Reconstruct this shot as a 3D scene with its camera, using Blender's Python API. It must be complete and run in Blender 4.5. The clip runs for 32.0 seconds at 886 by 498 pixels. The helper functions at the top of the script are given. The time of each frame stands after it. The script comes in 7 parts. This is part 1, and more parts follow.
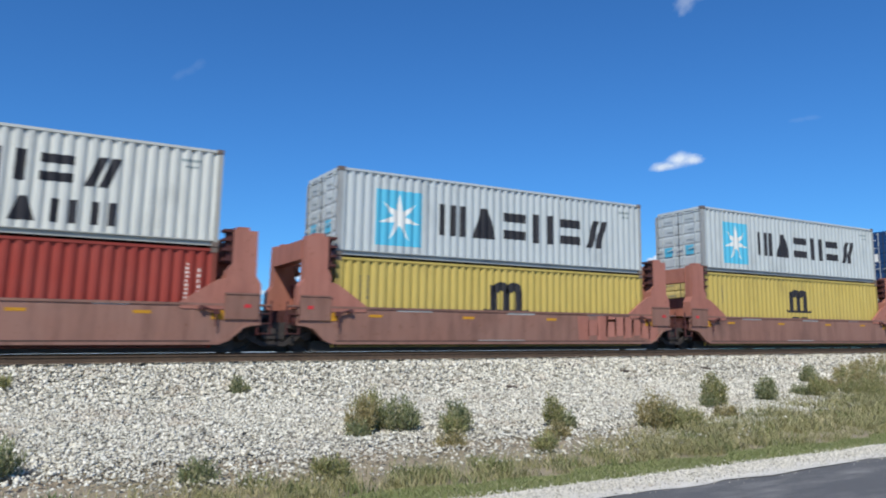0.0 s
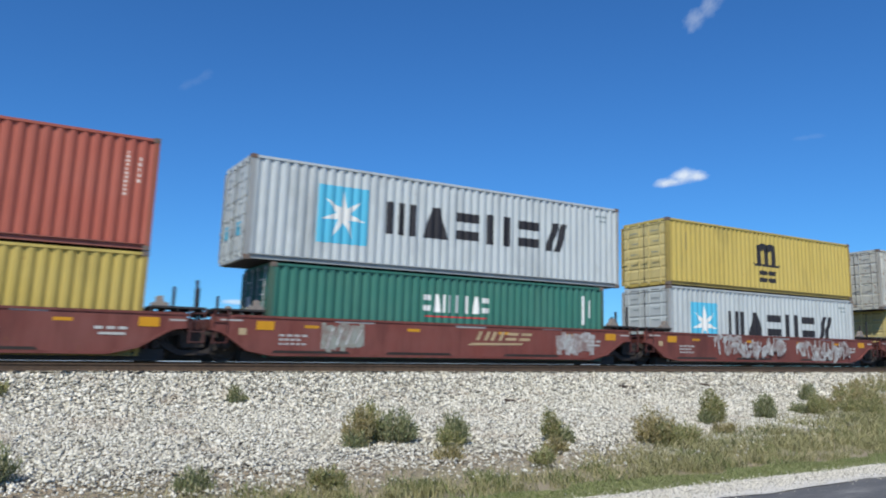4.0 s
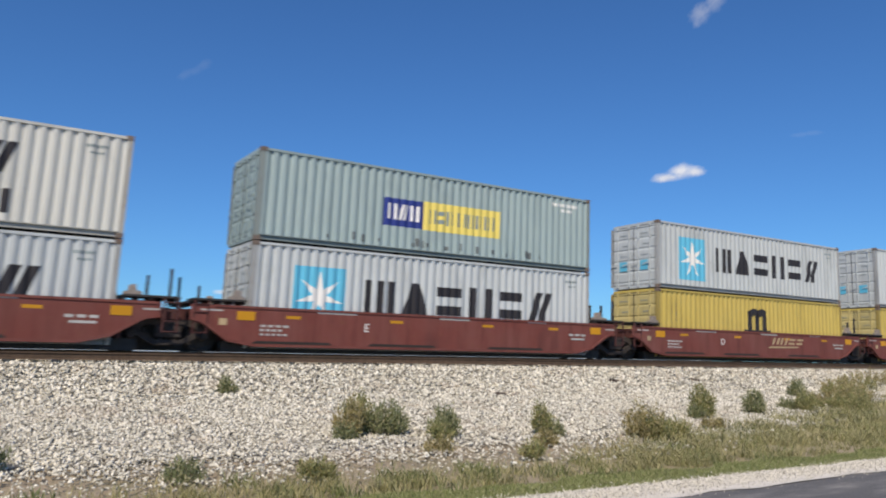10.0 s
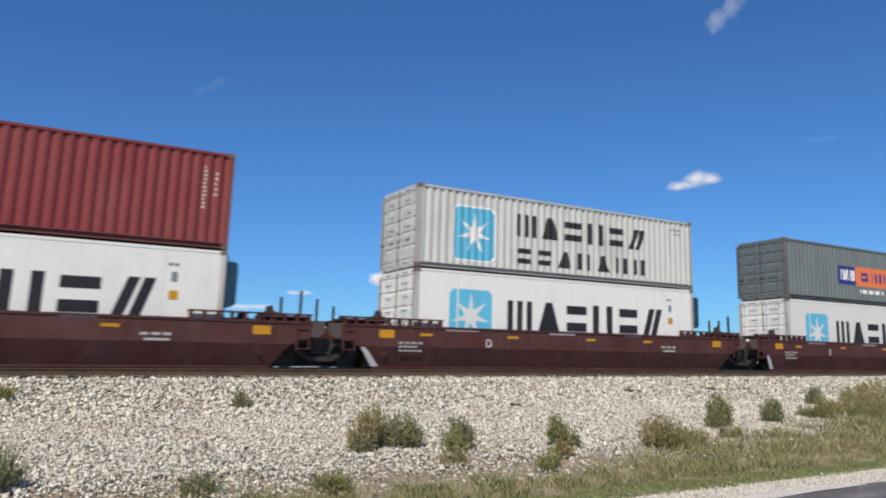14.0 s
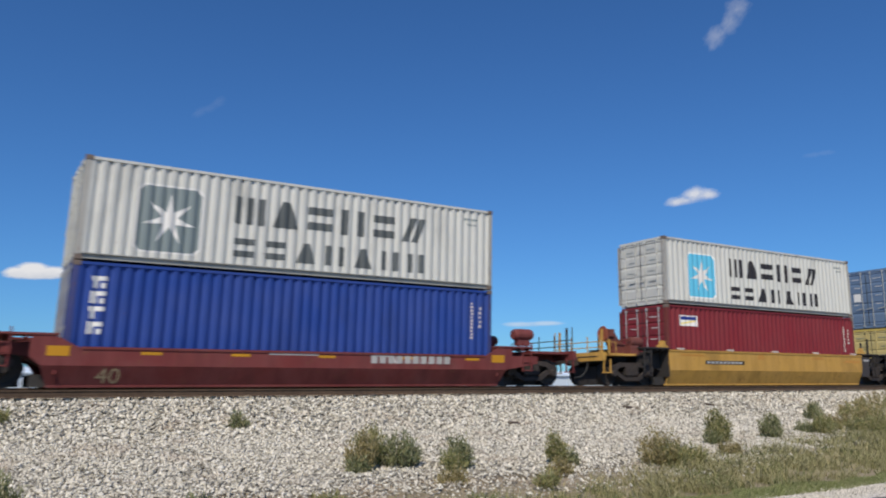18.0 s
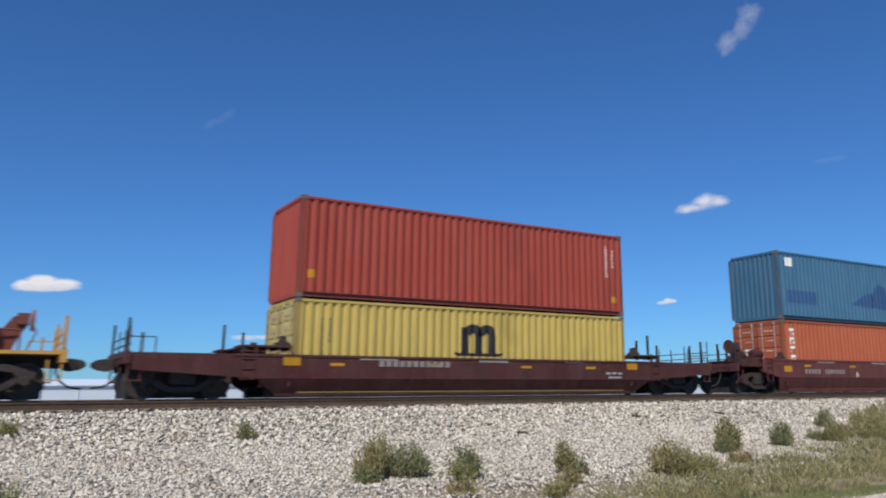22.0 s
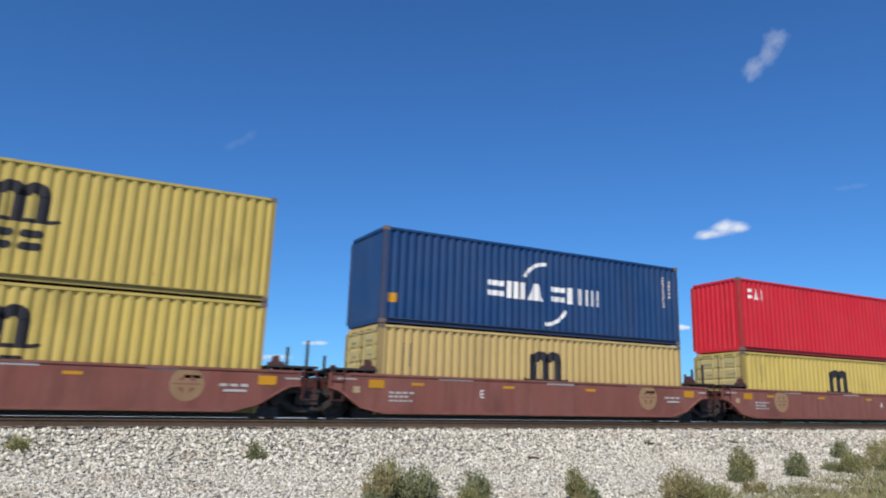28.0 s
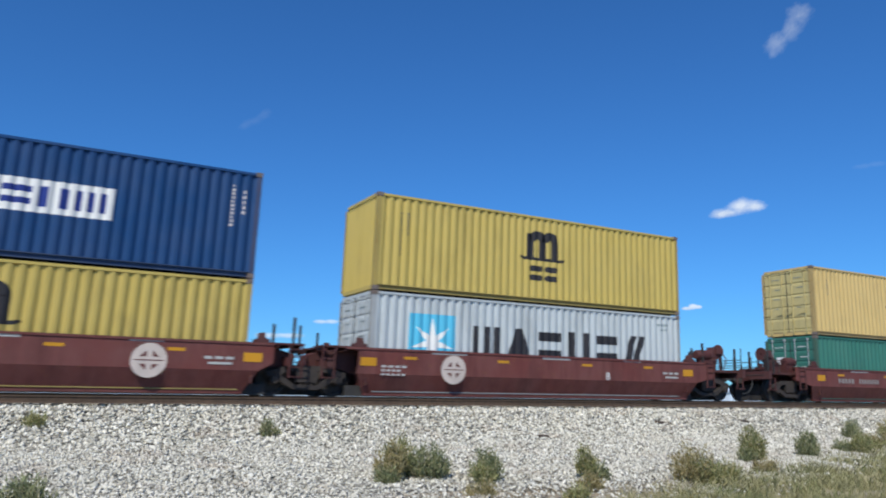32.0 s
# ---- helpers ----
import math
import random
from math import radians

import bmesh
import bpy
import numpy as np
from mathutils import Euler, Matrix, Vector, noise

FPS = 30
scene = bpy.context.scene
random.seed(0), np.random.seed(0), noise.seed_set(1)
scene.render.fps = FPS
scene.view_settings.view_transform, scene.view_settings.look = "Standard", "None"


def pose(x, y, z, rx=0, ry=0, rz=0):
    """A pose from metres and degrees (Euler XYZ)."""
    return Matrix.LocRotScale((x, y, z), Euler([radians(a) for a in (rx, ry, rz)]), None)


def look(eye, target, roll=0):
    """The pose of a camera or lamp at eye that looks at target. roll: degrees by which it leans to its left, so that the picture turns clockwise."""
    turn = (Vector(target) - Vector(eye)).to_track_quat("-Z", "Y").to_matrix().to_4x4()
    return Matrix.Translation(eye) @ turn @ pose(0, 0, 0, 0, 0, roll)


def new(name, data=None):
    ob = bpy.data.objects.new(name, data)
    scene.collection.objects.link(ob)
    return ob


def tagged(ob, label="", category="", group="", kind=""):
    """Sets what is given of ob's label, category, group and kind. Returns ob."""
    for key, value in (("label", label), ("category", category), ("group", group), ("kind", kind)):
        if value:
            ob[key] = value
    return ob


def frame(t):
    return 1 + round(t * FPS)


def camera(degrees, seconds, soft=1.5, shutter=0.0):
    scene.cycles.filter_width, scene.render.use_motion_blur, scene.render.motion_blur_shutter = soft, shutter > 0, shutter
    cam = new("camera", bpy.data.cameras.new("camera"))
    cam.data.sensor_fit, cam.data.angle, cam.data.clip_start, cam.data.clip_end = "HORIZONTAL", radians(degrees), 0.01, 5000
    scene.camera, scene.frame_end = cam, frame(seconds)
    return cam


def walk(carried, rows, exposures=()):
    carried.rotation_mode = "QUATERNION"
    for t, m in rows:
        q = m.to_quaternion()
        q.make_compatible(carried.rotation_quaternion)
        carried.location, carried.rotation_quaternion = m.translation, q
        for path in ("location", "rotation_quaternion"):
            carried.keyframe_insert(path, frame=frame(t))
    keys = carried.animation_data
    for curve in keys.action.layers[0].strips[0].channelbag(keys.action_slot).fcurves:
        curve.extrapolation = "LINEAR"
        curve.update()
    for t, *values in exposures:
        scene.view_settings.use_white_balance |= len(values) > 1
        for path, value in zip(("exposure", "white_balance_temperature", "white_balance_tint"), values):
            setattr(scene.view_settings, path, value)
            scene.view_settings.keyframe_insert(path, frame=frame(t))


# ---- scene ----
# The eye stands still beside the line; only its heading, tilt and lean change.
PATH = [
    (0, 97.68, 0.50, -31.88), (0.5, 98.95, 0.34, -31.76), (1, 98.50, 0.36, -32.33), (1.5, 98.62, 0.18, -32.38),
    (2, 100.46, 0.76, -31.24), (2.5, 99.68, 0.15, -31.06), (3, 98.46, 0.08, -31.56), (3.5, 98.66, -0.19, -31.93),
    (4, 98.62, -0.36, -31.99), (4.5, 98.66, -0.76, -31.99), (6.5, 98.58, -0.92, -31.86), (7, 98.73, -1.25, -31.85),
    (7.5, 98.81, -1.46, -31.90), (8, 98.64, -1.22, -32.04), (8.5, 98.66, -1.27, -32.07), (9, 99.01, -1.82, -32.02),
    (9.5, 98.68, -1.48, -32.34), (10, 98.08, -0.92, -32.63), (10.5, 100.41, 0.05, -32.69), (11, 100.17, -0.03, -33.14),
    (11.5, 100.03, 0.27, -31.83), (12, 99.85, 0.12, -31.98), (12.5, 99.52, -0.69, -32.04), (13, 98.73, -0.20, -31.66),
    (13.5, 98.84, -0.40, -31.56), (14, 98.93, -0.27, -31.59), (14.5, 99.47, 0.89, -31.39), (16.5, 100.28, -0.15, -31.01),
    (17, 100.51, -0.96, -31.13), (17.5, 100.90, 0.08, -31.48), (18, 100.27, 0.29, -31.78), (18.5, 100.56, 0.39, -31.88),
    (19, 100.01, -0.78, -31.69), (19.5, 99.65, -1.02, -31.54), (20, 99.47, -1.09, -31.44), (20.5, 99.29, -0.88, -31.27),
    (21, 99.24, -0.09, -31.65), (21.5, 99.83, 0.52, -31.44), (22, 100.98, 0.63, -31.19), (22.5, 101.84, 0.20, -31.15),
    (23, 101.66, 0.01, -31.15), (23.5, 101.67, 0.15, -31.11), (24, 101.81, -0.06, -31.17), (24.5, 101.86, -0.61, -31.21),
    (26.5, 102.72, -0.19, -30.73), (27, 102.74, -0.17, -30.65), (27.5, 102.81, -0.02, -30.56), (28, 102.67, -0.41, -30.42),
    (28.5, 101.81, -0.70, -30.16), (29, 101.59, -0.96, -30.02), (29.5, 101.86, -1.37, -30.02), (30, 101.88, -1.36, -29.98),
    (30.5, 101.66, -0.87, -29.75), (31, 101.26, -0.66, -29.79), (31.5, 101.02, -0.64, -29.75), (32, 101.09, -0.61, -29.62),
]
EYE = (0.0, 0.0, -0.047)
cam = camera(60.1, 32.0, 1.95, 0.7)
# the picture is read out row by row, so what passes fast leans
scene.cycles.rolling_shutter_type, scene.cycles.rolling_shutter_duration = "TOP", 0.17
walk(cam, [(t, pose(*EYE, rx, ry, rz)) for t, rx, ry, rz in PATH], [(0.0, 0.0, 6300, 7), (4.5, -0.03, 6300, 7), (8.0, -0.06, 7100, 13), (13.0, -0.07, 7050, 13), (16.5, -0.25, 6800, 12), (20.0, -0.26, 6900, 13), (22.0, -0.23, 6700, 14), (24.0, -0.02, 6450, 10), (28.0, -0.03, 6550, 11), (30.0, -0.12, 6400, 9), (31.0, -0.26, 6300, 9), (32.0, -0.06, 6150, 8)])

# ---- daylight ----
SUN_DIR = Vector((-0.47, -0.50, 0.73)).normalized()
SUN_EL = math.asin(SUN_DIR.z)
SUN_AZ = math.atan2(SUN_DIR.x, SUN_DIR.y)
world = bpy.data.worlds.new("world")
world.use_nodes = True
scene.world = world
wn = world.node_tree
sky = wn.nodes.new("ShaderNodeTexSky")
sky.sky_type, sky.sun_disc = "NISHITA", False
sky.sun_elevation, sky.sun_rotation = SUN_EL, SUN_AZ
sky.altitude, sky.air_density, sky.dust_density, sky.ozone_density = 200, 1.0, 0.3, 3.0
# the clear deep blue that the camera gives this sky
tint = wn.nodes.new("ShaderNodeMix")
tint.data_type, tint.blend_type = "RGBA", "MULTIPLY"
tint.inputs[0].default_value, tint.inputs[7].default_value = 1.0, (0.36, 0.775, 1.24, 1)
wn.links.new(sky.outputs[0], tint.inputs[6])
wn.links.new(tint.outputs[2], wn.nodes["Background"].inputs[0])
wn.nodes["Background"].inputs[1].default_value = 0.104
sun = new("sun", bpy.data.lights.new("sun", "SUN"))
sun.data.energy, sun.data.angle, sun.data.color = 4.6, radians(0.53), (1.0, 0.93, 0.80)
sun.matrix_world = look(SUN_DIR * 50, (0, 0, 0))

TC = 21.11          # centre of the track
FY = 19.891         # face of the containers towards the road
SPEED = 24.75       # metres a second, towards -x


# ---- materials ----
def nodes_of(name):
    m = bpy.data.materials.new(name)
    m.use_nodes = True
    return m, m.node_tree, m.node_tree.nodes["Principled BSDF"]


def tex(nt, kind, scale, detail=4.0, rough=0.6, coord="Object", stretch=None, vary=False):
    tc = nt.nodes.new("ShaderNodeTexCoord")
    src = tc.outputs[coord]
    if vary:
        info, far, add = nt.nodes.new("ShaderNodeObjectInfo"), nt.nodes.new("ShaderNodeMath"), nt.nodes.new("ShaderNodeVectorMath")
        far.operation, far.inputs[1].default_value = "MULTIPLY", 83.0
        nt.links.new(info.outputs["Random"], far.inputs[0])
        nt.links.new(src, add.inputs[0])
        nt.links.new(far.outputs[0], add.inputs[1])
        src = add.outputs[0]
    if stretch:
        mp = nt.nodes.new("ShaderNodeMapping")
        mp.inputs["Scale"].default_value = stretch
        nt.links.new(src, mp.inputs[0])
        src = mp.outputs[0]
    n = nt.nodes.new(kind)
    n.inputs["Scale"].default_value = scale
    if kind == "ShaderNodeTexNoise":
        n.inputs["Detail"].default_value, n.inputs["Roughness"].default_value = detail, rough
    nt.links.new(src, n.inputs["Vector"])
    return n


def ramp(nt, src, stops):
    r = nt.nodes.new("ShaderNodeValToRGB")
    while len(r.color_ramp.elements) < len(stops):
        r.color_ramp.elements.new(0.5)
    for e, (p, c) in zip(r.color_ramp.elements, stops):
        e.position, e.color = p, (*c, 1) if len(c) == 3 else c
    nt.links.new(src, r.inputs[0])
    return r.outputs[0]


def mix(nt, fac, a, b, mode="MIX"):
    n = nt.nodes.new("ShaderNodeMix")
    n.data_type, n.blend_type = "RGBA", mode
    for sock, val in ((0, fac), (6, a), (7, b)):
        if isinstance(val, (int, float)):
            n.inputs[sock].default_value = val
        elif isinstance(val, tuple):
            n.inputs[sock].default_value = (*val, 1)
        else:
            nt.links.new(val, n.inputs[sock])
    return n.outputs[2]


def bump(nt, bs, src, strength, dist):
    b = nt.nodes.new("ShaderNodeBump")
    b.inputs["Strength"].default_value, b.inputs["Distance"].default_value = strength, dist
    nt.links.new(src, b.inputs["Height"])
    nt.links.new(b.outputs[0], bs.inputs["Normal"])


def paint(name, rgb, wear=0.48, rust=0.4, rough=0.5, start=0.50):
    """Weathered paint on steel: faded patches, vertical streaks of dirt, specks of rust."""
    m, nt, bs = nodes_of(name)
    info = nt.nodes.new("ShaderNodeObjectInfo")
    fade = tex(nt, "ShaderNodeTexNoise", 0.9, 5, vary=True)
    pale = tuple(min(1, c * 0.86 + 0.05) for c in rgb)
    dark = tuple(c * 0.62 for c in rgb)
    base = mix(nt, ramp(nt, fade.outputs[0], [(0.35, (0, 0, 0)), (0.75, (wear * 0.6,) * 3)]), rgb, pale)
    hue = nt.nodes.new("ShaderNodeHueSaturation")
    rng = nt.nodes.new("ShaderNodeMapRange")
    rng.inputs[3].default_value, rng.inputs[4].default_value = 0.9, 1.08
    nt.links.new(info.outputs["Random"], rng.inputs[0])
    nt.links.new(rng.outputs[0], hue.inputs["Value"])
    nt.links.new(base, hue.inputs["Color"])
    streak = tex(nt, "ShaderNodeTexNoise", 3.0, 6, 0.65, stretch=(1, 1, 0.14), vary=True)
    stain = tex(nt, "ShaderNodeTexNoise", 0.8, 5, 0.6, stretch=(1, 1, 0.45), vary=True)
    col = mix(nt, ramp(nt, streak.outputs[0], [(start, (0, 0, 0)), (0.8, (wear,) * 3)]), hue.outputs[0], dark)
    col = mix(nt, ramp(nt, stain.outputs[0], [(0.55, (0, 0, 0)), (0.72, (wear * 0.8,) * 3)]), col, tuple(c * 0.5 + 0.012 for c in rgb))
    speck = tex(nt, "ShaderNodeTexNoise", 7.0, 8, 0.7, vary=True)
    col = mix(nt, ramp(nt, speck.outputs[0], [(start + 0.14, (0, 0, 0)), (start + 0.22, (rust,) * 3)]), col, (0.16, 0.07, 0.035))
    nt.links.new(col, bs.inputs["Base Color"])
    nt.links.new(ramp(nt, fade.outputs[0], [(0.3, (rough - 0.08,) * 3), (0.7, (rough + 0.15,) * 3)]), bs.inputs["Roughness"])
    bs.inputs["Specular IOR Level"].default_value = 0.22
    bump(nt, bs, speck.outputs[0], 0.15, 0.004)
    return m


def spray(name, rgb):
    """Thin spray paint, worn through to the red-brown under it in patches and streaks."""
    m, nt, bs = nodes_of(name)
    a, b = tex(nt, "ShaderNodeTexNoise", 2.6, 6, 0.65), tex(nt, "ShaderNodeTexNoise", 9.0, 5, 0.7, stretch=(1, 1, 0.3))
    col = mix(nt, ramp(nt, a.outputs[0], [(0.42, (0, 0, 0)), (0.64, (0.75,) * 3)]), rgb, (0.16, 0.065, 0.05))
    col = mix(nt, ramp(nt, b.outputs[0], [(0.52, (0, 0, 0)), (0.7, (0.6,) * 3)]), col, (0.13, 0.06, 0.05))
    nt.links.new(col, bs.inputs["Base Color"])
    bs.inputs["Roughness"].default_value = 0.8
    return m


def plain(name, rgb, rough=0.6, metal=0.0, grain=30.0, amount=0.3):
    m, nt, bs = nodes_of(name)
    n = tex(nt, "ShaderNodeTexNoise", grain, 6, 0.65)
    n2 = tex(nt, "ShaderNodeTexNoise", grain * 0.08, 3)
    lo, hi = tuple(c * (1 - amount) for c in rgb), tuple(min(1, c * (1 + amount)) for c in rgb)
    c1 = ramp(nt, n.outputs[0], [(0.3, lo), (0.7, hi)])
    nt.links.new(mix(nt, 0.35, c1, ramp(nt, n2.outputs[0], [(0.35, lo), (0.65, hi)])), bs.inputs["Base Color"])
    bs.inputs["Roughness"].default_value, bs.inputs["Metallic"].default_value = rough, metal
    bump(nt, bs, n.outputs[0], 0.2, 0.01)
    return m


PAINTS = {
    "grey": (0.465, 0.505, 0.52), "worn_grey": (0.47, 0.47, 0.43), "pale_grey": (0.54, 0.55, 0.52), "mid_grey": (0.33, 0.36, 0.38), "yellow": (0.49, 0.375, 0.10), "tan_yellow": (0.55, 0.40, 0.16),
    "ochre": (0.42, 0.29, 0.08), "red": (0.27, 0.042, 0.03), "faded_red": (0.38, 0.085, 0.05), "brick": (0.36, 0.10, 0.07), "rust_orange": (0.40, 0.105, 0.047), "warm_red": (0.34, 0.06, 0.04), "bright_yellow": (0.60, 0.49, 0.11), "maroon": (0.22, 0.045, 0.045),
    "rosy_red": (0.29, 0.075, 0.066), "crimson": (0.28, 0.025, 0.045), "bright_red": (0.58, 0.02, 0.035), "orange_red": (0.55, 0.085, 0.04), "navy": (0.012, 0.055, 0.165), "royal": (0.018, 0.055, 0.26),
    "slate_blue": (0.125, 0.20, 0.32), "deep_red": (0.20, 0.022, 0.03), "teal_blue": (0.05, 0.15, 0.25), "dusk_blue": (0.055, 0.10, 0.17), "green": (0.04, 0.155, 0.12), "duo_mid": (0.19, 0.235, 0.24), "gold": (0.54, 0.36, 0.10), "duo_blue": (0.18, 0.285, 0.305), "duo_grey": (0.275, 0.358, 0.366), "dark_grey": (0.15, 0.18, 0.185),
}
PAINTS |= {
    "white": (0.74, 0.74, 0.70), "salmon": (0.23, 0.118, 0.09), "salmon_pink": (0.36, 0.145, 0.108), "brown": (0.155, 0.046, 0.037), "rose_brown": (0.215, 0.078, 0.06), "wine": (0.165, 0.036, 0.034), "dark_wine": (0.077, 0.025, 0.023), "wine_brown": (0.128, 0.039, 0.034),
    "rail_yellow": (0.50, 0.285, 0.066),
}
MAT = {k: paint("paint_" + k, v) for k, v in PAINTS.items()}
for k in ("grey", "pale_grey", "duo_grey", "duo_blue", "duo_mid", "gold", "dark_grey", "slate_blue", "yellow", "ochre"):
    MAT[k] = paint("paint_" + k, PAINTS[k], 0.6, 0.5)
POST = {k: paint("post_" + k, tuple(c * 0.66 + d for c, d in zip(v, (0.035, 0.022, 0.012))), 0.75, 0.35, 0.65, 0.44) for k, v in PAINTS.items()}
MAT["worn_grey"] = paint("paint_worn_grey", PAINTS["worn_grey"], 0.95, 0.9, 0.6, 0.42)
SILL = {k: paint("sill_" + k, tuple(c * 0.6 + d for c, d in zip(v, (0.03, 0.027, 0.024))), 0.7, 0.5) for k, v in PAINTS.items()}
MAT["white"] = paint("paint_white", PAINTS["white"], 0.2, 0.12, 0.35)
for k in ("wine_brown", "salmon", "salmon_pink", "brown", "rose_brown", "wine", "dark_wine", "rail_yellow"):
    MAT[k] = paint("car_" + k, tuple(c * 1.08 for c in PAINTS[k]), 0.92, 0.65, 0.6, 0.45)
MAT["faded_yellow"] = paint("faded_yellow", (0.54, 0.45, 0.20), 0.7, 0.5)
MAT["mark_dark"] = paint("mark_dark", (0.024, 0.023, 0.028), 0.2, 0.1)
MAT["mark_faded"] = paint("mark_faded", (0.10, 0.115, 0.12), 0.3, 0.1)
MAT["mark_white"] = paint("mark_white", (0.74, 0.74, 0.72), 0.25, 0.1)
MAT["mark_worn"] = paint("mark_worn", (0.56, 0.50, 0.46), 0.7, 0.6)
MAT["mark_blue"] = paint("mark_blue", (0.10, 0.46, 0.66), 0.2, 0.08)
MAT["mark_slate"] = paint("mark_slate", (0.20, 0.25, 0.26), 0.2, 0.1)
MAT["mark_navy"] = paint("mark_navy", (0.02, 0.04, 0.22), 0.2, 0.08)
MAT["mark_yellow"] = paint("mark_yellow", (0.75, 0.62, 0.16), 0.2, 0.08)
MAT["mark_orange"] = paint("mark_orange", (0.72, 0.19, 0.07), 0.2, 0.08)
MAT["mark_red"] = paint("mark_red", (0.55, 0.035, 0.045), 0.2, 0.08)
MAT["mark_amber"] = paint("mark_amber", (0.52, 0.25, 0.016), 0.3, 0.1)
MAT["mark_cream"] = paint("mark_cream", (0.42, 0.32, 0.19), 0.5, 0.2)
MAT["mark_black"] = paint("mark_black", (0.03, 0.026, 0.022), 0.4, 0.2)
MAT["mark_chalk"] = paint("mark_chalk", (0.42, 0.42, 0.41), 0.6, 0.1)
MAT["mark_tan"] = paint("mark_tan", (0.30, 0.19, 0.10), 0.6, 0.3)
MAT["mark_dim"] = paint("mark_dim", (0.27, 0.24, 0.225), 0.6, 0.2)
MAT["mark_spray"] = spray("mark_spray", (0.40, 0.42, 0.42))
MAT["mark_spray_green"] = spray("mark_spray_green", (0.27, 0.29, 0.26))
MAT["mark_spray_dark"] = spray("mark_spray_dark", (0.19, 0.20, 0.18))
MAT["mark_spray_pink"] = spray("mark_spray_pink", (0.40, 0.30, 0.28))
MAT["mark_rust"] = paint("mark_rust", (0.50, 0.24, 0.05), 0.5, 0.4)
MAT["mark_spray_edge"] = spray("mark_spray_edge", (0.56, 0.57, 0.56))
MAT["mark_bone"] = paint("mark_bone", (0.56, 0.48, 0.43), 0.5, 0.3)
MAT["dusk_cover"] = plain("cover_plastic", (0.014, 0.045, 0.075), 0.4, 0.0, 6)
MAT["brake_red"] = paint("brake_red", (0.30, 0.085, 0.045), 0.4, 0.2)
MAT["patch_dark"] = paint("patch_dark", (0.10, 0.12, 0.15), 0.4, 0.2)
MAT["patch_blue"] = paint("patch_blue", (0.03, 0.09, 0.21), 0.4, 0.1)
MAT["steel"] = plain("dark_steel", (0.03, 0.027, 0.026), 0.75, 0.0, 14)
MAT["truck"] = plain("truck_steel", (0.038, 0.030, 0.027), 0.85, 0.0, 9, 0.55)
MAT["end_black"] = plain("end_black", (0.042, 0.036, 0.035), 0.7, 0.0, 8, 0.4)
MAT["end_grime"] = plain("end_grime", (0.085, 0.062, 0.058), 0.85, 0.0, 7, 0.4)
MAT["wheel"] = plain("wheel_steel", (0.042, 0.035, 0.031), 0.7, 0.1, 10, 0.4)
MAT["casting"] = paint("corner_casting", (0.17, 0.135, 0.115), 0.6, 0.8, 0.7, 0.42)
MAT["rod"] = plain("lock_rod_steel", (0.42, 0.43, 0.42), 0.45, 0.3, 10)
MAT["under"] = plain("underframe", (0.035, 0.033, 0.032), 0.8, 0.0, 10)
MAT["hose"] = plain("hose_rubber", (0.03, 0.03, 0.03), 0.7, 0.0, 30)
MAT["bare"] = plain("worn_bracket", (0.24, 0.205, 0.18), 0.7, 0.0, 12)


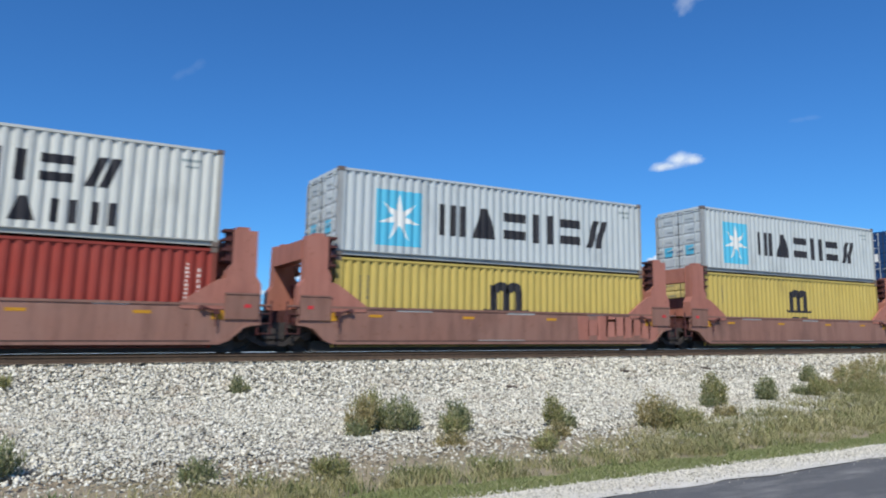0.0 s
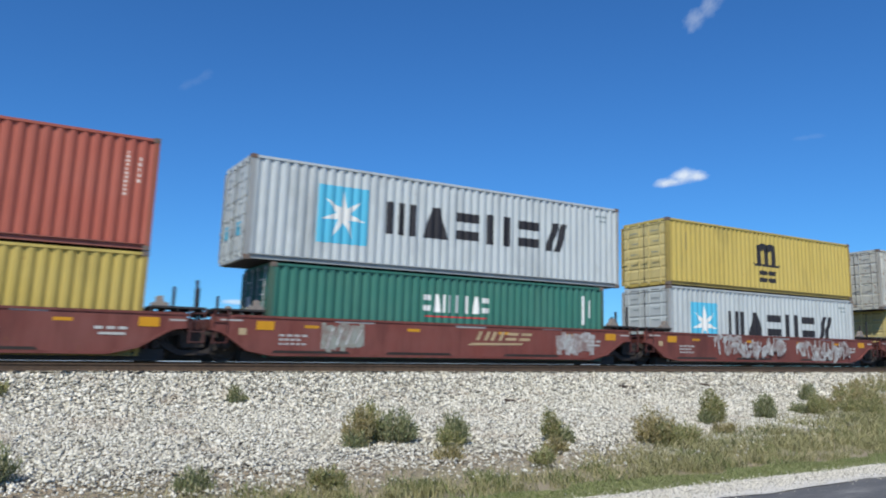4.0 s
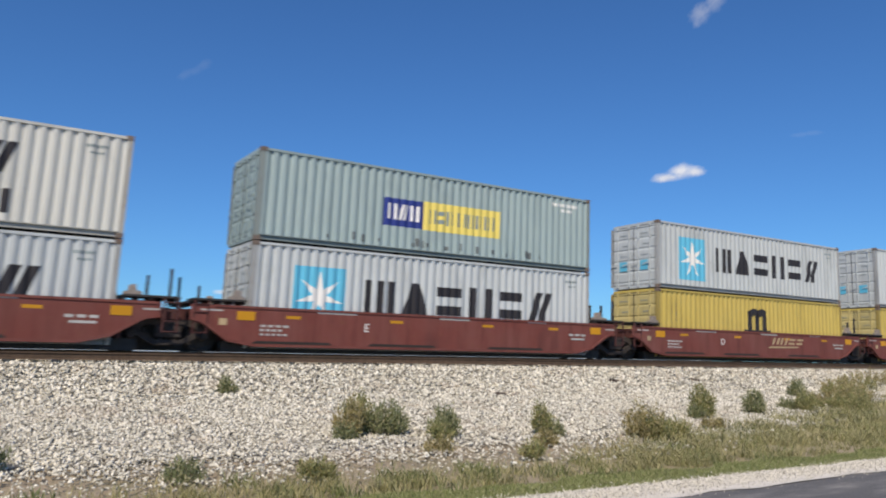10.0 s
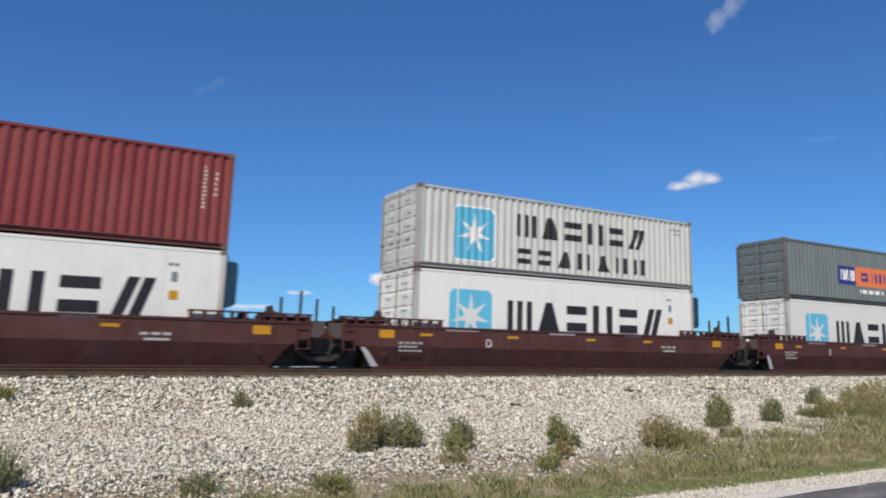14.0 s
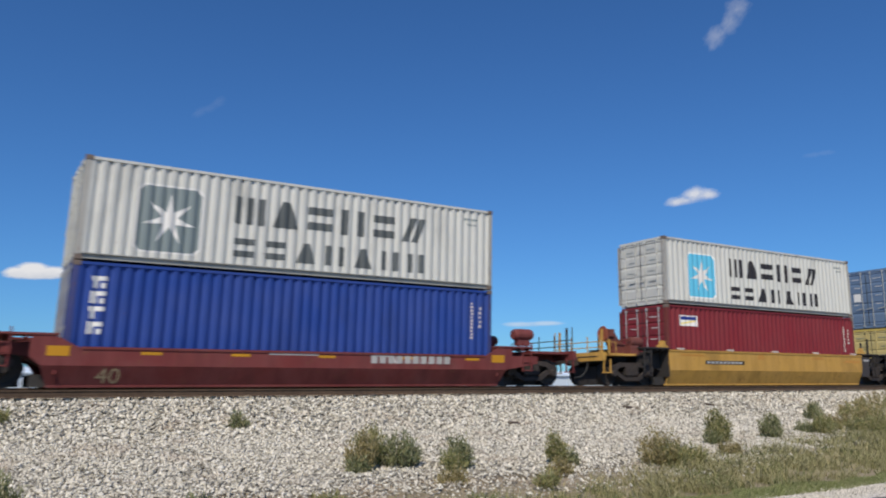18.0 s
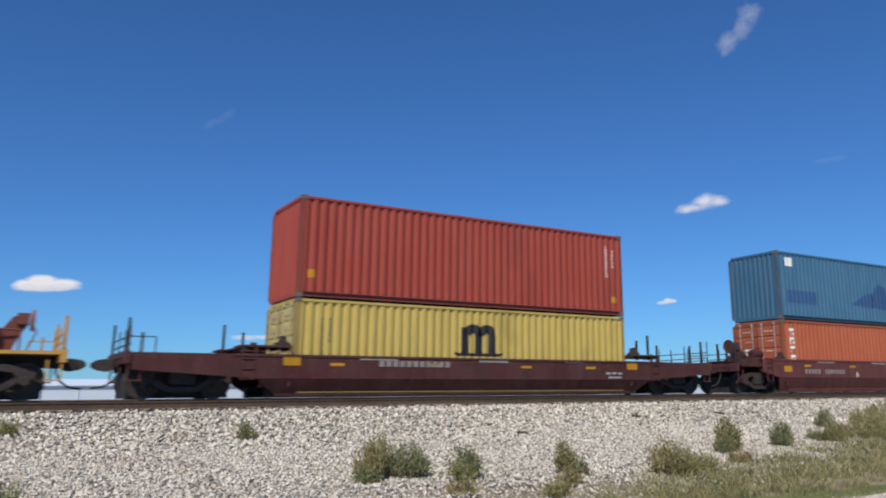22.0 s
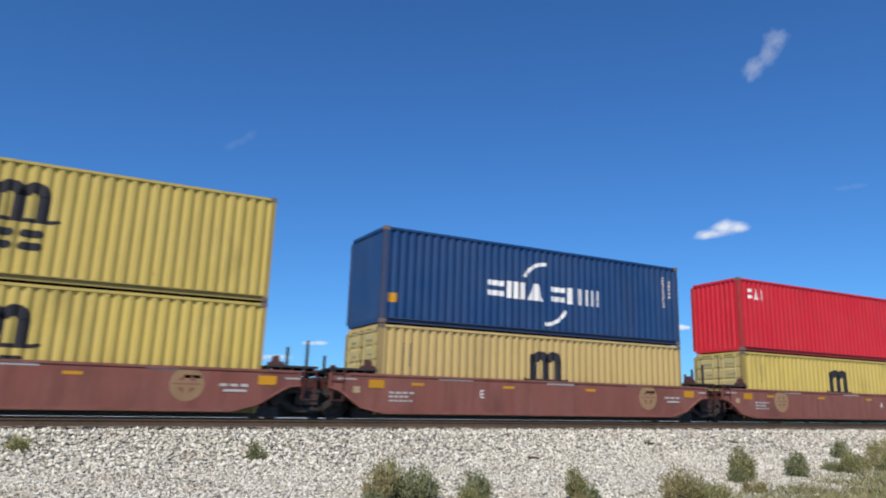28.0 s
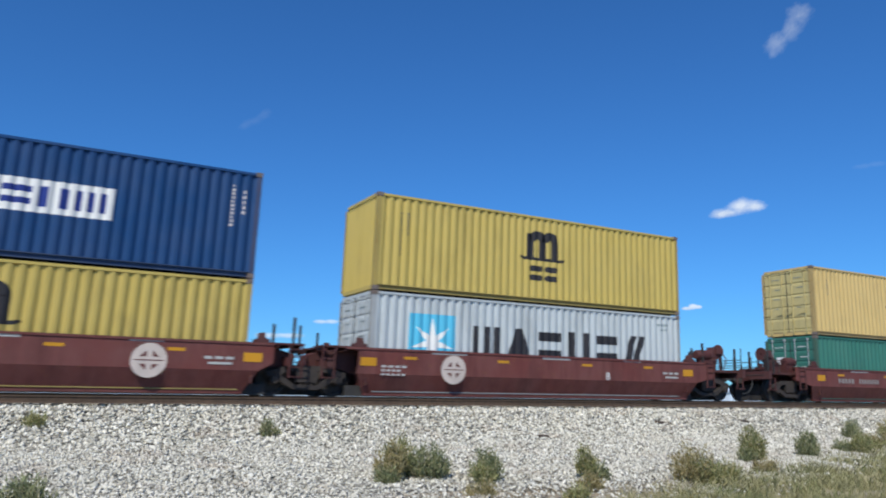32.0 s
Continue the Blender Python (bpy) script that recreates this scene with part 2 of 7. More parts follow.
# ---- mesh helpers ----
class Shape:
    """Collects corners and faces of one mesh."""

    def __init__(self):
        self.v, self.f = [], []

    def add(self, verts, faces):
        n = len(self.v)
        self.v += [tuple(p) for p in verts]
        self.f += [tuple(i + n for i in q) for q in faces]
        return self

    def box(self, x0, x1, y0, y1, z0, z1):
        return self.add([(x, y, z) for x in (x0, x1) for y in (y0, y1) for z in (z0, z1)],
                        [(0, 1, 3, 2), (4, 6, 7, 5), (0, 4, 5, 1), (2, 3, 7, 6), (0, 2, 6, 4), (1, 5, 7, 3)])

    def block(self, x0, x1, y0, y1, z0, z1, c=0.02):
        """A box with its upright and level edges cut off by c along x and z."""
        return self.prism([(x0 + c, z0), (x1 - c, z0), (x1, z0 + c), (x1, z1 - c), (x1 - c, z1), (x0 + c, z1), (x0, z1 - c), (x0, z0 + c)], y0, y1)

    def prism(self, poly, y0, y1):
        """A polygon in x and z drawn out along y."""
        n = len(poly)
        area = sum(poly[i][0] * poly[(i + 1) % n][1] - poly[(i + 1) % n][0] * poly[i][1] for i in range(n))
        if area < 0:
            poly = poly[::-1]
        vs = [(x, y0, z) for x, z in poly] + [(x, y1, z) for x, z in poly]
        fs = [tuple(range(n)), tuple(range(2 * n - 1, n - 1, -1))] + [(i, i + n, (i + 1) % n + n, (i + 1) % n) for i in range(n)]
        return self.add(vs, fs)

    def prism_x(self, poly, x0, x1):
        """A polygon in y and z drawn out along x."""
        n = len(poly)
        vs = [(x0, y, z) for y, z in poly] + [(x1, y, z) for y, z in poly]
        return self.add(vs, [tuple(range(n - 1, -1, -1)), tuple(range(n, 2 * n))] + [(i, (i + 1) % n, (i + 1) % n + n, i + n) for i in range(n)])

    def rod(self, a, b, r, n=8):
        a, b = Vector(a), Vector(b)
        q = (b - a).to_track_quat("Z", "Y")
        ring = [q @ Vector((r * math.cos(k * math.tau / n), r * math.sin(k * math.tau / n), 0)) for k in range(n)]
        return self.add([a + p for p in ring] + [b + p for p in ring],
                        [tuple(range(n - 1, -1, -1)), tuple(range(n, 2 * n))] + [(i, (i + 1) % n, (i + 1) % n + n, i + n) for i in range(n)])

    def path(self, pts, r, n=6):
        for a, b in zip(pts, pts[1:]):
            self.rod(a, b, r, n)
        return self

    def lathe(self, prof, centre, axis="y", n=20):
        """A profile of (radius, offset) turned about an axis."""
        m = len(prof)
        vs = []
        for k in range(n):
            c, s = math.cos(k * math.tau / n), math.sin(k * math.tau / n)
            for r, o in prof:
                p = (r * c, o, r * s) if axis == "y" else (o, r * c, r * s) if axis == "x" else (r * c, r * s, o)
                vs.append([p[i] + centre[i] for i in range(3)])
        return self.add(vs, [(k * m + j, k * m + j + 1, (k + 1) % n * m + j + 1, (k + 1) % n * m + j) for k in range(n) for j in range(m - 1)])

    def welded(self):
        """Joins corners that lie on one another."""
        where, order = {}, []
        for x, y, z in self.v:
            key = (round(x, 4), round(y, 4), round(z, 4))
            order.append(where.setdefault(key, len(where)))
        faces = [tuple(dict.fromkeys(order[i] for i in f)) for f in self.f]
        self.v, self.f = list(where), [f for f in faces if len(f) > 2]
        return self

    def mirrored(self):
        """The same on the car's other side."""
        sh = Shape()
        return sh.add([(x, WID - y, z) for x, y, z in self.v], [q[::-1] for q in self.f])

    def mesh(self, name):
        me = bpy.data.meshes.new(name)
        me.from_pydata(self.v, [], self.f)
        me.update()
        return me


MESHES = {}


def cached(key, name, make):
    """The mesh under that key, built once."""
    if key not in MESHES:
        MESHES[key] = make().mesh(name)
        MESHES[key].materials.append(None)
    return MESHES[key]


def part(name, me, material, parent, label="", at=None):
    """One mesh object under a thing or a part; the material sits on the object, so that alike pieces share a mesh."""
    if isinstance(me, Shape):
        me = me.mesh(name)
        me.materials.append(None)
    ob = new(name, me)
    ob.material_slots[0].link = "OBJECT"
    ob.material_slots[0].material = material
    ob.parent = parent
    if at is not None:
        ob.matrix_basis = at
    return tagged(ob, label)


# ---- shipping containers ----
H8, H9, WID = 2.591, 2.896, 2.438
PITCH, DEEP = 0.278, 0.056
IN0 = 0.13


def ribs(length, smooth=False):
    """Break points (along, depth) of the pressed side wall."""
    if smooth:
        return [(IN0, 0.012), (length - IN0, 0.012)]
    n = round((length - 2 * IN0) / PITCH)
    p = (length - 2 * IN0) / n
    pts = []
    for k in range(n):
        s = IN0 + k * p
        pts += [(s, 0.012), (s + 0.30 * p, 0.012), (s + 0.60 * p, 0.012 + DEEP), (s + 0.71 * p, 0.012 + DEEP)]
    return pts + [(length - IN0, 0.012)]


def side_shape(length, h, smooth=False):
    sh, pts = Shape(), ribs(length, smooth)
    z0, z1 = 0.165, h - 0.09
    vs = [(s, d, z) for s, d in pts for z in (z0, z1)]
    vs += [(s, d + 0.012, z) for s, d in pts for z in (z0, z1)]
    n = len(pts)
    sh.add(vs, [(2 * i, 2 * i + 2, 2 * i + 3, 2 * i + 1) for i in range(n - 1)] + [(2 * n + 2 * i, 2 * n + 2 * i + 1, 2 * n + 2 * i + 3, 2 * n + 2 * i + 2) for i in range(n - 1)])
    return sh


def clip(poly, s, keep_right):
    out = []
    for i, a in enumerate(poly):
        b = poly[(i + 1) % len(poly)]
        ina, inb = (a[0] >= s) == keep_right, (b[0] >= s) == keep_right
        if ina:
            out.append(a)
        if ina != inb and b[0] != a[0]:
            k = (s - a[0]) / (b[0] - a[0])
            out.append((s, a[1] + k * (b[1] - a[1])))
    return out


def decal(polys, pts, lift=0.003):
    """Convex painted shapes in (along, up), laid on the ribbed wall as a thin skin."""
    sh = Shape()
    for poly in polys:
        lo, hi = min(p[0] for p in poly), max(p[0] for p in poly)
        for (s0, d0), (s1, d1) in zip(pts, pts[1:]):
            if s1 <= lo or s0 >= hi:
                continue
            q = clip(clip(poly, s0, True), s1, False)
            if len(q) < 3:
                continue
            area = sum(q[i][0] * q[(i + 1) % len(q)][1] - q[(i + 1) % len(q)][0] * q[i][1] for i in range(len(q)))
            if abs(area) < 1e-7:
                continue
            if area < 0:
                q = q[::-1]
            sh.add([(s, d0 + (d1 - d0) * (s - s0) / (s1 - s0) - lift, z) for s, z in q], [tuple(range(len(q)))])
    return sh.welded()


def rect(s0, s1, z0, z1):
    return [(s0, z0), (s1, z0), (s1, z1), (s0, z1)]


def rounded(s0, s1, z0, z1, c=0.14):
    return [(s0 + c, z0), (s1 - c, z0), (s1, z0 + c), (s1, z1 - c), (s1 - c, z1), (s0 + c, z1), (s0, z1 - c), (s0, z0 + c)]


def disc(s, z, r, n=20, rz=None):
    return [(s + r * math.cos(k * math.tau / n), z + (rz or r) * math.sin(k * math.tau / n)) for k in range(n)]


def arc(s, z, r, a0, a1, w, n=8):
    out = []
    for k in range(n):
        b0, b1 = radians(a0 + (a1 - a0) * k / n), radians(a0 + (a1 - a0) * (k + 1) / n)
        out.append([(s + (r + q) * math.cos(b), z + (r + q) * math.sin(b)) for b, q in ((b0, -w), (b0, w), (b1, w), (b1, -w))])
    return out


def star(s, z, r, inner=0.30, n=7):
    out = []
    for k in range(n):
        a = math.pi / 2 + k * math.tau / n
        tips = [(r, a), (r * inner, a + math.pi / n), (0, a), (r * inner, a - math.pi / n)]
        out.append([(s + q * math.cos(b), z + q * math.sin(b)) for q, b in tips])
    return out


PAIR = [rect(0.02, 0.30, 0, 1), rect(0.66, 0.94, 0, 1)]
LEVELS = [rect(0.05, 0.95, 0.06, 0.36), rect(0.05, 0.95, 0.64, 0.94)]
SLOTS = {       # plain shapes that fill one place of a painted row, in parts of its width and height
    "u": [rect(0, 0.22, 0, 1), rect(0.39, 0.61, 0, 1), rect(0.78, 1, 0, 1)], "t": [[(0.04, 0), (0.96, 0), (0.64, 1), (0.36, 1)]], "l": LEVELS, "z": LEVELS, "c": LEVELS, "b": PAIR, "d": PAIR, "n": PAIR, "i": [rect(0.3, 0.68, 0, 1)],
    "k": [[(0.0, 0), (0.28, 0), (0.62, 1), (0.34, 1)], [(0.40, 0), (0.68, 0), (1, 1), (0.72, 1)]],
}


def bars(s0, s1, z0, z1, row, gap=0.2):
    """A row of plain bold strokes and blocks of the size and weight of painted capitals."""
    w, h = (s1 - s0) / (len(row) - gap), z1 - z0
    return [[(s0 + (k + (1 - gap) * a) * w, z0 + b * h) for a, b in shape] for k, q in enumerate(row) for shape in SLOTS[q]]


def thin_bars(s0, s1, z0, z1, n):
    w = (s1 - s0) / n
    return [rect(s0 + k * w, s0 + (k + 0.72) * w, z0, z1) for k in range(n)]


def upright_print(s, z0, z1, n, w):
    """Small print set one sign under the other."""
    h = (z1 - z0) / n
    return [rect(s + (0.2 * w if k % 3 == 1 else 0), s + w * (0.7 if k % 4 == 2 else 1), z0 + k * h, z0 + (k + 0.62) * h) for k in range(n)]


def column(s, z0, z1, n, w=0.22):
    """Blocks one under the other."""
    h = (z1 - z0) / n
    out = []
    for k in range(n):
        a, b = z0 + k * h, z0 + (k + 0.8) * h
        out += [rect(s, s + w, b - 0.3 * h, b), rect(s + (0.1 if k % 2 else 0.0) * w, s + 0.42 * w, a, b - 0.3 * h)]
        if k % 3 != 1:
            out.append(rect(s + 0.6 * w, s + 0.9 * w, a, a + 0.35 * h))
    return out


def scrawl(s0, s1, z0, z1, n, seed):
    """Sprayed graffiti: hooks and leaning strokes laid over one another; (broad strokes, thin pale outlines)."""
    rnd = random.Random(seed)
    broad, thin, h = [], [], z1 - z0

    def stroke(a, b, wide, out):
        d = math.hypot(b[0] - a[0], b[1] - a[1]) or 1.0
        px, pz = -(b[1] - a[1]) / d * wide / 2, (b[0] - a[0]) / d * wide / 2
        out.append([(a[0] + px, a[1] + pz), (a[0] - px, a[1] - pz), (b[0] - px, b[1] - pz), (b[0] + px, b[1] + pz)])
    for k in range(3 * n):
        a, z = s0 + (s1 - s0) * (k + rnd.random()) / (3 * n), z0 + rnd.uniform(0.25, 0.7) * h
        turn, r = rnd.uniform(0, 360), rnd.uniform(0.16, 0.34) * h
        broad += arc(a, z, r, turn, turn + rnd.uniform(110, 230), rnd.uniform(0.07, 0.13), 7)
        thin += arc(a + 0.05, z, r * 1.25, turn + 20, turn + rnd.uniform(80, 160), 0.03, 6)
        tilt = rnd.uniform(-0.25, 0.35)
        stroke((a - tilt * h * 0.5, z0 + rnd.uniform(0.0, 0.3) * h), (a + tilt * h * 0.5, z1 - rnd.uniform(0, 0.25) * h), rnd.uniform(0.07, 0.14), broad)
    return broad, thin


def smear(s0, s1, z0, z1, seed):
    """A rubbed-out patch of spray paint with a ragged outline; (patch, streaks on it)."""
    rnd = random.Random(seed)
    h = z1 - z0
    cols = 9
    patch, streaks = [], []
    for k in range(cols):
        a, b = s0 + (s1 - s0) * k / cols, s0 + (s1 - s0) * (k + 1.15) / cols
        lo, hi = z0 + rnd.uniform(0, 0.22) * h, z1 - rnd.uniform(0, 0.2) * h
        patch.append([(a, lo), (b, lo + rnd.uniform(-0.05, 0.05)), (b + rnd.uniform(-0.06, 0.06), hi), (a + rnd.uniform(-0.06, 0.06), hi + rnd.uniform(-0.05, 0.05))])
        if k % 2:
            streaks.append([(a, lo + 0.1 * h), (a + 0.05, lo + 0.1 * h), (a + 0.22, hi - 0.1 * h), (a + 0.17, hi - 0.1 * h)])
    return patch, streaks


def marks_of(style, length, h):
    """Painted marks of a livery: (part name, material, shapes). z is from the container's base."""
    t = h - 2.46
    num = ("number_panel", "mark_white", thin_bars(length - 1.75, length - 0.55, h - 0.40, h - 0.29, 10) + thin_bars(length - 1.3, length - 0.75, h - 0.58, h - 0.48, 4))
    col = ("number_panel", "mark_worn", upright_print(length - 0.76, h - 1.55, h - 0.38, 11, 0.065) + upright_print(length - 0.46, h - 1.2, h - 0.5, 5, 0.06))
    pale = ("number_panel", "mark_slate", thin_bars(length - 1.05, length - 0.55, h - 0.42, h - 0.34, 5) + thin_bars(length - 0.95, length - 0.6, h - 0.58, h - 0.52, 3))
    if style in ("star", "star_line", "reefer", "startwo", "startwo_grey"):
        em, dk = ("mark_slate", "mark_faded") if style == "startwo_grey" else ("mark_blue", "mark_dark")
        if style == "star_line":
            return [("emblem", "mark_blue", [rect(0.35, 0.88, h - 0.62, h - 0.14)]), ("emblem_star", "mark_white", star(0.61, h - 0.38, 0.2)), ("name_bars", "mark_dark", bars(1.12, 3.55, h - 0.55, h - 0.23, "utlbzk", 0.22) + bars(3.85, 4.95, h - 0.55, h - 0.23, "ninl", 0.3)), pale]
        if style in ("startwo", "startwo_grey"):
            z = 0.28 + t * 0.5
            return [("emblem_edge", "mark_white", [rounded(1.27, 2.93, z - 0.05, z + 1.73)]), ("emblem", em, [rounded(1.32, 2.88, z, z + 1.68)]), ("emblem_star", "mark_white", star(2.1, z + 0.84, 0.68)),
                    ("name_bars", dk, bars(3.77, 9.7, z + 0.93, z + 1.68, "utlbzk", 0.2) + bars(3.77, 9.7, z, z + 0.57, "zltntnd", 0.3)), pale]
        z = 0.27 + t * 0.85
        e = [("emblem", em, [rounded(1.22, 2.82, z, z + 1.68, 0.14) if style == "reefer" else rect(1.22, 2.82, z, z + 1.68)]), ("emblem_star", "mark_white", star(2.02, z + 0.84, 0.74)),
             ("name_bars", dk, bars(3.43, 10.5, z + 0.44, z + 1.42, "utlbzk", 0.18)), pale]
        if style == "reefer":
            e[3] = ("number_panel", "mark_slate", thin_bars(10.75, 11.05, h - 0.5, h - 0.42, 2) + [rect(10.85, 11.0, h - 0.9, h - 0.65)])
            e.append(("warning_label", "mark_amber", [rect(10.82, 11.05, h - 1.35, h - 1.12)]))
        return e
    if style in ("arch", "arch_small"):
        z = h - 1.5
        m = [rect(5.38, 5.66, z + 0.1, h - 0.62), rect(5.90, 6.18, z + 0.1, h - 0.84), rect(6.42, 6.70, z + 0.1, h - 0.84)] + arc(5.82, h - 0.86, 0.22, 0, 180, 0.14) + arc(6.34, h - 0.86, 0.22, 0, 180, 0.14) + [[(5.12, z + 0.06), (5.3, z), (5.3, z + 0.1), (5.14, z + 0.13)], [(6.8, z), (6.98, z + 0.06), (6.96, z + 0.13), (6.8, z + 0.1)], rect(5.3, 6.8, z, z + 0.1)]
        sc = [rounded(c - 0.26, c + 0.26, z_, z_ + 0.19, 0.06) for c in (5.76, 6.40) for z_ in (h - 2.16, h - 1.86)]
        if style == "arch_small":
            m, sc = ([[(6.04 + (a - 6.04) * 0.74, h - 1.2 + (c - h + 1.2) * 0.78) for a, c in q] for q in ps] for ps in (m, sc))
        return [("emblem", "mark_dark", m), ("name_bars", "mark_dark", sc), ("number_panel", "mark_faded", column(0.78, h - 1.85, h - 0.5, 11, 0.07) + column(1.0, h - 1.2, h - 0.5, 6, 0.06))]
    if style.startswith("duo_"):
        if style == "duo_flag":
            return [("emblem", "mark_white", [[(5.75, h - 1.25), (6.8, h - 1.3), (6.65, h - 0.55), (5.9, h - 0.5)]]), ("emblem_patch", "mark_orange", [[(5.95, h - 1.32), (6.95, h - 1.36), (6.5, h - 0.95)]]),
                    ("emblem_field", "mark_blue", [[(5.7, h - 1.2), (6.05, h - 1.2), (6.0, h - 0.5), (5.72, h - 0.62)]]), ("name_bars", "mark_white", bars(5.1, 7.7, h - 2.2, h - 1.45, "bkd", 0.1)), num]
        z0, z1 = h - 1.77, h - 0.92
        box2, ink = ("mark_yellow", "mark_slate") if style.startswith("duo_yellow") else ("mark_orange", "mark_navy")
        out = [("name_field", "mark_navy", [rect(3.9, 5.3, z0, z1)]), ("second_field", box2, [rect(5.3, 8.22, z0 - 0.02, z1 + 0.03)]), ("name_bars", "mark_white", bars(4.02, 5.15, z0 + 0.2, z1 - 0.17, "bkd", 0.12)),
               ("second_bars", ink, bars(5.5, 8.0, z0 + 0.2, z1 - 0.2, "nldindnd", 0.2)), num]
        if style == "duo_yellow_scraped":       # scraped paint along the foot of the side
            out.append(("scrape_marks", "mark_faded", [rect(s, s + 0.05 + 0.04 * (k % 3), 0.24 + 0.03 * (k % 2), 0.36 + 0.05 * (k * 7 % 4)) for k, s in enumerate((2.1, 2.9, 3.2, 3.75, 4.9, 5.05, 5.3, 5.42, 6.1, 6.7, 7.3, 7.9, 8.5, 9.3, 9.42, 9.9))]))
        if style.endswith("www"):
            out.append(("small_print", "mark_white", thin_bars(5.5, 7.5, z0 - 0.34, z0 - 0.17, 11)))
        return out
    if style == "sweep_plain":
        return [("name_bars", "mark_white", bars(3.68, 5.95, 1.1, 1.66, "cut", 0.14) + bars(6.2, 8.36, 1.1, 1.66, "cdu", 0.14)),
                ("swoosh", "mark_white", arc(6.0, 1.35, 1.0, 88, 150, 0.06) + arc(6.0, 1.35, 1.0, 268, 330, 0.06)), col, ("warning_label", "mark_amber", [rect(0.2, 0.52, 0.62, 0.9)])]
    if style == "sweep_box":
        return [("name_field", "mark_white", [rect(3.45, 8.57, 1.12, 1.92)]), ("name_bars", "mark_red", bars(3.65, 6.0, 1.27, 1.77, "cut", 0.12)), ("second_bars", "mark_navy", bars(6.1, 8.4, 1.27, 1.77, "cdu", 0.12)), col,
                ("warning_label", "mark_amber", [rect(0.2, 0.52, 0.62, 0.9)])]
    if style == "globe":
        return [("emblem", "mark_white", [disc(6.15, 1.4, 1.12, 28, 0.86), rect(4.9, 7.35, 1.12, 1.64)]), ("name_bars", "mark_red", bars(5.0, 7.25, 1.2, 1.56, "cutcdu", 0.16)), ("emblem_lines", "navy", arc(6.15, 1.4, 0.62, 40, 140, 0.022, 7) + arc(6.15, 1.4, 0.62, 220, 320, 0.022, 7) + [rect(5.72, 5.77, 1.66, 2.12), rect(6.5, 6.55, 1.66, 2.12), rect(5.72, 5.77, 0.66, 1.1), rect(6.5, 6.55, 0.66, 1.1)]), num,
                ("warning_label", "mark_amber", [rect(11.3, 11.6, 0.35, 0.7)])]
    if style == "upright_scuffed":
        return [("name_bars", "mark_white", column(0.75, h - 1.3, h - 0.3, 3, 0.3)), ("patch", "maroon", smear(3.4, 4.3, 0.5, 1.25, 3)[0] + smear(4.7, 5.6, 0.45, 1.4, 6)[0] + smear(9.3, 10.0, h - 0.9, h - 0.3, 2)[0]), ("warning_label", "mark_amber", [rect(length - 0.75, length - 0.35, 0.75, 0.9)]), col]
    if style == "upright":
        return [("name_bars", "mark_white", column(0.45, h - 1.75, h - 0.28, 4, 0.36)), col]
    if style == "sevenbars":
        return [("name_bars", "mark_white", bars(4.82, 7.29, h - 1.15, h - 0.6, "ctbiitl", 0.2)), ("underline", "mark_red", [rect(4.9, 7.2, h - 1.3, h - 1.26)]), ("number_panel", "mark_white", [rect(11.2, 11.3, h - 1.35, h - 0.35), rect(11.5, 11.56, h - 1.1, h - 0.5)])]
    if style == "goldmark":
        return [("name_bars", "mark_yellow", bars(4.4, 6.33, 1.0, 1.36, "ctbn", 0.14)), ("emblem", "mark_yellow", [rect(6.38, 7.05, 0.98, 1.55), rect(7.08, 7.42, 1.15, 1.62)]), col]
    if style == "corner_blocks":
        return [("name_bars", "mark_white", bars(0.58, 1.54, h - 0.82, h - 0.38, "cti", 0.12)), col, ("warning_label", "mark_amber", [rect(length - 0.62, length - 0.32, 0.35, 0.62)])]
    if style == "flagbars":
        return [("emblem", "mark_navy", [rect(3.7, 4.6, 0.98, 1.62)]), ("emblem_patch", "mark_yellow", [[(3.8, 1.05), (4.5, 1.5), (4.5, 1.62), (3.7, 1.5)]]), ("name_bars", "mark_white", bars(4.75, 7.3, 1.0, 1.4, "llcblnz", 0.18)), col]
    if style == "white_label":
        return [("name_label", "mark_white", [rect(0.48, 0.94, h - 2.05, h - 0.5)]), ("name_bars", "mark_dark", column(0.6, h - 1.95, h - 0.95, 8, 0.2)), col, ("patch", "maroon", [rect(6.9, 7.25, h - 1.6, h - 1.2)])]
    if style == "blue_label":
        return [("name_label", "mark_blue", [rect(0.62, 0.8, h - 1.9, h - 0.52)]), ("name_bars", "mark_white", column(0.82, h - 1.9, h - 0.55, 4, 0.26)), col]
    if style == "small_label":
        return [("name_label", "mark_white", [rect(0.7, 1.75, h - 0.78, h - 0.38)]), ("label_patch", "mark_navy", [rect(0.75, 1.7, h - 0.55, h - 0.42)]), ("label_stroke", "mark_yellow", [[(0.75, h - 0.74), (1.6, h - 0.6), (1.6, h - 0.55), (0.75, h - 0.68)]]), col]
    if style == "patched":
        return [("patch", "mark_slate", [rect(0.9, 1.9, h - 0.75, h - 0.5), rect(6.6, 7.05, h - 0.6, h - 0.42), rect(6.6, 7.05, h - 1.55, h - 1.2)]), ("warning_label", "mark_amber", [rect(length - 0.4, length - 0.25, 0.5, 0.9)])]
    if style == "dark_patches":
        return [("patch", "patch_dark", [rect(2.0, 2.25, 0.25, 0.45), rect(3.68, 4.88, 0.3, 0.42), rect(6.9, 8.0, 0.3, 0.42)]), col]
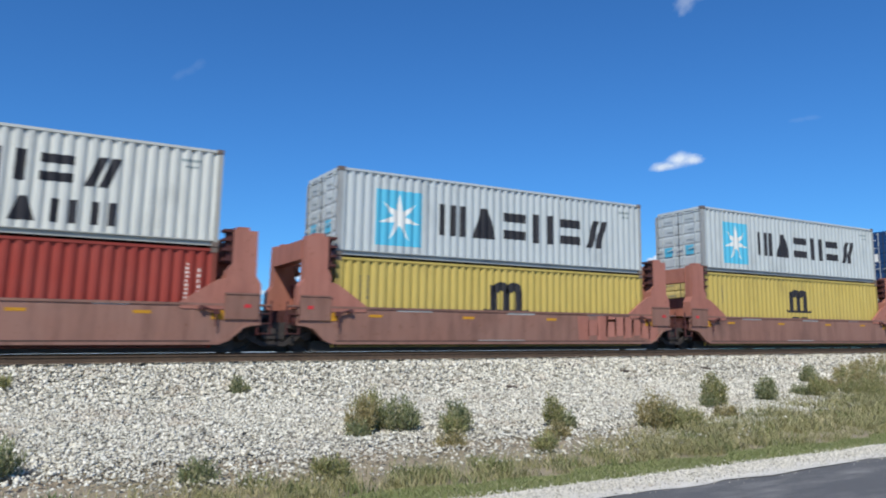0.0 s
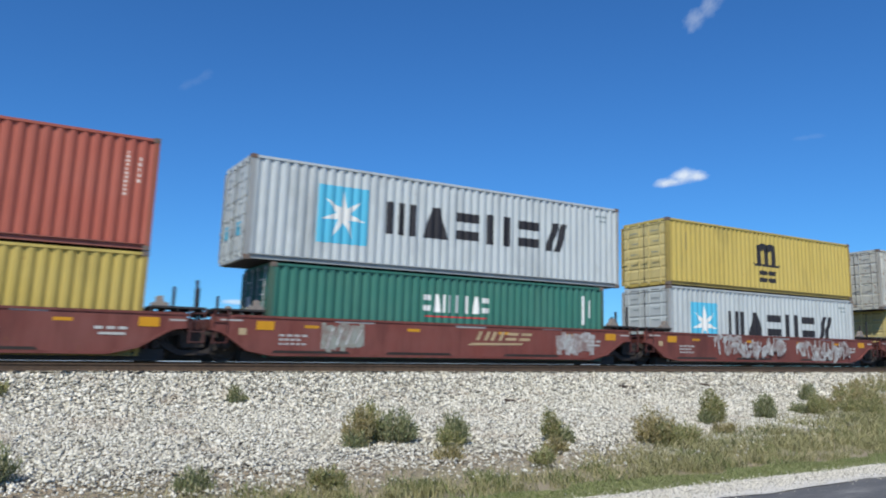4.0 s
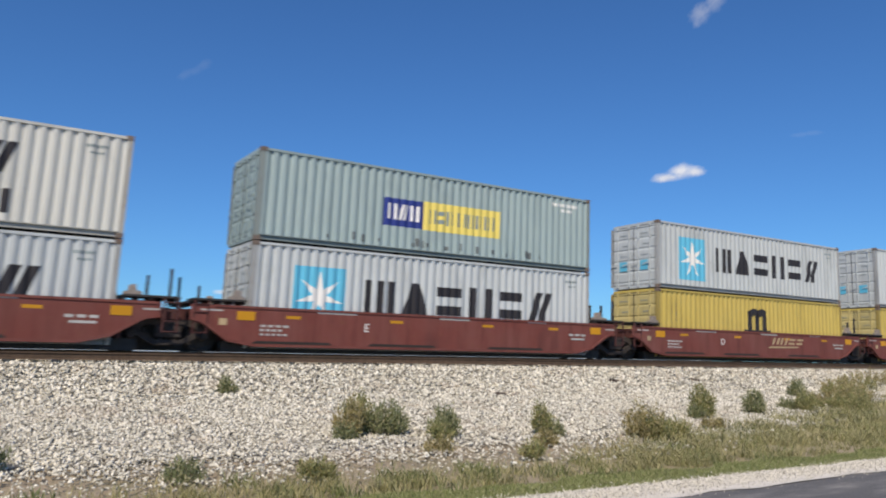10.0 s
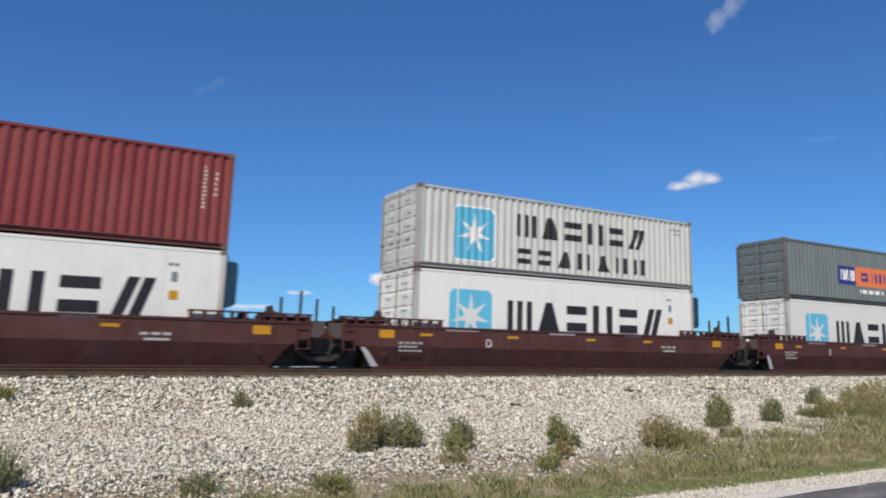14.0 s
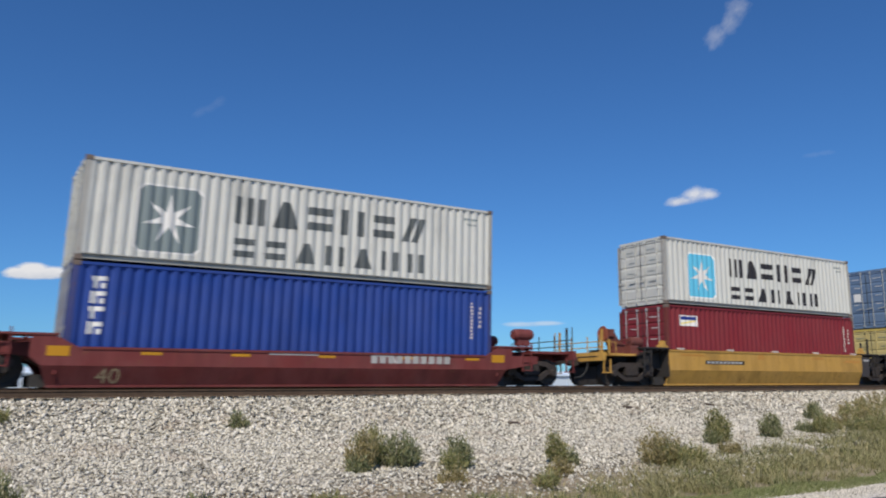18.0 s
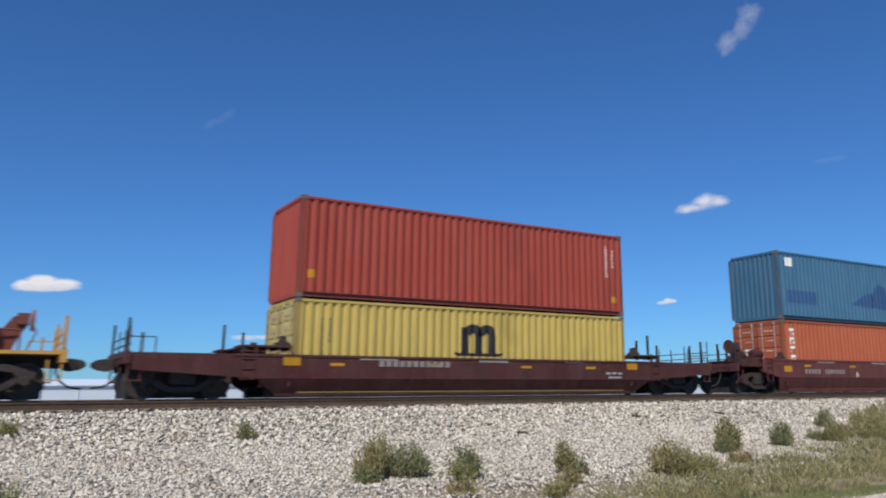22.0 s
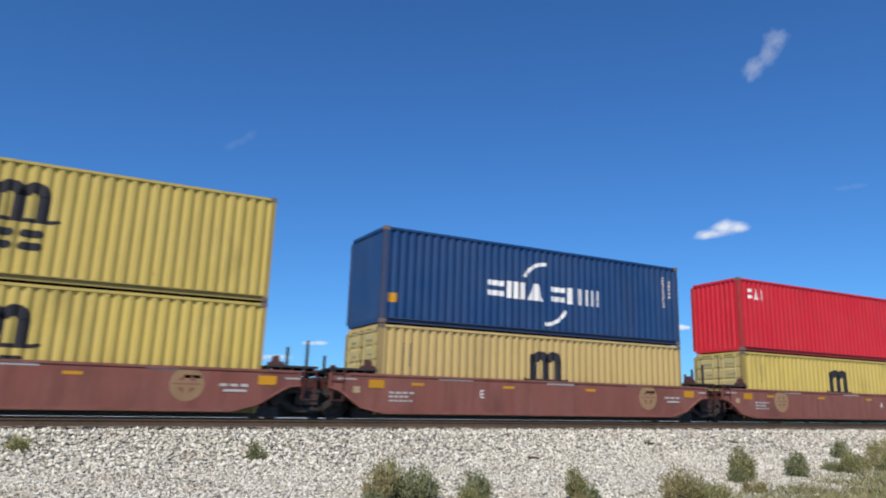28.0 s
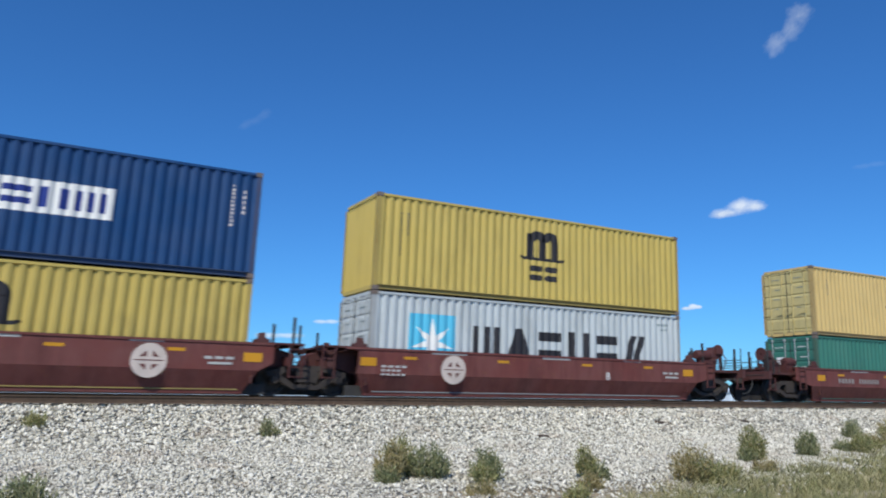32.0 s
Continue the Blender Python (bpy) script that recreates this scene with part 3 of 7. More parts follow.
    if style == "painted_out":
        return [("patch", "patch_blue", [rect(0.6, 2.6, 0.7, 1.25), [(5.2, 0.85), (6.9, 0.75), (7.1, 1.5), (6.3, 1.35)], [(6.8, 0.8), (8.3, 0.7), (8.1, 1.75), (7.5, 1.95), (7.0, 1.45)], [(8.2, 0.95), (8.8, 1.1), (8.6, 1.5), (8.15, 1.4)]]), ("name_label", "mark_white", [rect(0.62, 1.12, h - 0.62, h - 0.25)]), ("warning_label", "mark_amber", [rect(length - 0.62, length - 0.3, 0.45, 0.7)]), col]
    if style == "script":
        st = [[(3.65, 1.1), (3.95, 1.05), (4.6, 1.9), (4.4, 2.0)], [(4.35, 1.95), (4.75, 1.8), (4.9, 1.9), (4.5, 2.06)], [(3.7, 1.2), (4.9, 1.05), (4.9, 0.95), (3.7, 1.06)], [(5.5, 0.9), (5.65, 0.9), (6.0, 2.0), (5.85, 2.0)]]
        for k in range(8):
            a = 4.95 + 0.56 * k
            st += [[(a, 0.95), (a + 0.1, 0.9), (a + 0.3, 1.4), (a + 0.2, 1.45)], [(a + 0.2, 1.42), (a + 0.3, 1.42), (a + 0.5, 0.92), (a + 0.4, 0.9)]]
        return [("emblem", "mark_white", arc(1.9, 1.15, 0.88, 0, 360, 0.05, 24)), ("emblem_flag", "mark_white", [[(1.4, 0.8), (2.5, 0.7), (2.6, 1.4), (1.5, 1.5)]]), ("emblem_patch", "mark_red", [[(1.35, 1.1), (2.55, 1.0), (2.56, 1.15), (1.4, 1.25)], rect(1.85, 2.0, 0.76, 1.46)]), ("name_strokes", "mark_white", st), col]
    if style == "plain_red":
        return [col, ("warning_label", "mark_amber", [rect(length - 0.62, length - 0.36, 0.30, 0.56)])]
    if style == "two_labels":
        return [col, ("warning_label", "mark_amber", [rect(0.28, 0.5, 0.55, 0.78), rect(length - 0.5, length - 0.3, 0.45, 0.66)])]
    if style == "print":
        rows = thin_bars(length - 1.55, length - 1.05, h - 0.55, h - 0.47, 4) + thin_bars(length - 1.5, length - 0.95, h - 0.70, h - 0.62, 4) + thin_bars(length - 1.5, length - 1.1, h - 0.86, h - 0.78, 3) + [rect(length - 1.2, length - 1.05, h - 1.2, h - 1.02)]
        return [("name_bars", "mark_worn", column(0.45, h - 1.75, h - 0.28, 4, 0.3)), ("number_panel", "mark_worn", rows)]
    return [col]


def post_shape(h, dx, dy):
    """A corner post; dx, dy: the way inwards."""
    xs, ys = sorted((0, dx * 0.13)), sorted((0, dy * 0.14))
    return Shape().box(xs[0], xs[1], ys[0], ys[1], 0.12, h - 0.12)


def casting_shape(dx, dy):
    """A cast corner fitting with its slots, standing a little proud of the post."""
    xs, ys = sorted((-0.008 * dx, dx * 0.17)), sorted((-0.008 * dy, dy * 0.16))
    sh = Shape().box(xs[0], xs[1], ys[0], ys[1], 0, 0.122)
    yf = -0.008 * dy
    sh.prism([(dx * (0.085 + 0.04 * math.cos(k * math.tau / 8)), 0.06 + 0.032 * math.sin(k * math.tau / 8)) for k in range(8)], min(yf, yf - 0.004 * dy), max(yf, yf - 0.004 * dy))
    return sh


def door_shape(h):
    """One leaf, in the plane x = 0, seen from -x; y from 0 to its width: a sheet pressed into level waves between a head and a foot rail."""
    w, z0, z1 = WID / 2 - 0.15, 0.16, h - 0.12
    n = 5
    p = (z1 - z0 - 0.16) / n
    edge = [(0.06, z0), (0.004, z0), (0.004, z0 + 0.08)]
    for k in range(n):
        a = z0 + 0.08 + k * p
        edge += [(0.036, a + 0.02), (0.012, a + 0.08), (0.012, a + p - 0.06)]
    return Shape().prism(edge + [(0.036, z1 - 0.08), (0.004, z1 - 0.075), (0.004, z1), (0.06, z1)], 0, w)


def gasket_shape(h):
    """Black rubber seals round both leaves."""
    z0, z1 = 0.15, h - 0.11
    sh = Shape()
    for y0, y1 in ((0.139, 0.147), (WID / 2 - 0.012, WID / 2 + 0.012), (WID - 0.147, WID - 0.139)):
        sh.box(-0.004, 0.03, y0, y1, z0, z1)
    for a, b in ((z0, z0 + 0.018), (z1 - 0.018, z1)):
        sh.box(-0.004, 0.03, 0.147, WID / 2 - 0.012, a, b).box(-0.004, 0.03, WID / 2 + 0.012, WID - 0.147, a, b)
    return sh


def door_marks(h):
    """Short rows of small print on a door."""
    sh = Shape()
    for k, (a, b) in enumerate(((0.34, 0.74), (0.30, 0.62), (0.36, 0.70), (0.40, 0.66))):
        z = h - 0.45 - 0.42 * k
        for q in range(4):
            sh.box(-0.005, 0.001, a + (b - a) * q / 4, a + (b - a) * (q + 0.75) / 4, z, z + 0.032)
    return sh


def rods_shape(h):
    """A lock rod with its keepers, guides and swung handle."""
    sh = Shape().rod((-0.026, 0, 0.1), (-0.026, 0, h - 0.08), 0.02, 6)
    for z in (0.13, h - 0.13):
        sh.box(-0.05, 0.02, -0.045, 0.045, z - 0.04, z + 0.04)
    for z in (0.62, 1.3, h - 0.6):
        sh.box(-0.045, 0.012, -0.03, 0.03, z - 0.025, z + 0.025)
    sh.prism_x([(-0.02, 1.0), (0.02, 0.97), (0.34, 0.93), (0.34, 0.96), (0.02, 1.02)], -0.05, -0.036)
    return sh


def end_shape(h):
    """A pressed end wall in the plane x = 0, seen from -x."""
    sh = Shape()
    pts, n = [], 9
    p = (WID - 0.3) / n
    for k in range(n):
        y = 0.15 + k * p
        pts += [(y, 0.012), (y + 0.3 * p, 0.012), (y + 0.5 * p, 0.052), (y + 0.8 * p, 0.052)]
    pts.append((WID - 0.15, 0.012))
    vs = [(d + q, y, z) for q in (0, 0.012) for y, d in pts for z in (0.14, h - 0.1)]
    m = len(pts)
    sh.add(vs, [(2 * i + 1, 2 * i + 3, 2 * i + 2, 2 * i) for i in range(m - 1)] + [(2 * m + 2 * i, 2 * m + 2 * i + 2, 2 * m + 2 * i + 3, 2 * m + 2 * i + 1) for i in range(m - 1)])
    sh.box(0.0, 0.1, 0.14, WID - 0.14, 0.02, 0.14)
    sh.box(0.0, 0.1, 0.14, WID - 0.14, h - 0.1, h - 0.005)
    return sh


SINGLE = {"scrape_marks": "scrape_mark", "sill_recess": "sill_recess", "name_bars": "name_bar", "second_bars": "second_bar", "patch": "patch", "dash_marks": "dash_mark", "line_marks": "line_mark"}


def lay(nm, mk, polys, skin, base, key):
    """Painted marks on a thing: rows of bars as single parts, small print joined."""
    if nm in SINGLE:
        for k, p in enumerate(polys):
            part(SINGLE[nm], cached(("mark", key, nm, k), SINGLE[nm], lambda: skin([p])), MAT[mk], base)
    elif polys:
        ob = part(nm, cached(("mark", key, nm), nm, lambda: skin(polys)), MAT[mk], base)
        if nm in ("number_panel", "data_print", "number_print", "small_print", "spray_paint"):
            tagged(ob, "", "", "", "stuff")


TRAIN = []      # (thing, place at 0 s)


def container(u, z, colour, style, h, label, end="doors", length=12.192, off=0.0):
    """A container whose near left lower corner stands at u along the train."""
    smooth = style == "reefer" or style == "reefer_grey"
    base = tagged(new("shipping_container"), label, "container", "containers on the train")
    mat = MAT[colour]
    key = (round(length, 2), h)
    pts = ribs(length, smooth)
    part("side_panel", cached(("side", key, smooth), "side_panel", lambda: side_shape(length, h, smooth)), mat, base)
    part("side_panel", MESHES[("side", key, smooth)], mat, base, "", pose(length, WID, 0, 0, 0, 180))
    for k in range(1, 8) if smooth else ():
        part("panel_seam", cached(("seam", h), "panel_seam", lambda: Shape().box(-0.03, 0.03, 0.007, 0.012, 0.175, h - 0.09)), mat, base, "", pose(length * k / 8, 0, 0))
    roof = cached(("roof", key), "roof", lambda: Shape().box(0.1, length - 0.1, 0.07, WID - 0.07, h - 0.06, h - 0.025))
    part("roof", roof, mat, base)
    floor = cached(("floor", key), "underframe", lambda: Shape().box(0.1, length - 0.1, 0.08, WID - 0.08, 0.05, 0.16))
    part("underframe", floor, MAT["under"], base, "dark steel underframe")
    tr = cached(("trail", key), "top_rail", lambda: Shape().box(0.15, length - 0.15, 0.0, 0.06, h - 0.09, h - 0.02))
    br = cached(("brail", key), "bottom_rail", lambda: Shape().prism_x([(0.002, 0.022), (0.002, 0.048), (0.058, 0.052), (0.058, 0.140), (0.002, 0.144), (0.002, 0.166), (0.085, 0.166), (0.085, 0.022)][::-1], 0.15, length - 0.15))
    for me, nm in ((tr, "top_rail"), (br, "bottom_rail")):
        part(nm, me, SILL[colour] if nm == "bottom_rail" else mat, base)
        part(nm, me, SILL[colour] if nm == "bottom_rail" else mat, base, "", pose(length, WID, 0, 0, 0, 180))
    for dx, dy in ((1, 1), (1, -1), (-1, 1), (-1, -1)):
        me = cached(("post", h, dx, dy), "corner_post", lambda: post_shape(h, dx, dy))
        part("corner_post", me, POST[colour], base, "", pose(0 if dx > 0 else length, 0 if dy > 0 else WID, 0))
        for zc in (0.0, h - 0.118):
            if zc > 1 or z > 1:         # the lower load's feet are sunk in the well
                if dy > 0:
                    part("corner_casting", cached(("cast", dx, dy), "corner_casting", lambda: casting_shape(dx, dy)), MAT["casting"], base, "", pose(0 if dx > 0 else length, 0, zc))
    ew = cached(("end", h), "end_wall", lambda: end_shape(h))
    door_mat = MAT["faded_yellow"] if colour in ("yellow", "bright_yellow", "tan_yellow") else mat
    pale_box = "grey" in colour or "yellow" in colour or colour in ("white", "ochre", "gold")
    if end == "doors":
        door = cached(("door", h), "door", lambda: door_shape(h))
        rod = cached(("rod", h), "lock_rod", lambda: rods_shape(h))
        part("door_sill", cached(("sill", h), "door_sill", lambda: Shape().box(0, 0.1, 0.14, WID - 0.14, 0.02, 0.15)), mat, base)
        part("door_header", cached(("header", h), "door_header", lambda: Shape().box(0, 0.1, 0.14, WID - 0.14, h - 0.11, h - 0.005)), mat, base)
        part("door_gasket", cached(("gasket", h), "door_gasket", lambda: gasket_shape(h)), MAT["hose"], base)
        for y in (0.145, WID / 2 + 0.005):
            leaf = part("door", door, door_mat, base, "", pose(0, y, 0))
            for yy in (0.22, 0.82):
                part("lock_rod", rod, door_mat if pale_box else MAT["rod"], leaf, "" if pale_box else "galvanised lock rod", pose(0, yy, 0))
            print_ = part("door_label", cached(("dlab", h, style == "reefer"), "door_label", lambda: door_marks(h)), MAT["mark_slate" if pale_box else "mark_white"], leaf)
            tagged(print_, "", "", "", "stuff")
            if style in ("star", "reefer"):
                part("door_emblem", cached("demb", "door_emblem", lambda: Shape().box(-0.002, 0.006, 0.34, 0.74, 0.72, 1.10)), MAT["mark_blue"], leaf, "light blue emblem field")
            elif not pale_box and y > 1:
                part("door_plate", cached("dplate", "door_plate", lambda: Shape().box(-0.002, 0.006, 0.30, 0.66, 1.35, 1.75)), MAT["mark_white"], leaf, "white label plate")
    else:
        front = part("end_wall", ew, mat, base)
        if style.startswith("duo_"):
            part("end_print", cached(("eprint", h), "end_print", lambda: Shape().box(-0.004, 0.012, 0.25, 1.55, h - 0.30, h - 0.22)), MAT["mark_white"], front)
    if smooth:
        unit = part("cooling_unit", cached(("cool", h), "cooling_unit", lambda: Shape().block(0, 0.09, 0.12, WID - 0.12, 0.2, h - 0.1, 0.03)), MAT["mark_slate"], base, "grey refrigeration machinery panel", pose(length, 0, 0))
        part("fan_guard", cached(("fan", h), "fan_guard", lambda: Shape().lathe([(0, 0.1), (0.3, 0.12), (0.34, 0.0)], (0, 0, 0), "x", 16)), MAT["steel"], unit, "", pose(0.09, WID / 2, h - 0.75))
        part("plastic_cover", Shape().block(0.0, 0.34, 0.04, 0.8, 1.45, 2.62, 0.08) if ("cov", h) not in MESHES else MESHES[("cov", h)], MAT["dusk_cover"], unit, "dark blue plastic cover")
    else:
        part("end_wall", ew, mat, base, "", pose(length, WID, 0, 0, 0, 180))
    for nm, mk, polys in marks_of(style, length, h):
        lift = 0.001 if nm == "emblem_edge" else 0.003 if nm in ("emblem", "name_field", "name_label", "second_field", "patch") else 0.006
        if length > 13 and nm in ("emblem", "emblem_star", "name_bars"):     # the longer boxes carry their marks further in
            polys = [[(s + 0.8, q) for s, q in p] for p in polys]
        lay(nm, mk, polys, lambda q: decal(q, pts, lift), base, (key, style))
    base.matrix_basis = pose(u + off, FY, z)
    TRAIN.append((base, (u + off, FY, z)))
    return base


# ---- well cars ----
# kind: paint, paint of the ends, top, bottom, fold of the side (None: flat), tall bulkheads, foot and shoulder of the end slope
KINDS = {
    "salmon": ("salmon", "dark_wine", 1.24, 0.24, None, True), "brown": ("brown", "dark_wine", 1.20, 0.20, None, False), "rose": ("rose_brown", "dark_wine", 1.22, 0.18, None, False),
    "wine": ("wine_brown", "dark_wine", 1.33, 0.06, 0.62, False), "dark": ("dark_wine", "dark_wine", 1.20, 0.0, 0.60, False), "maroon": ("wine", "wine", 0.93, 0.03, 0.50, False),
    "rail_yellow": ("rail_yellow", "steel", 1.28, 0.02, 0.55, False), "single": ("dark_wine", "dark_wine", 1.12, 0.08, 0.50, False),
}
Y_A, Y_B = -0.20, WID + 0.20        # outer faces of the car's sides, from the container's near face
LEAN = 0.25                         # how far the lower plates lean in


def feet(bot, tall):
    """The sloped lower edges of a flat side towards its ends: (distance past the load space, height)."""
    if tall:
        f = [(0.52, 0.74), (0.3, 0.72), (0.08, 0.66), (-0.28, 0.34), (-0.55, bot)]
        return {"art_l": f, "art_r": f, "coupler": f}
    return {"art_l": [(0.88, 0.84), (0.62, 0.78), (0.48, 0.70), (-0.08, 0.32), (-0.75, bot)], "art_r": [(0.38, 0.86), (0.08, 0.82), (-0.10, 0.74), (-0.72, 0.36), (-1.4, bot)],
            "coupler": [(1.05, 0.76), (0.95, 0.70), (0.06, 0.66), (-0.12, bot)]}


def side_plate(kind, w, left="art_l", right="art_r"):
    """The upright plate of a car's long side; w is the length of the load space."""
    _, _, top, bot, fold, tall = KINDS[kind]
    sh, t = Shape(), 0.05
    if fold is None:
        a, b = -0.55, w + 0.55
        foot = feet(bot, tall)
        return sh.prism([(a - foot[left][0][0], top)] + [(a - d, z) for d, z in foot[left]] + [(b + d, z) for d, z in foot[right][::-1]] + [(b + foot[right][0][0], top)], Y_A, Y_A + t)
    a, b, n = side_span(kind, w, left, right)
    nl, nr = (1.5 if kind == "maroon" and e == "coupler" else 3.7 if kind == "single" else 1.3 if kind == "wine" and e == "coupler" else 0.35 if kind == "wine" and e == "art_l" else n for e in (left, right))
    sh.prism([(a - nl, top), (a - nl, fold + 0.2), (a - n * 0.5, fold), (b + n * 0.5, fold), (b + nr, fold + 0.2), (b + nr, top)], Y_A, Y_A + t)
    if kind == "maroon":
        for x0, x1 in ((a - n, a + 0.62), (b + n, b - 0.62)):
            sh.prism([(x0, top - 0.05), (x1, top - 0.05), (x0 + (x1 - x0) * 0.45, top + 0.26), (x0, top + 0.30)], Y_A + 0.002, Y_A + t - 0.002)
    return sh


def side_span(kind, w, left="", right=""):
    """Where the lower plates begin and end, and the reach of the upper ones past that."""
    return {"rail_yellow": (0.02, w - 0.06, 0.05), "maroon": (-0.10, w + 0.10, 0.48), "wine": (0.05 if left == "art_l" else -0.25, w - (0.18 if right == "art_r" else -0.10), 0.75), "dark": (-0.30, w + 0.30, 1.1)}.get(kind, (-0.30, w + 0.30, 1.25))


def lower_plate(kind, w, left="art", right="art"):
    """The plate under the fold, leaning inwards to the bottom chord."""
    _, _, top, bot, fold, tall = KINDS[kind]
    a, b, n = side_span(kind, w, left, right)
    vs = [(a - n * 0.5, Y_A, fold), (b + n * 0.5, Y_A, fold), (b + 0.05, Y_A + LEAN, bot), (a - 0.05, Y_A + LEAN, bot)]
    return Shape().add(vs + [(x, y + 0.05, z) for x, y, z in vs], [(0, 3, 2, 1), (4, 5, 6, 7), (0, 4, 7, 3), (1, 2, 6, 5), (3, 7, 6, 2), (0, 1, 5, 4)])


def top_chord(kind, w, left="art", right="art"):
    top, fold = KINDS[kind][2], KINDS[kind][4]
    a, b, n = side_span(kind, w, left, right) if fold else (-0.55, w + 0.55, 0.8 if KINDS[kind][5] else 0.3)
    if kind == "maroon":
        a, b, n = a + 0.6, b - 0.6, 0
    return Shape().box(a - n, b + n, Y_A - 0.025, Y_A + 0.09, top - 0.05, top + 0.012)


def bottom_chord(kind, w, left="art_l", right="art_r"):
    bot, fold = KINDS[kind][3], KINDS[kind][4]
    if fold:
        a, b, n = side_span(kind, w, left, right)
        return Shape().box(a - 0.05, b + 0.05, Y_A + LEAN - 0.03, Y_A + LEAN + 0.10, bot - 0.03, bot + 0.03)
    a, b = -0.55, w + 0.55
    foot = feet(bot, KINDS[kind][5])
    fl, fr = foot[left], foot[right]
    sh = Shape().box(a - fl[-1][0] - 0.05, b + fr[-1][0] + 0.05, Y_A - 0.05, Y_A + 0.12, bot - 0.04, bot + 0.03)
    for x, d, f in ((a, -1, fl), (b, 1, fr)):
        low = [(x + d * q, z - 0.035) for q, z in f]
        up = [(x + d * q, z + 0.03) for q, z in f]
        for k in range(len(f) - 1):
            sh.prism([low[k], low[k + 1], up[k + 1], up[k]], Y_A - 0.055, Y_A + 0.1)
    return sh


def well_floor(w):
    """A long beam under the load."""
    return Shape().box(-0.5, w + 0.5, -0.15, 0.15, 0.012, 0.30)


def end_body(reach, top):
    """The end of a car from the load space (x = 0) outwards to -reach: bolster box, web plates, shear plate."""
    m = WID / 2
    sh = Shape()
    sh.prism([(0.0, top - 0.02), (0.0, 0.35), (-0.3, 0.55), (-0.75, 0.78), (-reach, 0.80), (-reach, 1.12), (-1.0, top - 0.06)], m - 0.35, m + 0.35)
    for y in (m - 0.95, m + 0.90):
        sh.prism([(0.05, top - 0.04), (0.05, 0.5), (-0.6, 0.72), (-1.25, 0.8), (-1.25, 1.0), (-0.7, top - 0.1)], y, y + 0.05)
    sh.box(-0.06, 0.0, Y_A + 0.05, Y_B - 0.05, 0.3, top - 0.02)
    sh.box(-1.15, -0.95, Y_A + 0.15, Y_B - 0.15, 0.78, 1.0)
    return sh


def deck_shape(reach):
    sh = Shape()
    z = 1.36
    for y0, y1 in ((Y_A - 0.02, Y_A + 0.75), (Y_B - 0.75, Y_B + 0.02)):
        sh.box(-1.38, -0.02, y0, y1, z - 0.05, z)
        for k in range(5):
            x = -1.3 + 0.3 * k
            sh.box(x, x + 0.06, y0 + 0.03, y1 - 0.03, z - 0.12, z - 0.05)
    sh.box(-1.2, -0.9, Y_A + 0.7, Y_B - 0.7, z - 0.05, z)
    return sh


def guide_post(h):
    """A thin upright that guides a load into the well."""
    return Shape().box(-0.033, 0.033, -0.03, 0.03, 1.2, 1.36 + h).box(-0.045, 0.045, -0.04, 0.04, 1.2, 1.34)


def ladder_shape():
    sh = Shape()
    for x in (-1.35, -1.0):
        sh.box(x - 0.02, x + 0.02, Y_A - 0.02, Y_A + 0.02, 0.45, 1.36)
    for z in (0.48, 0.74, 1.0, 1.2):
        sh.rod((-1.36, Y_A - 0.02, z), (-0.99, Y_A - 0.02, z), 0.016, 6)
    return sh


def side_frame():
    """Cast side frame of a truck, centred, about 2.3 m long."""
    sh = Shape()
    sh.prism([(-1.1, 0.50), (-1.1, 0.62), (-0.55, 0.80), (0.55, 0.80), (1.1, 0.62), (1.1, 0.50), (0.8, 0.42), (0.62, 0.62), (0.32, 0.66), (0.30, 0.36), (-0.30, 0.36), (-0.32, 0.66), (-0.62, 0.62), (-0.8, 0.42)], -0.07, 0.07)
    sh.prism([(-0.62, 0.30), (-0.34, 0.16), (0.34, 0.16), (0.62, 0.30), (0.85, 0.46), (0.70, 0.52), (0.30, 0.28), (-0.30, 0.28), (-0.70, 0.52), (-0.85, 0.46)], -0.06, 0.06)
    for x in (-0.16, 0.0, 0.16):
        for k in range(5):
            sh.lathe([(0.055, 0.27 + 0.06 * k), (0.07, 0.29 + 0.06 * k), (0.055, 0.31 + 0.06 * k)], (x, 0, 0), "z", 8)
    for x in (-0.89, 0.89):
        sh.lathe([(0.0, -0.14), (0.1, -0.14), (0.13, -0.06), (0.13, 0.1)], (x, 0, 0.42), "y", 12)
    return sh


def wheel_shape():
    return Shape().lathe([(0.0, -0.02), (0.12, -0.05), (0.16, -0.03), (0.33, -0.02), (0.36, -0.05), (0.42, -0.05), (0.425, 0.05), (0.45, 0.06), (0.45, 0.085), (0.16, 0.08), (0.0, 0.09)], (0, 0, 0.425), "y", 24)


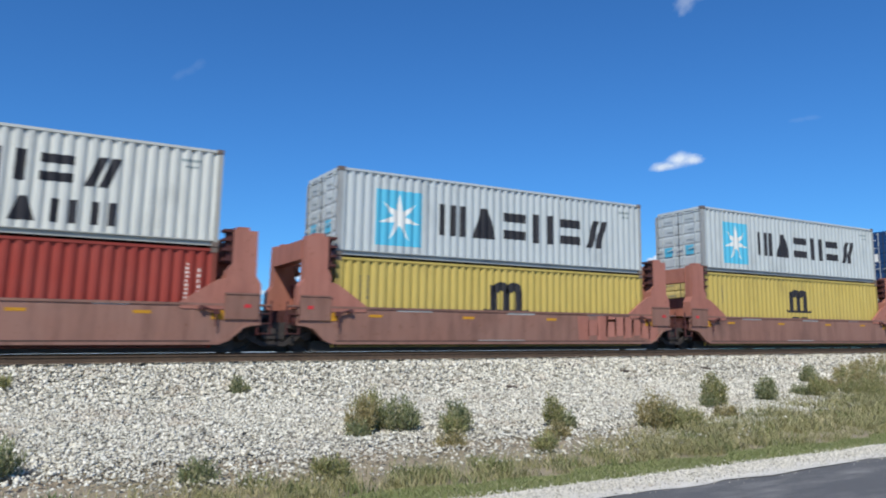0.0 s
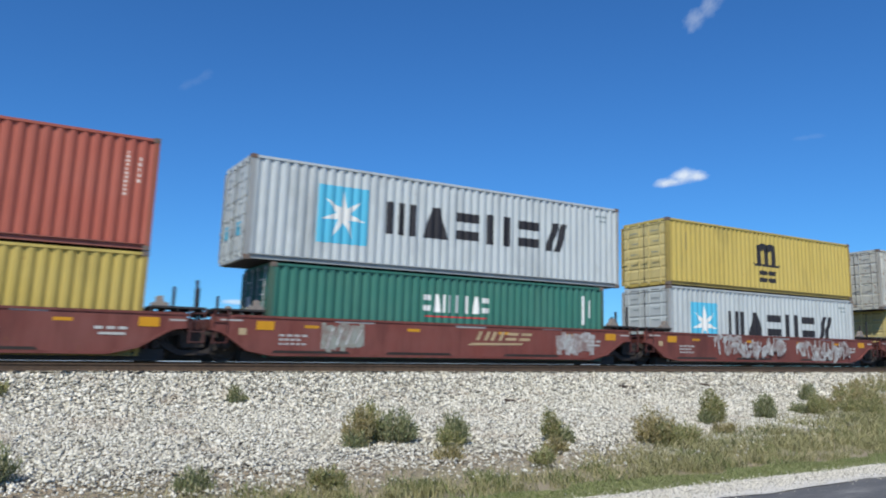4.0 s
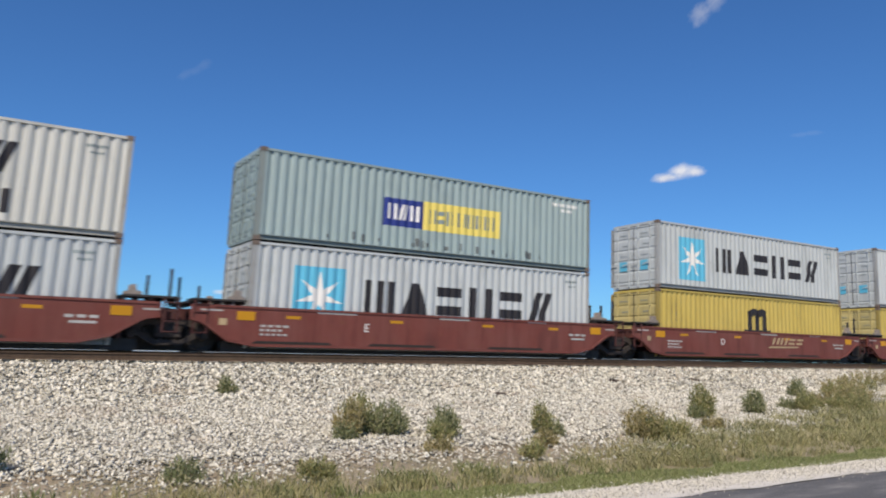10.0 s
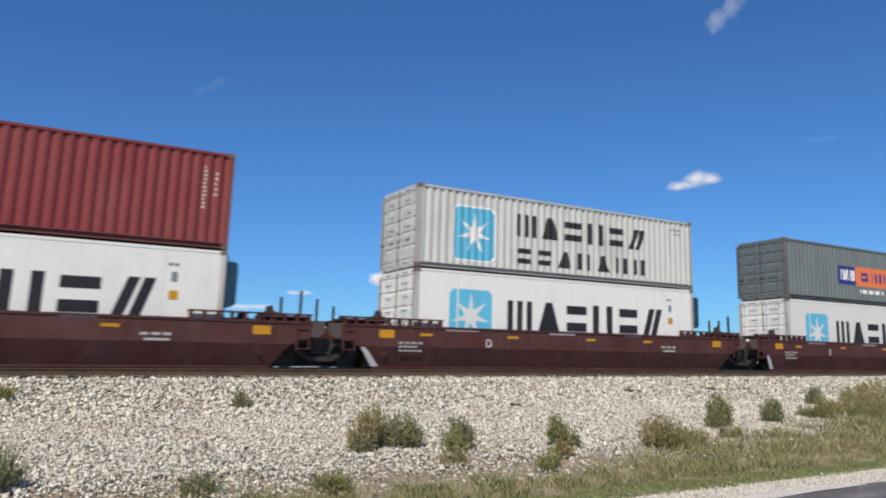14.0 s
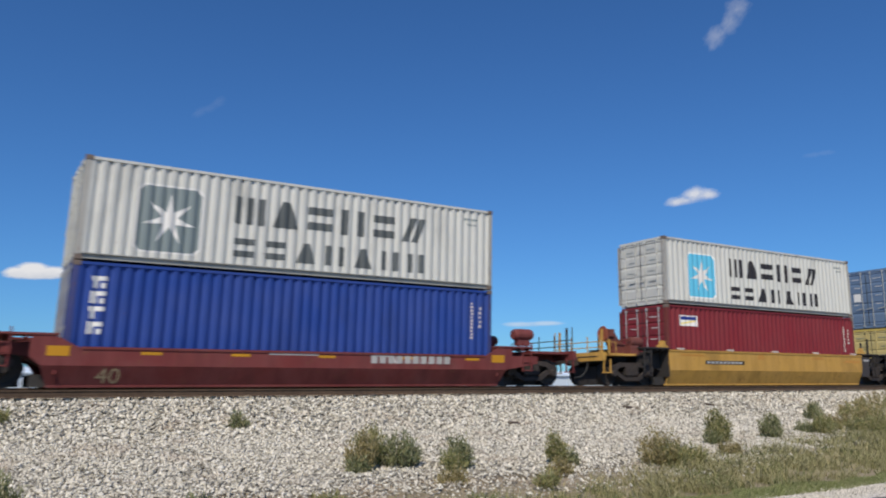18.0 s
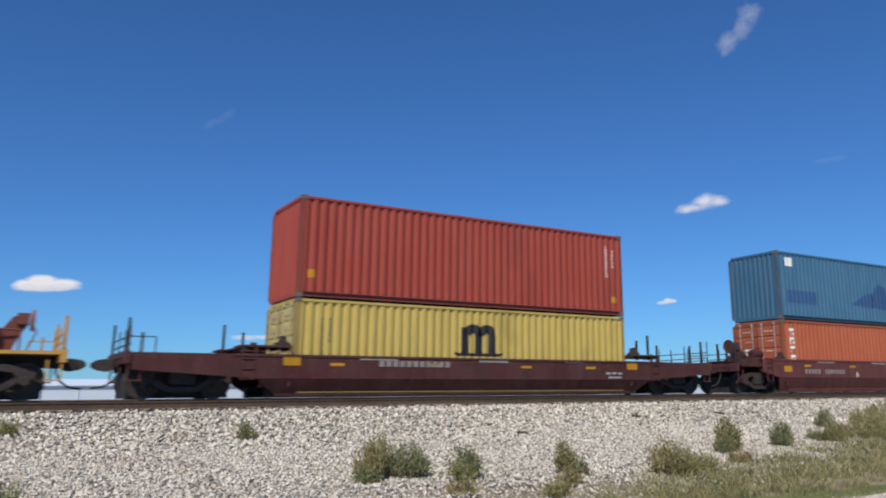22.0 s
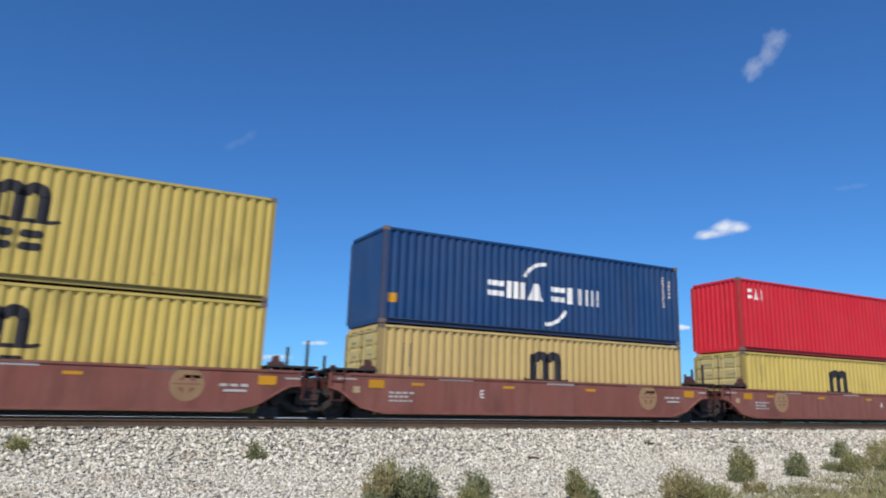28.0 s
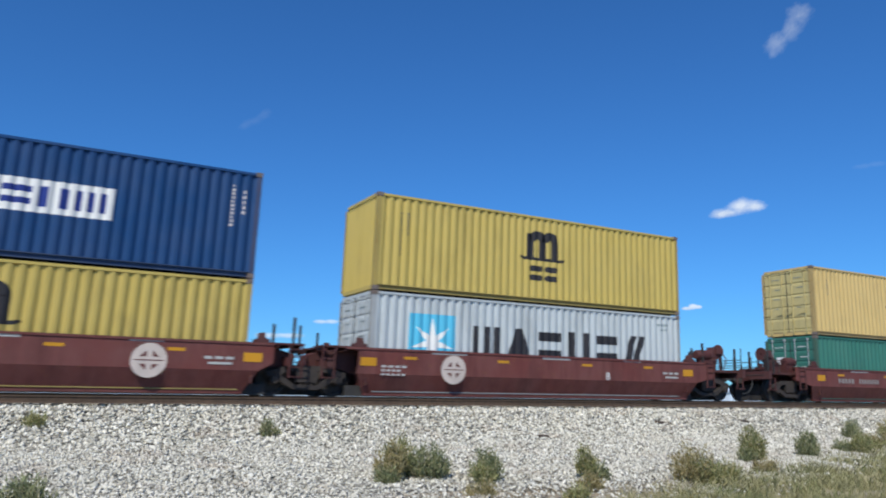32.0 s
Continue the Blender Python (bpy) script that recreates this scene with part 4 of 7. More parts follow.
def truck(parent, x):
    m = WID / 2
    tr = part("truck", cached("bolster", "truck", lambda: Shape().block(-0.2, 0.2, -1.0, 1.0, 0.42, 0.72, 0.05).block(-0.35, 0.35, -0.35, 0.35, 0.6, 0.84, 0.05)), MAT["truck"], parent, "dark cast-steel truck", pose(x, m, 0))
    part("brake_rigging", cached("rig", "brake_rigging", lambda: Shape().box(-1.28, 1.28, -0.6, 0.6, 0.02, 0.66)), MAT["steel"], tr)
    for y in (-1.0, 1.0):
        part("side_frame", cached("sideframe", "side_frame", side_frame), MAT["truck"], tr, "", pose(0, y, 0, 0, 0, 0 if y < 0 else 180))
    for dx in (-0.89, 0.89):
        part("axle", cached("axle", "axle", lambda: Shape().rod((0, -0.95, 0.425), (0, 0.95, 0.425), 0.085, 12)), MAT["truck"], tr, "", pose(dx, 0, 0))
        for y in (-0.76, 0.76):
            part("wheel", cached("wheel", "wheel", wheel_shape), MAT["wheel"], tr, "", pose(dx, y, 0, 0, 0, 0 if y < 0 else 180))
    return tr


def coupler_shape():
    """Drawbar with a hooked knuckle and the uncoupling lever over it."""
    m = WID / 2
    sh = Shape().box(-3.2, -1.3, m - 0.10, m + 0.10, 0.76, 0.95)
    sh.prism([(-3.15, 0.72), (-3.15, 0.98), (-3.35, 1.0), (-3.55, 0.97), (-3.66, 0.90), (-3.66, 0.80), (-3.5, 0.72), (-3.3, 0.69)], m - 0.16, m + 0.08)
    return sh.rod((-3.1, Y_A + 0.3, 1.0), (-3.1, m, 1.0), 0.02, 6).rod((-3.1, m, 1.0), (-3.4, m, 0.98), 0.02, 6)


def platform_shape():
    """Narrow end platform over the coupler, with step irons."""
    sh = Shape().box(-3.05, -1.3, Y_A + 0.25, Y_B - 0.25, 1.04, 1.12)
    sh.box(-3.1, -2.95, Y_A + 0.05, Y_B - 0.05, 0.85, 1.15)
    for y in (Y_A + 0.1, Y_B - 0.1):
        sh.box(-3.02, -2.98, y - 0.02, y + 0.02, 0.45, 0.9).box(-2.72, -2.68, y - 0.02, y + 0.02, 0.45, 0.9).box(-3.02, -2.68, y - 0.08, y + 0.08, 0.43, 0.46)
    return sh


def brake_stand():
    """A stout bent arm that carries the brake gear, with a shelf and pipes at its foot."""
    sh = Shape().prism([(-2.15, 1.1), (-1.2, 1.1), (-1.25, 1.34), (-1.7, 1.5), (-1.95, 1.66), (-2.12, 1.92), (-2.42, 1.95), (-2.44, 1.72), (-2.30, 1.5)], 0.46, 0.74)
    sh.box(-2.46, -2.2, 0.38, 0.86, 1.74, 2.0)
    sh.box(-1.7, -1.3, 0.1, 0.75, 1.1, 1.42)
    sh.path([(-2.3, 0.36, 1.1), (-2.3, 0.36, 1.6), (-1.5, 0.3, 1.62), (-1.0, 0.3, 1.5)], 0.025)
    sh.path([(-2.45, 0.30, 1.1), (-2.62, 0.30, 1.55), (-2.5, 0.4, 1.8)], 0.02)
    return sh


def end_rail():
    """Hand rail across the end platform, on thin posts."""
    sh = Shape()
    for y, z in ((Y_A + 0.32, 1.78), (0.75, 1.72), (1.6, 1.72), (Y_B - 0.12, 1.95)):
        sh.rod((-2.98, y, 1.1), (-2.98, y, z), 0.02, 6)
    for z in (1.32, 1.52):
        sh.rod((-2.98, Y_A + 0.1, z), (-2.98, Y_B - 0.1, z), 0.018, 6)
    return sh.rod((-2.98, Y_A + 0.12, 1.5), (-2.4, Y_A + 0.12, 1.5), 0.016, 6).rod((-2.4, Y_A + 0.12, 1.5), (-2.4, Y_A + 0.12, 1.1), 0.016, 6)


def valve_stack():
    """Brake valves, cylinder and pipes heaped on the end of a middle unit."""
    sh = Shape().block(-1.32, -0.12, Y_A + 0.1, Y_A + 0.62, 1.37, 1.56, 0.04).block(-1.05, -0.2, Y_A + 0.14, Y_A + 0.55, 1.56, 1.74, 0.05)
    sh.prism([(-1.62, 1.5), (-1.62, 1.34), (-0.9, 1.42), (-0.3, 1.66), (0.0, 1.86), (-0.22, 1.92), (-0.8, 1.70)], Y_A + 0.02, Y_A + 0.12)
    sh.lathe([(0, -0.3), (0.13, -0.3), (0.16, -0.22), (0.16, 0.22), (0.13, 0.3), (0, 0.3)], (-1.1, Y_A + 0.0, 1.22), "x", 12)
    for x in (-1.4, -0.85, -0.4):
        sh.rod((x, Y_A + 0.06, 1.0), (x + 0.18, Y_A + 0.06, 1.62), 0.03, 6)
    return sh.path([(-1.5, Y_A + 0.04, 0.9), (-1.2, Y_A + 0.04, 1.08), (-0.7, Y_A + 0.04, 1.05), (-0.35, Y_A + 0.04, 1.3)], 0.03)


def side_walkway():
    """A raised strip of walkway over the top chord, on short stubs."""
    sh = Shape().box(-1.42, 1.9, Y_A - 0.02, Y_A + 0.15, 1.385, 1.42)
    for k in range(10):
        sh.box(-1.36 + 0.35 * k, -1.28 + 0.35 * k, Y_A + 0.0, Y_A + 0.12, 1.2, 1.385)
    return sh


def bulkhead_shape(coupled=False):
    """Tall end stand of the older cars: two posts, gussets and a portal beam; over a coupler the posts are braced outwards."""
    sh = Shape()
    for y0 in (Y_A - 0.02, Y_B - 0.33):
        outer = [(-1.95, 1.24), (-1.95, 1.42), (-0.92, 2.45)] if coupled else [(-1.06, 1.24), (-1.04, 1.78), (-0.90, 1.98)]
        sh.prism([(-0.24, 3.18), (-0.24, 2.3), (-0.12, 2.1), (-0.12, 1.24)] + outer + [(-0.88, 3.18)], y0, y0 + 0.35)
        sh.prism([(-0.12, 1.92), (0.10, 1.86), (0.42, 1.66), (1.0, 1.27), (1.0, 1.1), (-0.12, 1.1)], y0 + (0 if y0 < 0 else 0.26), y0 + (0.09 if y0 < 0 else 0.35))
        sh.box(-0.66, -0.34, y0 + 0.03, y0 + 0.32, 3.18, 3.27)
    sh.box(-0.92, -0.55, Y_A + 0.3, Y_B - 0.3, 2.55, 3.1)
    sh.box(-0.3, -0.1, Y_A + 0.3, Y_B - 0.3, 1.3, 2.0)
    return sh


def bulkhead_ribs():
    """The dark ribbed guide beside the load, at the head of a stand."""
    sh = Shape().box(-0.24, -0.20, Y_A + 0.0, Y_A + 0.3, 2.3, 3.22)
    for z in (2.36, 2.62, 2.88, 3.12):
        sh.box(-0.20, 0.02, Y_A - 0.01, Y_A + 0.3, z, z + 0.07)
    return sh.box(-0.20, -0.08, Y_A + 0.06, Y_A + 0.28, 2.3, 3.2)


def lever_shape():
    """Lock lever and its pin on the foot of a stand."""
    sh = Shape().rod((0.05, Y_A - 0.09, 1.02), (0.52, Y_A - 0.09, 1.16), 0.035, 6).rod((0.50, Y_A - 0.12, 1.12), (0.50, Y_A + 0.02, 1.12), 0.06, 8)
    return sh.rod((0.12, Y_A - 0.11, 0.66), (0.12, Y_A - 0.11, 1.10), 0.025, 6).box(0.02, 0.2, Y_A - 0.12, Y_A - 0.02, 0.98, 1.08)


def panel_shape():
    return Shape().box(-1.0, -0.1, Y_A - 0.05, Y_A - 0.02, 0.85, 1.5).box(-1.02, -0.08, Y_A - 0.07, Y_A - 0.05, 1.49, 1.53)


def letters(body, size):
    """A mesh of plain characters, facing -y, its left lower corner at the origin."""
    key = ("text", body, size)
    if key not in MESHES:
        cu = bpy.data.curves.new("text", "FONT")
        cu.body, cu.size, cu.extrude = body, size, 0.002
        ob = bpy.data.objects.new("text", cu)
        scene.collection.objects.link(ob)
        bpy.context.view_layer.update()
        me = bpy.data.meshes.new_from_object(ob)
        bpy.data.objects.remove(ob)
        me.transform(Matrix.Rotation(radians(90), 4, "X"))
        me.materials.clear()
        me.materials.append(None)
        MESHES[key] = me
    return MESHES[key]


def flat(polys, y):
    """Thin painted shapes on a flat side."""
    sh = Shape()
    for k, p in enumerate(polys):
        area = sum(p[i][0] * p[(i + 1) % len(p)][1] - p[(i + 1) % len(p)][0] * p[i][1] for i in range(len(p)))
        sh.add([(s, y - 0.0007 * k, z) for s, z in (p if area > 0 else p[::-1])], [tuple(range(len(p)))])
    return sh


# sprayed graffiti and length marks, by the unit's number in the train
SPRAY = {5: (("mark_spray_green", 3.6, 6.1, 1), ("mark_spray", 9.95, 11.75, 2)), 6: (("mark_spray", 3.45, 5.35, 2), ("mark_spray", 6.6, 9.1, 3)), 7: (("mark_spray_green", 1.6, 2.9, 1), ("mark_spray", 10.0, 11.6, 2)), 8: (("mark_spray", 2.55, 6.6, 5), ("mark_spray", 7.75, 11.3, 5)),
         10: (("mark_spray_pink", 4.0, 6.5, 2), ("mark_spray", 9.9, 12.1, 3)), 12: (("mark_chalk", 0.9, 2.6, 3),), 40: (("mark_spray_dark", 7.5, 10.2, 4),)}
FORTY = {25: (9.75, "mark_cream", 0.10), 26: (0.55, "mark_cream", 0.10), 27: (0.85, "mark_cream", 0.10), 30: (0.55, "mark_black", 0.22), 31: (0.65, "mark_black", 0.22), 29: (0.65, "mark_black", 0.22), 32: (0.75, "mark_black", 0.22)}


def sides(name, make, material, parent, key=""):
    """The same part on the near and on the far side of a car's end."""
    part(name, cached((name, key, 0), name, make), material, parent)
    part(name, cached((name, key, 1), name, lambda: make().mirrored()), material, parent)


def well_car(u, kind, left, right, w=12.4, half=1.63, marks=(), letter="", label="", place=0):
    """One unit; u is the near left corner of its load. left, right: 'art' (shares a truck with its neighbour) or 'coupler'."""
    paint_, end_, top, bot, fold, tall = KINDS[kind]
    body, ends = MAT[paint_], MAT[end_]
    base = tagged(new("well_car"), label, "rail car", "well cars of the train")
    back = pose(w, WID, 0, 0, 0, 180)
    for nm, make in (("side_plate", side_plate), ("top_chord", top_chord), ("bottom_chord", bottom_chord)) + ((("lower_plate", lower_plate),) if fold else ()):
        el, er = "coupler" if left == "coupler" else "art_l", "coupler" if right == "coupler" else "art_r"
        part(nm, cached((nm, kind, w, el, er), nm, lambda: make(kind, w, el, er)), body, base)
        part(nm, cached((nm, kind, w, er, el), nm, lambda: make(kind, w, er, el)), body, base, "", back)
    for y in (Y_A + 0.50, Y_B - 0.50):
        part("floor_beam", cached(("well", w), "floor_beam", lambda: well_floor(w)), MAT["under"], base, "", pose(0, y, 0))
    for k in range(4):
        part("cross_beam", cached("cross", "cross_beam", lambda: Shape().box(0, 0.3, Y_A + 0.655, Y_B - 0.655, 0.06, 0.26)), MAT["under"], base, "", pose((w - 0.3) * k / 3, 0, 0))
    for side in (0, 1):
        what = (left, right)[side]
        at = pose(0, 0, 0) if side == 0 else pose(w, WID, 0, 0, 0, 180)
        ext = {"single": 1.08, "dark": 0.15, "maroon": 0.2, "rail_yellow": 0.2}.get(kind, 0.0)      # longer ends of some cars
        out_, at_out = pose(-ext, 0, 0), at @ pose(-ext, 0, 0)
        reach = half - 0.15 if what == "art" else 3.1 + ext
        eb = part("end_frame", cached(("endb", reach, top), "end_frame", lambda: end_body(reach, max(top, 1.15))), ends, base, "", at)
        if not tall:
            part("deck", cached("deck", "deck", lambda: deck_shape(1)), ends if kind in ("maroon", "wine", "dark", "single") else MAT["steel"], eb, "" if kind in ("maroon", "wine", "dark", "single") else "black steel walkway", pose(0, 0, -0.12 if kind == "maroon" else 0))
        if not tall:
            if kind != "maroon":
                for px, ph in ((-0.62, 0.52), (-1.18, 0.72)):
                    part("guide_post", cached(("gpost", ph), "guide_post", lambda: guide_post(ph)), MAT["steel"], eb, "", pose(px, Y_B - 0.35, 0))
            if kind != "maroon":
                sides("bracket", lambda: Shape().prism([(-0.46, 1.34), (-0.04, 1.34), (-0.04, 1.43), (-0.14, 1.46), (-0.17, 1.60), (-0.30, 1.62), (-0.33, 1.47), (-0.46, 1.44)], Y_A + 0.06, Y_A + 0.24), MAT["rail_yellow"] if kind == "rail_yellow" else ends if kind in ("wine", "rose") else MAT["bare"] if kind == "brown" else MAT["truck"], eb)
        sides("ladder", ladder_shape, ends, eb)
        if tall:
            bk = part("bulkhead", cached(("bulk", what == "coupler"), "bulkhead", lambda: bulkhead_shape(what == "coupler")), MAT["salmon_pink"], base, "", at)
            sides("rib_plate", bulkhead_ribs, MAT["dark_wine"], bk)
            sides("lock_lever", lever_shape, MAT["dark_wine"], bk)
            sides("side_box", panel_shape, MAT["salmon"], bk)
            sides("red_label", lambda: Shape().box(-0.78, -0.62, Y_A - 0.056, Y_A - 0.05, 1.15, 1.24), MAT["mark_red"], bk)
        if kind in ("rail_yellow", "dark") and what == "art":
            lo_, x1 = (0.34, -0.03 if side == 0 else 0.03) if kind == "rail_yellow" else (0.80, -1.38)
            x0 = x1 - (1.0 if side == 0 else 0.62) if kind == "rail_yellow" else -1.80
            sides("end_plate" if side == 0 else "end_panel", lambda: Shape().prism([(x1, 1.21), (x1, lo_), (x0 + 0.22, lo_), (x0, lo_ + 0.12), (x0, 1.21)], Y_A + 0.02, Y_A + 0.06), MAT["end_black" if kind == "rail_yellow" else "end_grime"], eb, kind)
            if kind == "rail_yellow":
                sides("end_print", lambda: flat(thin_bars(-0.62, -0.12, 1.02, 1.12, 4), Y_A + 0.014), MAT["mark_chalk"], eb)
        if kind == "dark" and what == "art":
            sides("walkway", side_walkway, ends, eb)
        if place == 36 and side == 0:
            part("brake_valves", valve_stack(), MAT["wine_brown"], eb, "dusty brown brake valves and pipes")
        if kind == "dark" and what == "art" and side == 0:
            a_, _, n_ = side_span(kind, w)
            lip = [(a_ - n_ * 0.5 * (1 - q) - 0.05 * q + d, Y_A + LEAN * q - 0.008, fold + (bot - fold) * q) for q, d in ((0.05, 0.02), (1.0, 0.02), (1.0, 0.26), (0.25, 0.20), (0.05, 0.12))]
            part("painted_edge", Shape().add(lip, [(0, 1, 2, 3, 4)]), MAT["mark_white"], base, "white painted edge of the slope")
        if kind == "rail_yellow" and side == 0:
            for cx in (0.6, 3.4, 6.2, 9.0, 11.8):
                part("chord_clip", cached("clip", "chord_clip", lambda: Shape().block(-0.17, 0.17, Y_A - 0.03, Y_A + 0.07, KINDS[kind][2] + 0.012, KINDS[kind][2] + 0.085, 0.03)), MAT["mark_bone"], base, "", pose(cx, 0, 0))
        if kind != "rail_yellow":
            hi = 0.12 if kind != "maroon" else 0.0
            ref = cached(("amb", hi), "reflector", lambda: Shape().box(-0.02, 0.46, Y_A - 0.010, Y_A - 0.002, 0.72 + hi, 0.95 + hi))
            for yy in (0, 1):
                part("reflector", ref, MAT["mark_amber"], base, "amber reflective patch", pose((-0.35 if tall else -0.22) if side == 0 else w - 0.2, 0, 0) if yy == 0 else pose(0.3 if side == 0 else w + 0.3, WID, 0, 0, 0, 180))
        if what == "coupler":
            part("platform", cached("plat", "platform", platform_shape), body if kind == "rail_yellow" else ends, eb, "", out_)
            part("coupler", cached("coup", "coupler", coupler_shape), MAT["truck"], base, "", at_out)
            part("end_rail", cached("erail", "end_rail", end_rail), body if kind == "rail_yellow" else MAT["steel"], eb, "", out_)
            if side == 1 and kind != "single":
                part("reservoir", cached("reserve", "reservoir", lambda: Shape().lathe([(0, -0.38), (0.15, -0.38), (0.19, -0.28), (0.19, 0.28), (0.15, 0.38), (0, 0.38)], (-1.35, WID - 0.3, 1.66), "x", 14).box(-1.6, -1.1, WID - 0.4, WID - 0.2, 1.3, 1.5)), ends if kind != "rail_yellow" else MAT["brown"], eb)
            if kind not in ("maroon", "single"):
                wheel_ = lambda: Shape().lathe([(0.05, -0.02), (0.07, 0.02), (0.20, 0.03), (0.25, 0.02), (0.27, -0.01), (0.25, -0.04), (0.20, -0.02), (0.05, -0.02)], (-2.53, 0.62, 1.85), "x", 16)
                part("brake_wheel", cached(("bwheel", side), "brake_wheel", lambda: wheel_() if side == 0 else wheel_().mirrored()), MAT["brake_red"] if kind in ("brown", "rail_yellow") else ends, eb, "rusty brake wheel")
                part("brake_stand", cached(("brk", side), "brake_stand", lambda: brake_stand() if side == 0 else brake_stand().mirrored()), MAT["brown"] if kind == "rail_yellow" else ends, eb)
            part("cylinder", cached("cyl", "cylinder", lambda: Shape().lathe([(0, -0.3), (0.16, -0.3), (0.19, -0.2), (0.19, 0.2), (0.16, 0.3), (0, 0.3)], (-1.25, 0.35, 1.55), "x", 14)), ends if kind != "rail_yellow" else MAT["brown"], eb) if kind != "single" else None
            for gx, gy, gz in ((-3.05, Y_A + 0.13, 1.95), (-3.05, Y_B - 0.47, 1.95), (-2.72, Y_A + 0.13, 1.6)):
                part("grab_post", cached(("grab", gz), "grab_post", lambda: Shape().box(-0.03, 0.03, -0.03, 0.03, 1.1, gz)), body if kind == "rail_yellow" else MAT["steel"], eb, "", pose(gx - ext, gy, 0))
            hose = [(-3.0, 0.7, 0.92), (-3.06, 0.69, 0.66), (-3.18, 0.68, 0.45), (-3.38, 0.67, 0.31), (-3.68, 0.66, 0.27)]
            part("brake_hose", cached("hose", "brake_hose", lambda: Shape().path(hose, 0.028)), MAT["hose"], base, "", at_out)
            off = 1.42 + (1.3 if kind == "single" else ext)
            truck(base, -off if side == 0 else w + off)
        elif side == 1:
            truck(base, w + half - (0.3 if kind in ("brown", "rose") else 0.0))
    for n_, (mk, s0, s1, blobs) in enumerate(SPRAY.get(place, ())):
        fill, ink = smear(s0, s1, bot + 0.1, top - 0.08, place + n_) if blobs < 3 else scrawl(s0, s1, bot + 0.06, top - 0.06, blobs, place + n_)
        for nm, m_, polys, y in (("spray_paint", mk, fill, 0.008), ("spray_lines", "mark_spray_edge", ink, 0.026)):
            tagged(part(nm, flat(polys, Y_A - y), MAT[m_], base, "faded sprayed graffiti" if nm == "spray_paint" else ""), "", "", "", "stuff")
    if place in FORTY:
        s, mk, z0 = FORTY[place]
        lean = math.degrees(math.atan2(LEAN, fold - bot))
        part("length_mark", letters("40", 0.56), MAT[mk], base, "", pose(s, Y_A + LEAN * (fold - z0) / (fold - bot) - 0.006, z0, lean))
    letter_at = 4.7 if left == "coupler" else 3.45 if right == "art" else 4.55 if kind == "brown" else 8.6
    if letter:
        part("unit_letter", letters(letter, 0.34), MAT["mark_white"], base, "", pose(letter_at, Y_A - 0.004, 0.64))
    for nm, mk, polys in marks:
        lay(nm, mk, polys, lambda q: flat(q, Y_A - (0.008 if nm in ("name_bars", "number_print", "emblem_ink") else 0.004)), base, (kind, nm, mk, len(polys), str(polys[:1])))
    base.matrix_basis = pose(u, FY, 0)
    TRAIN.append((base, (u, FY, 0.0)))
    return base


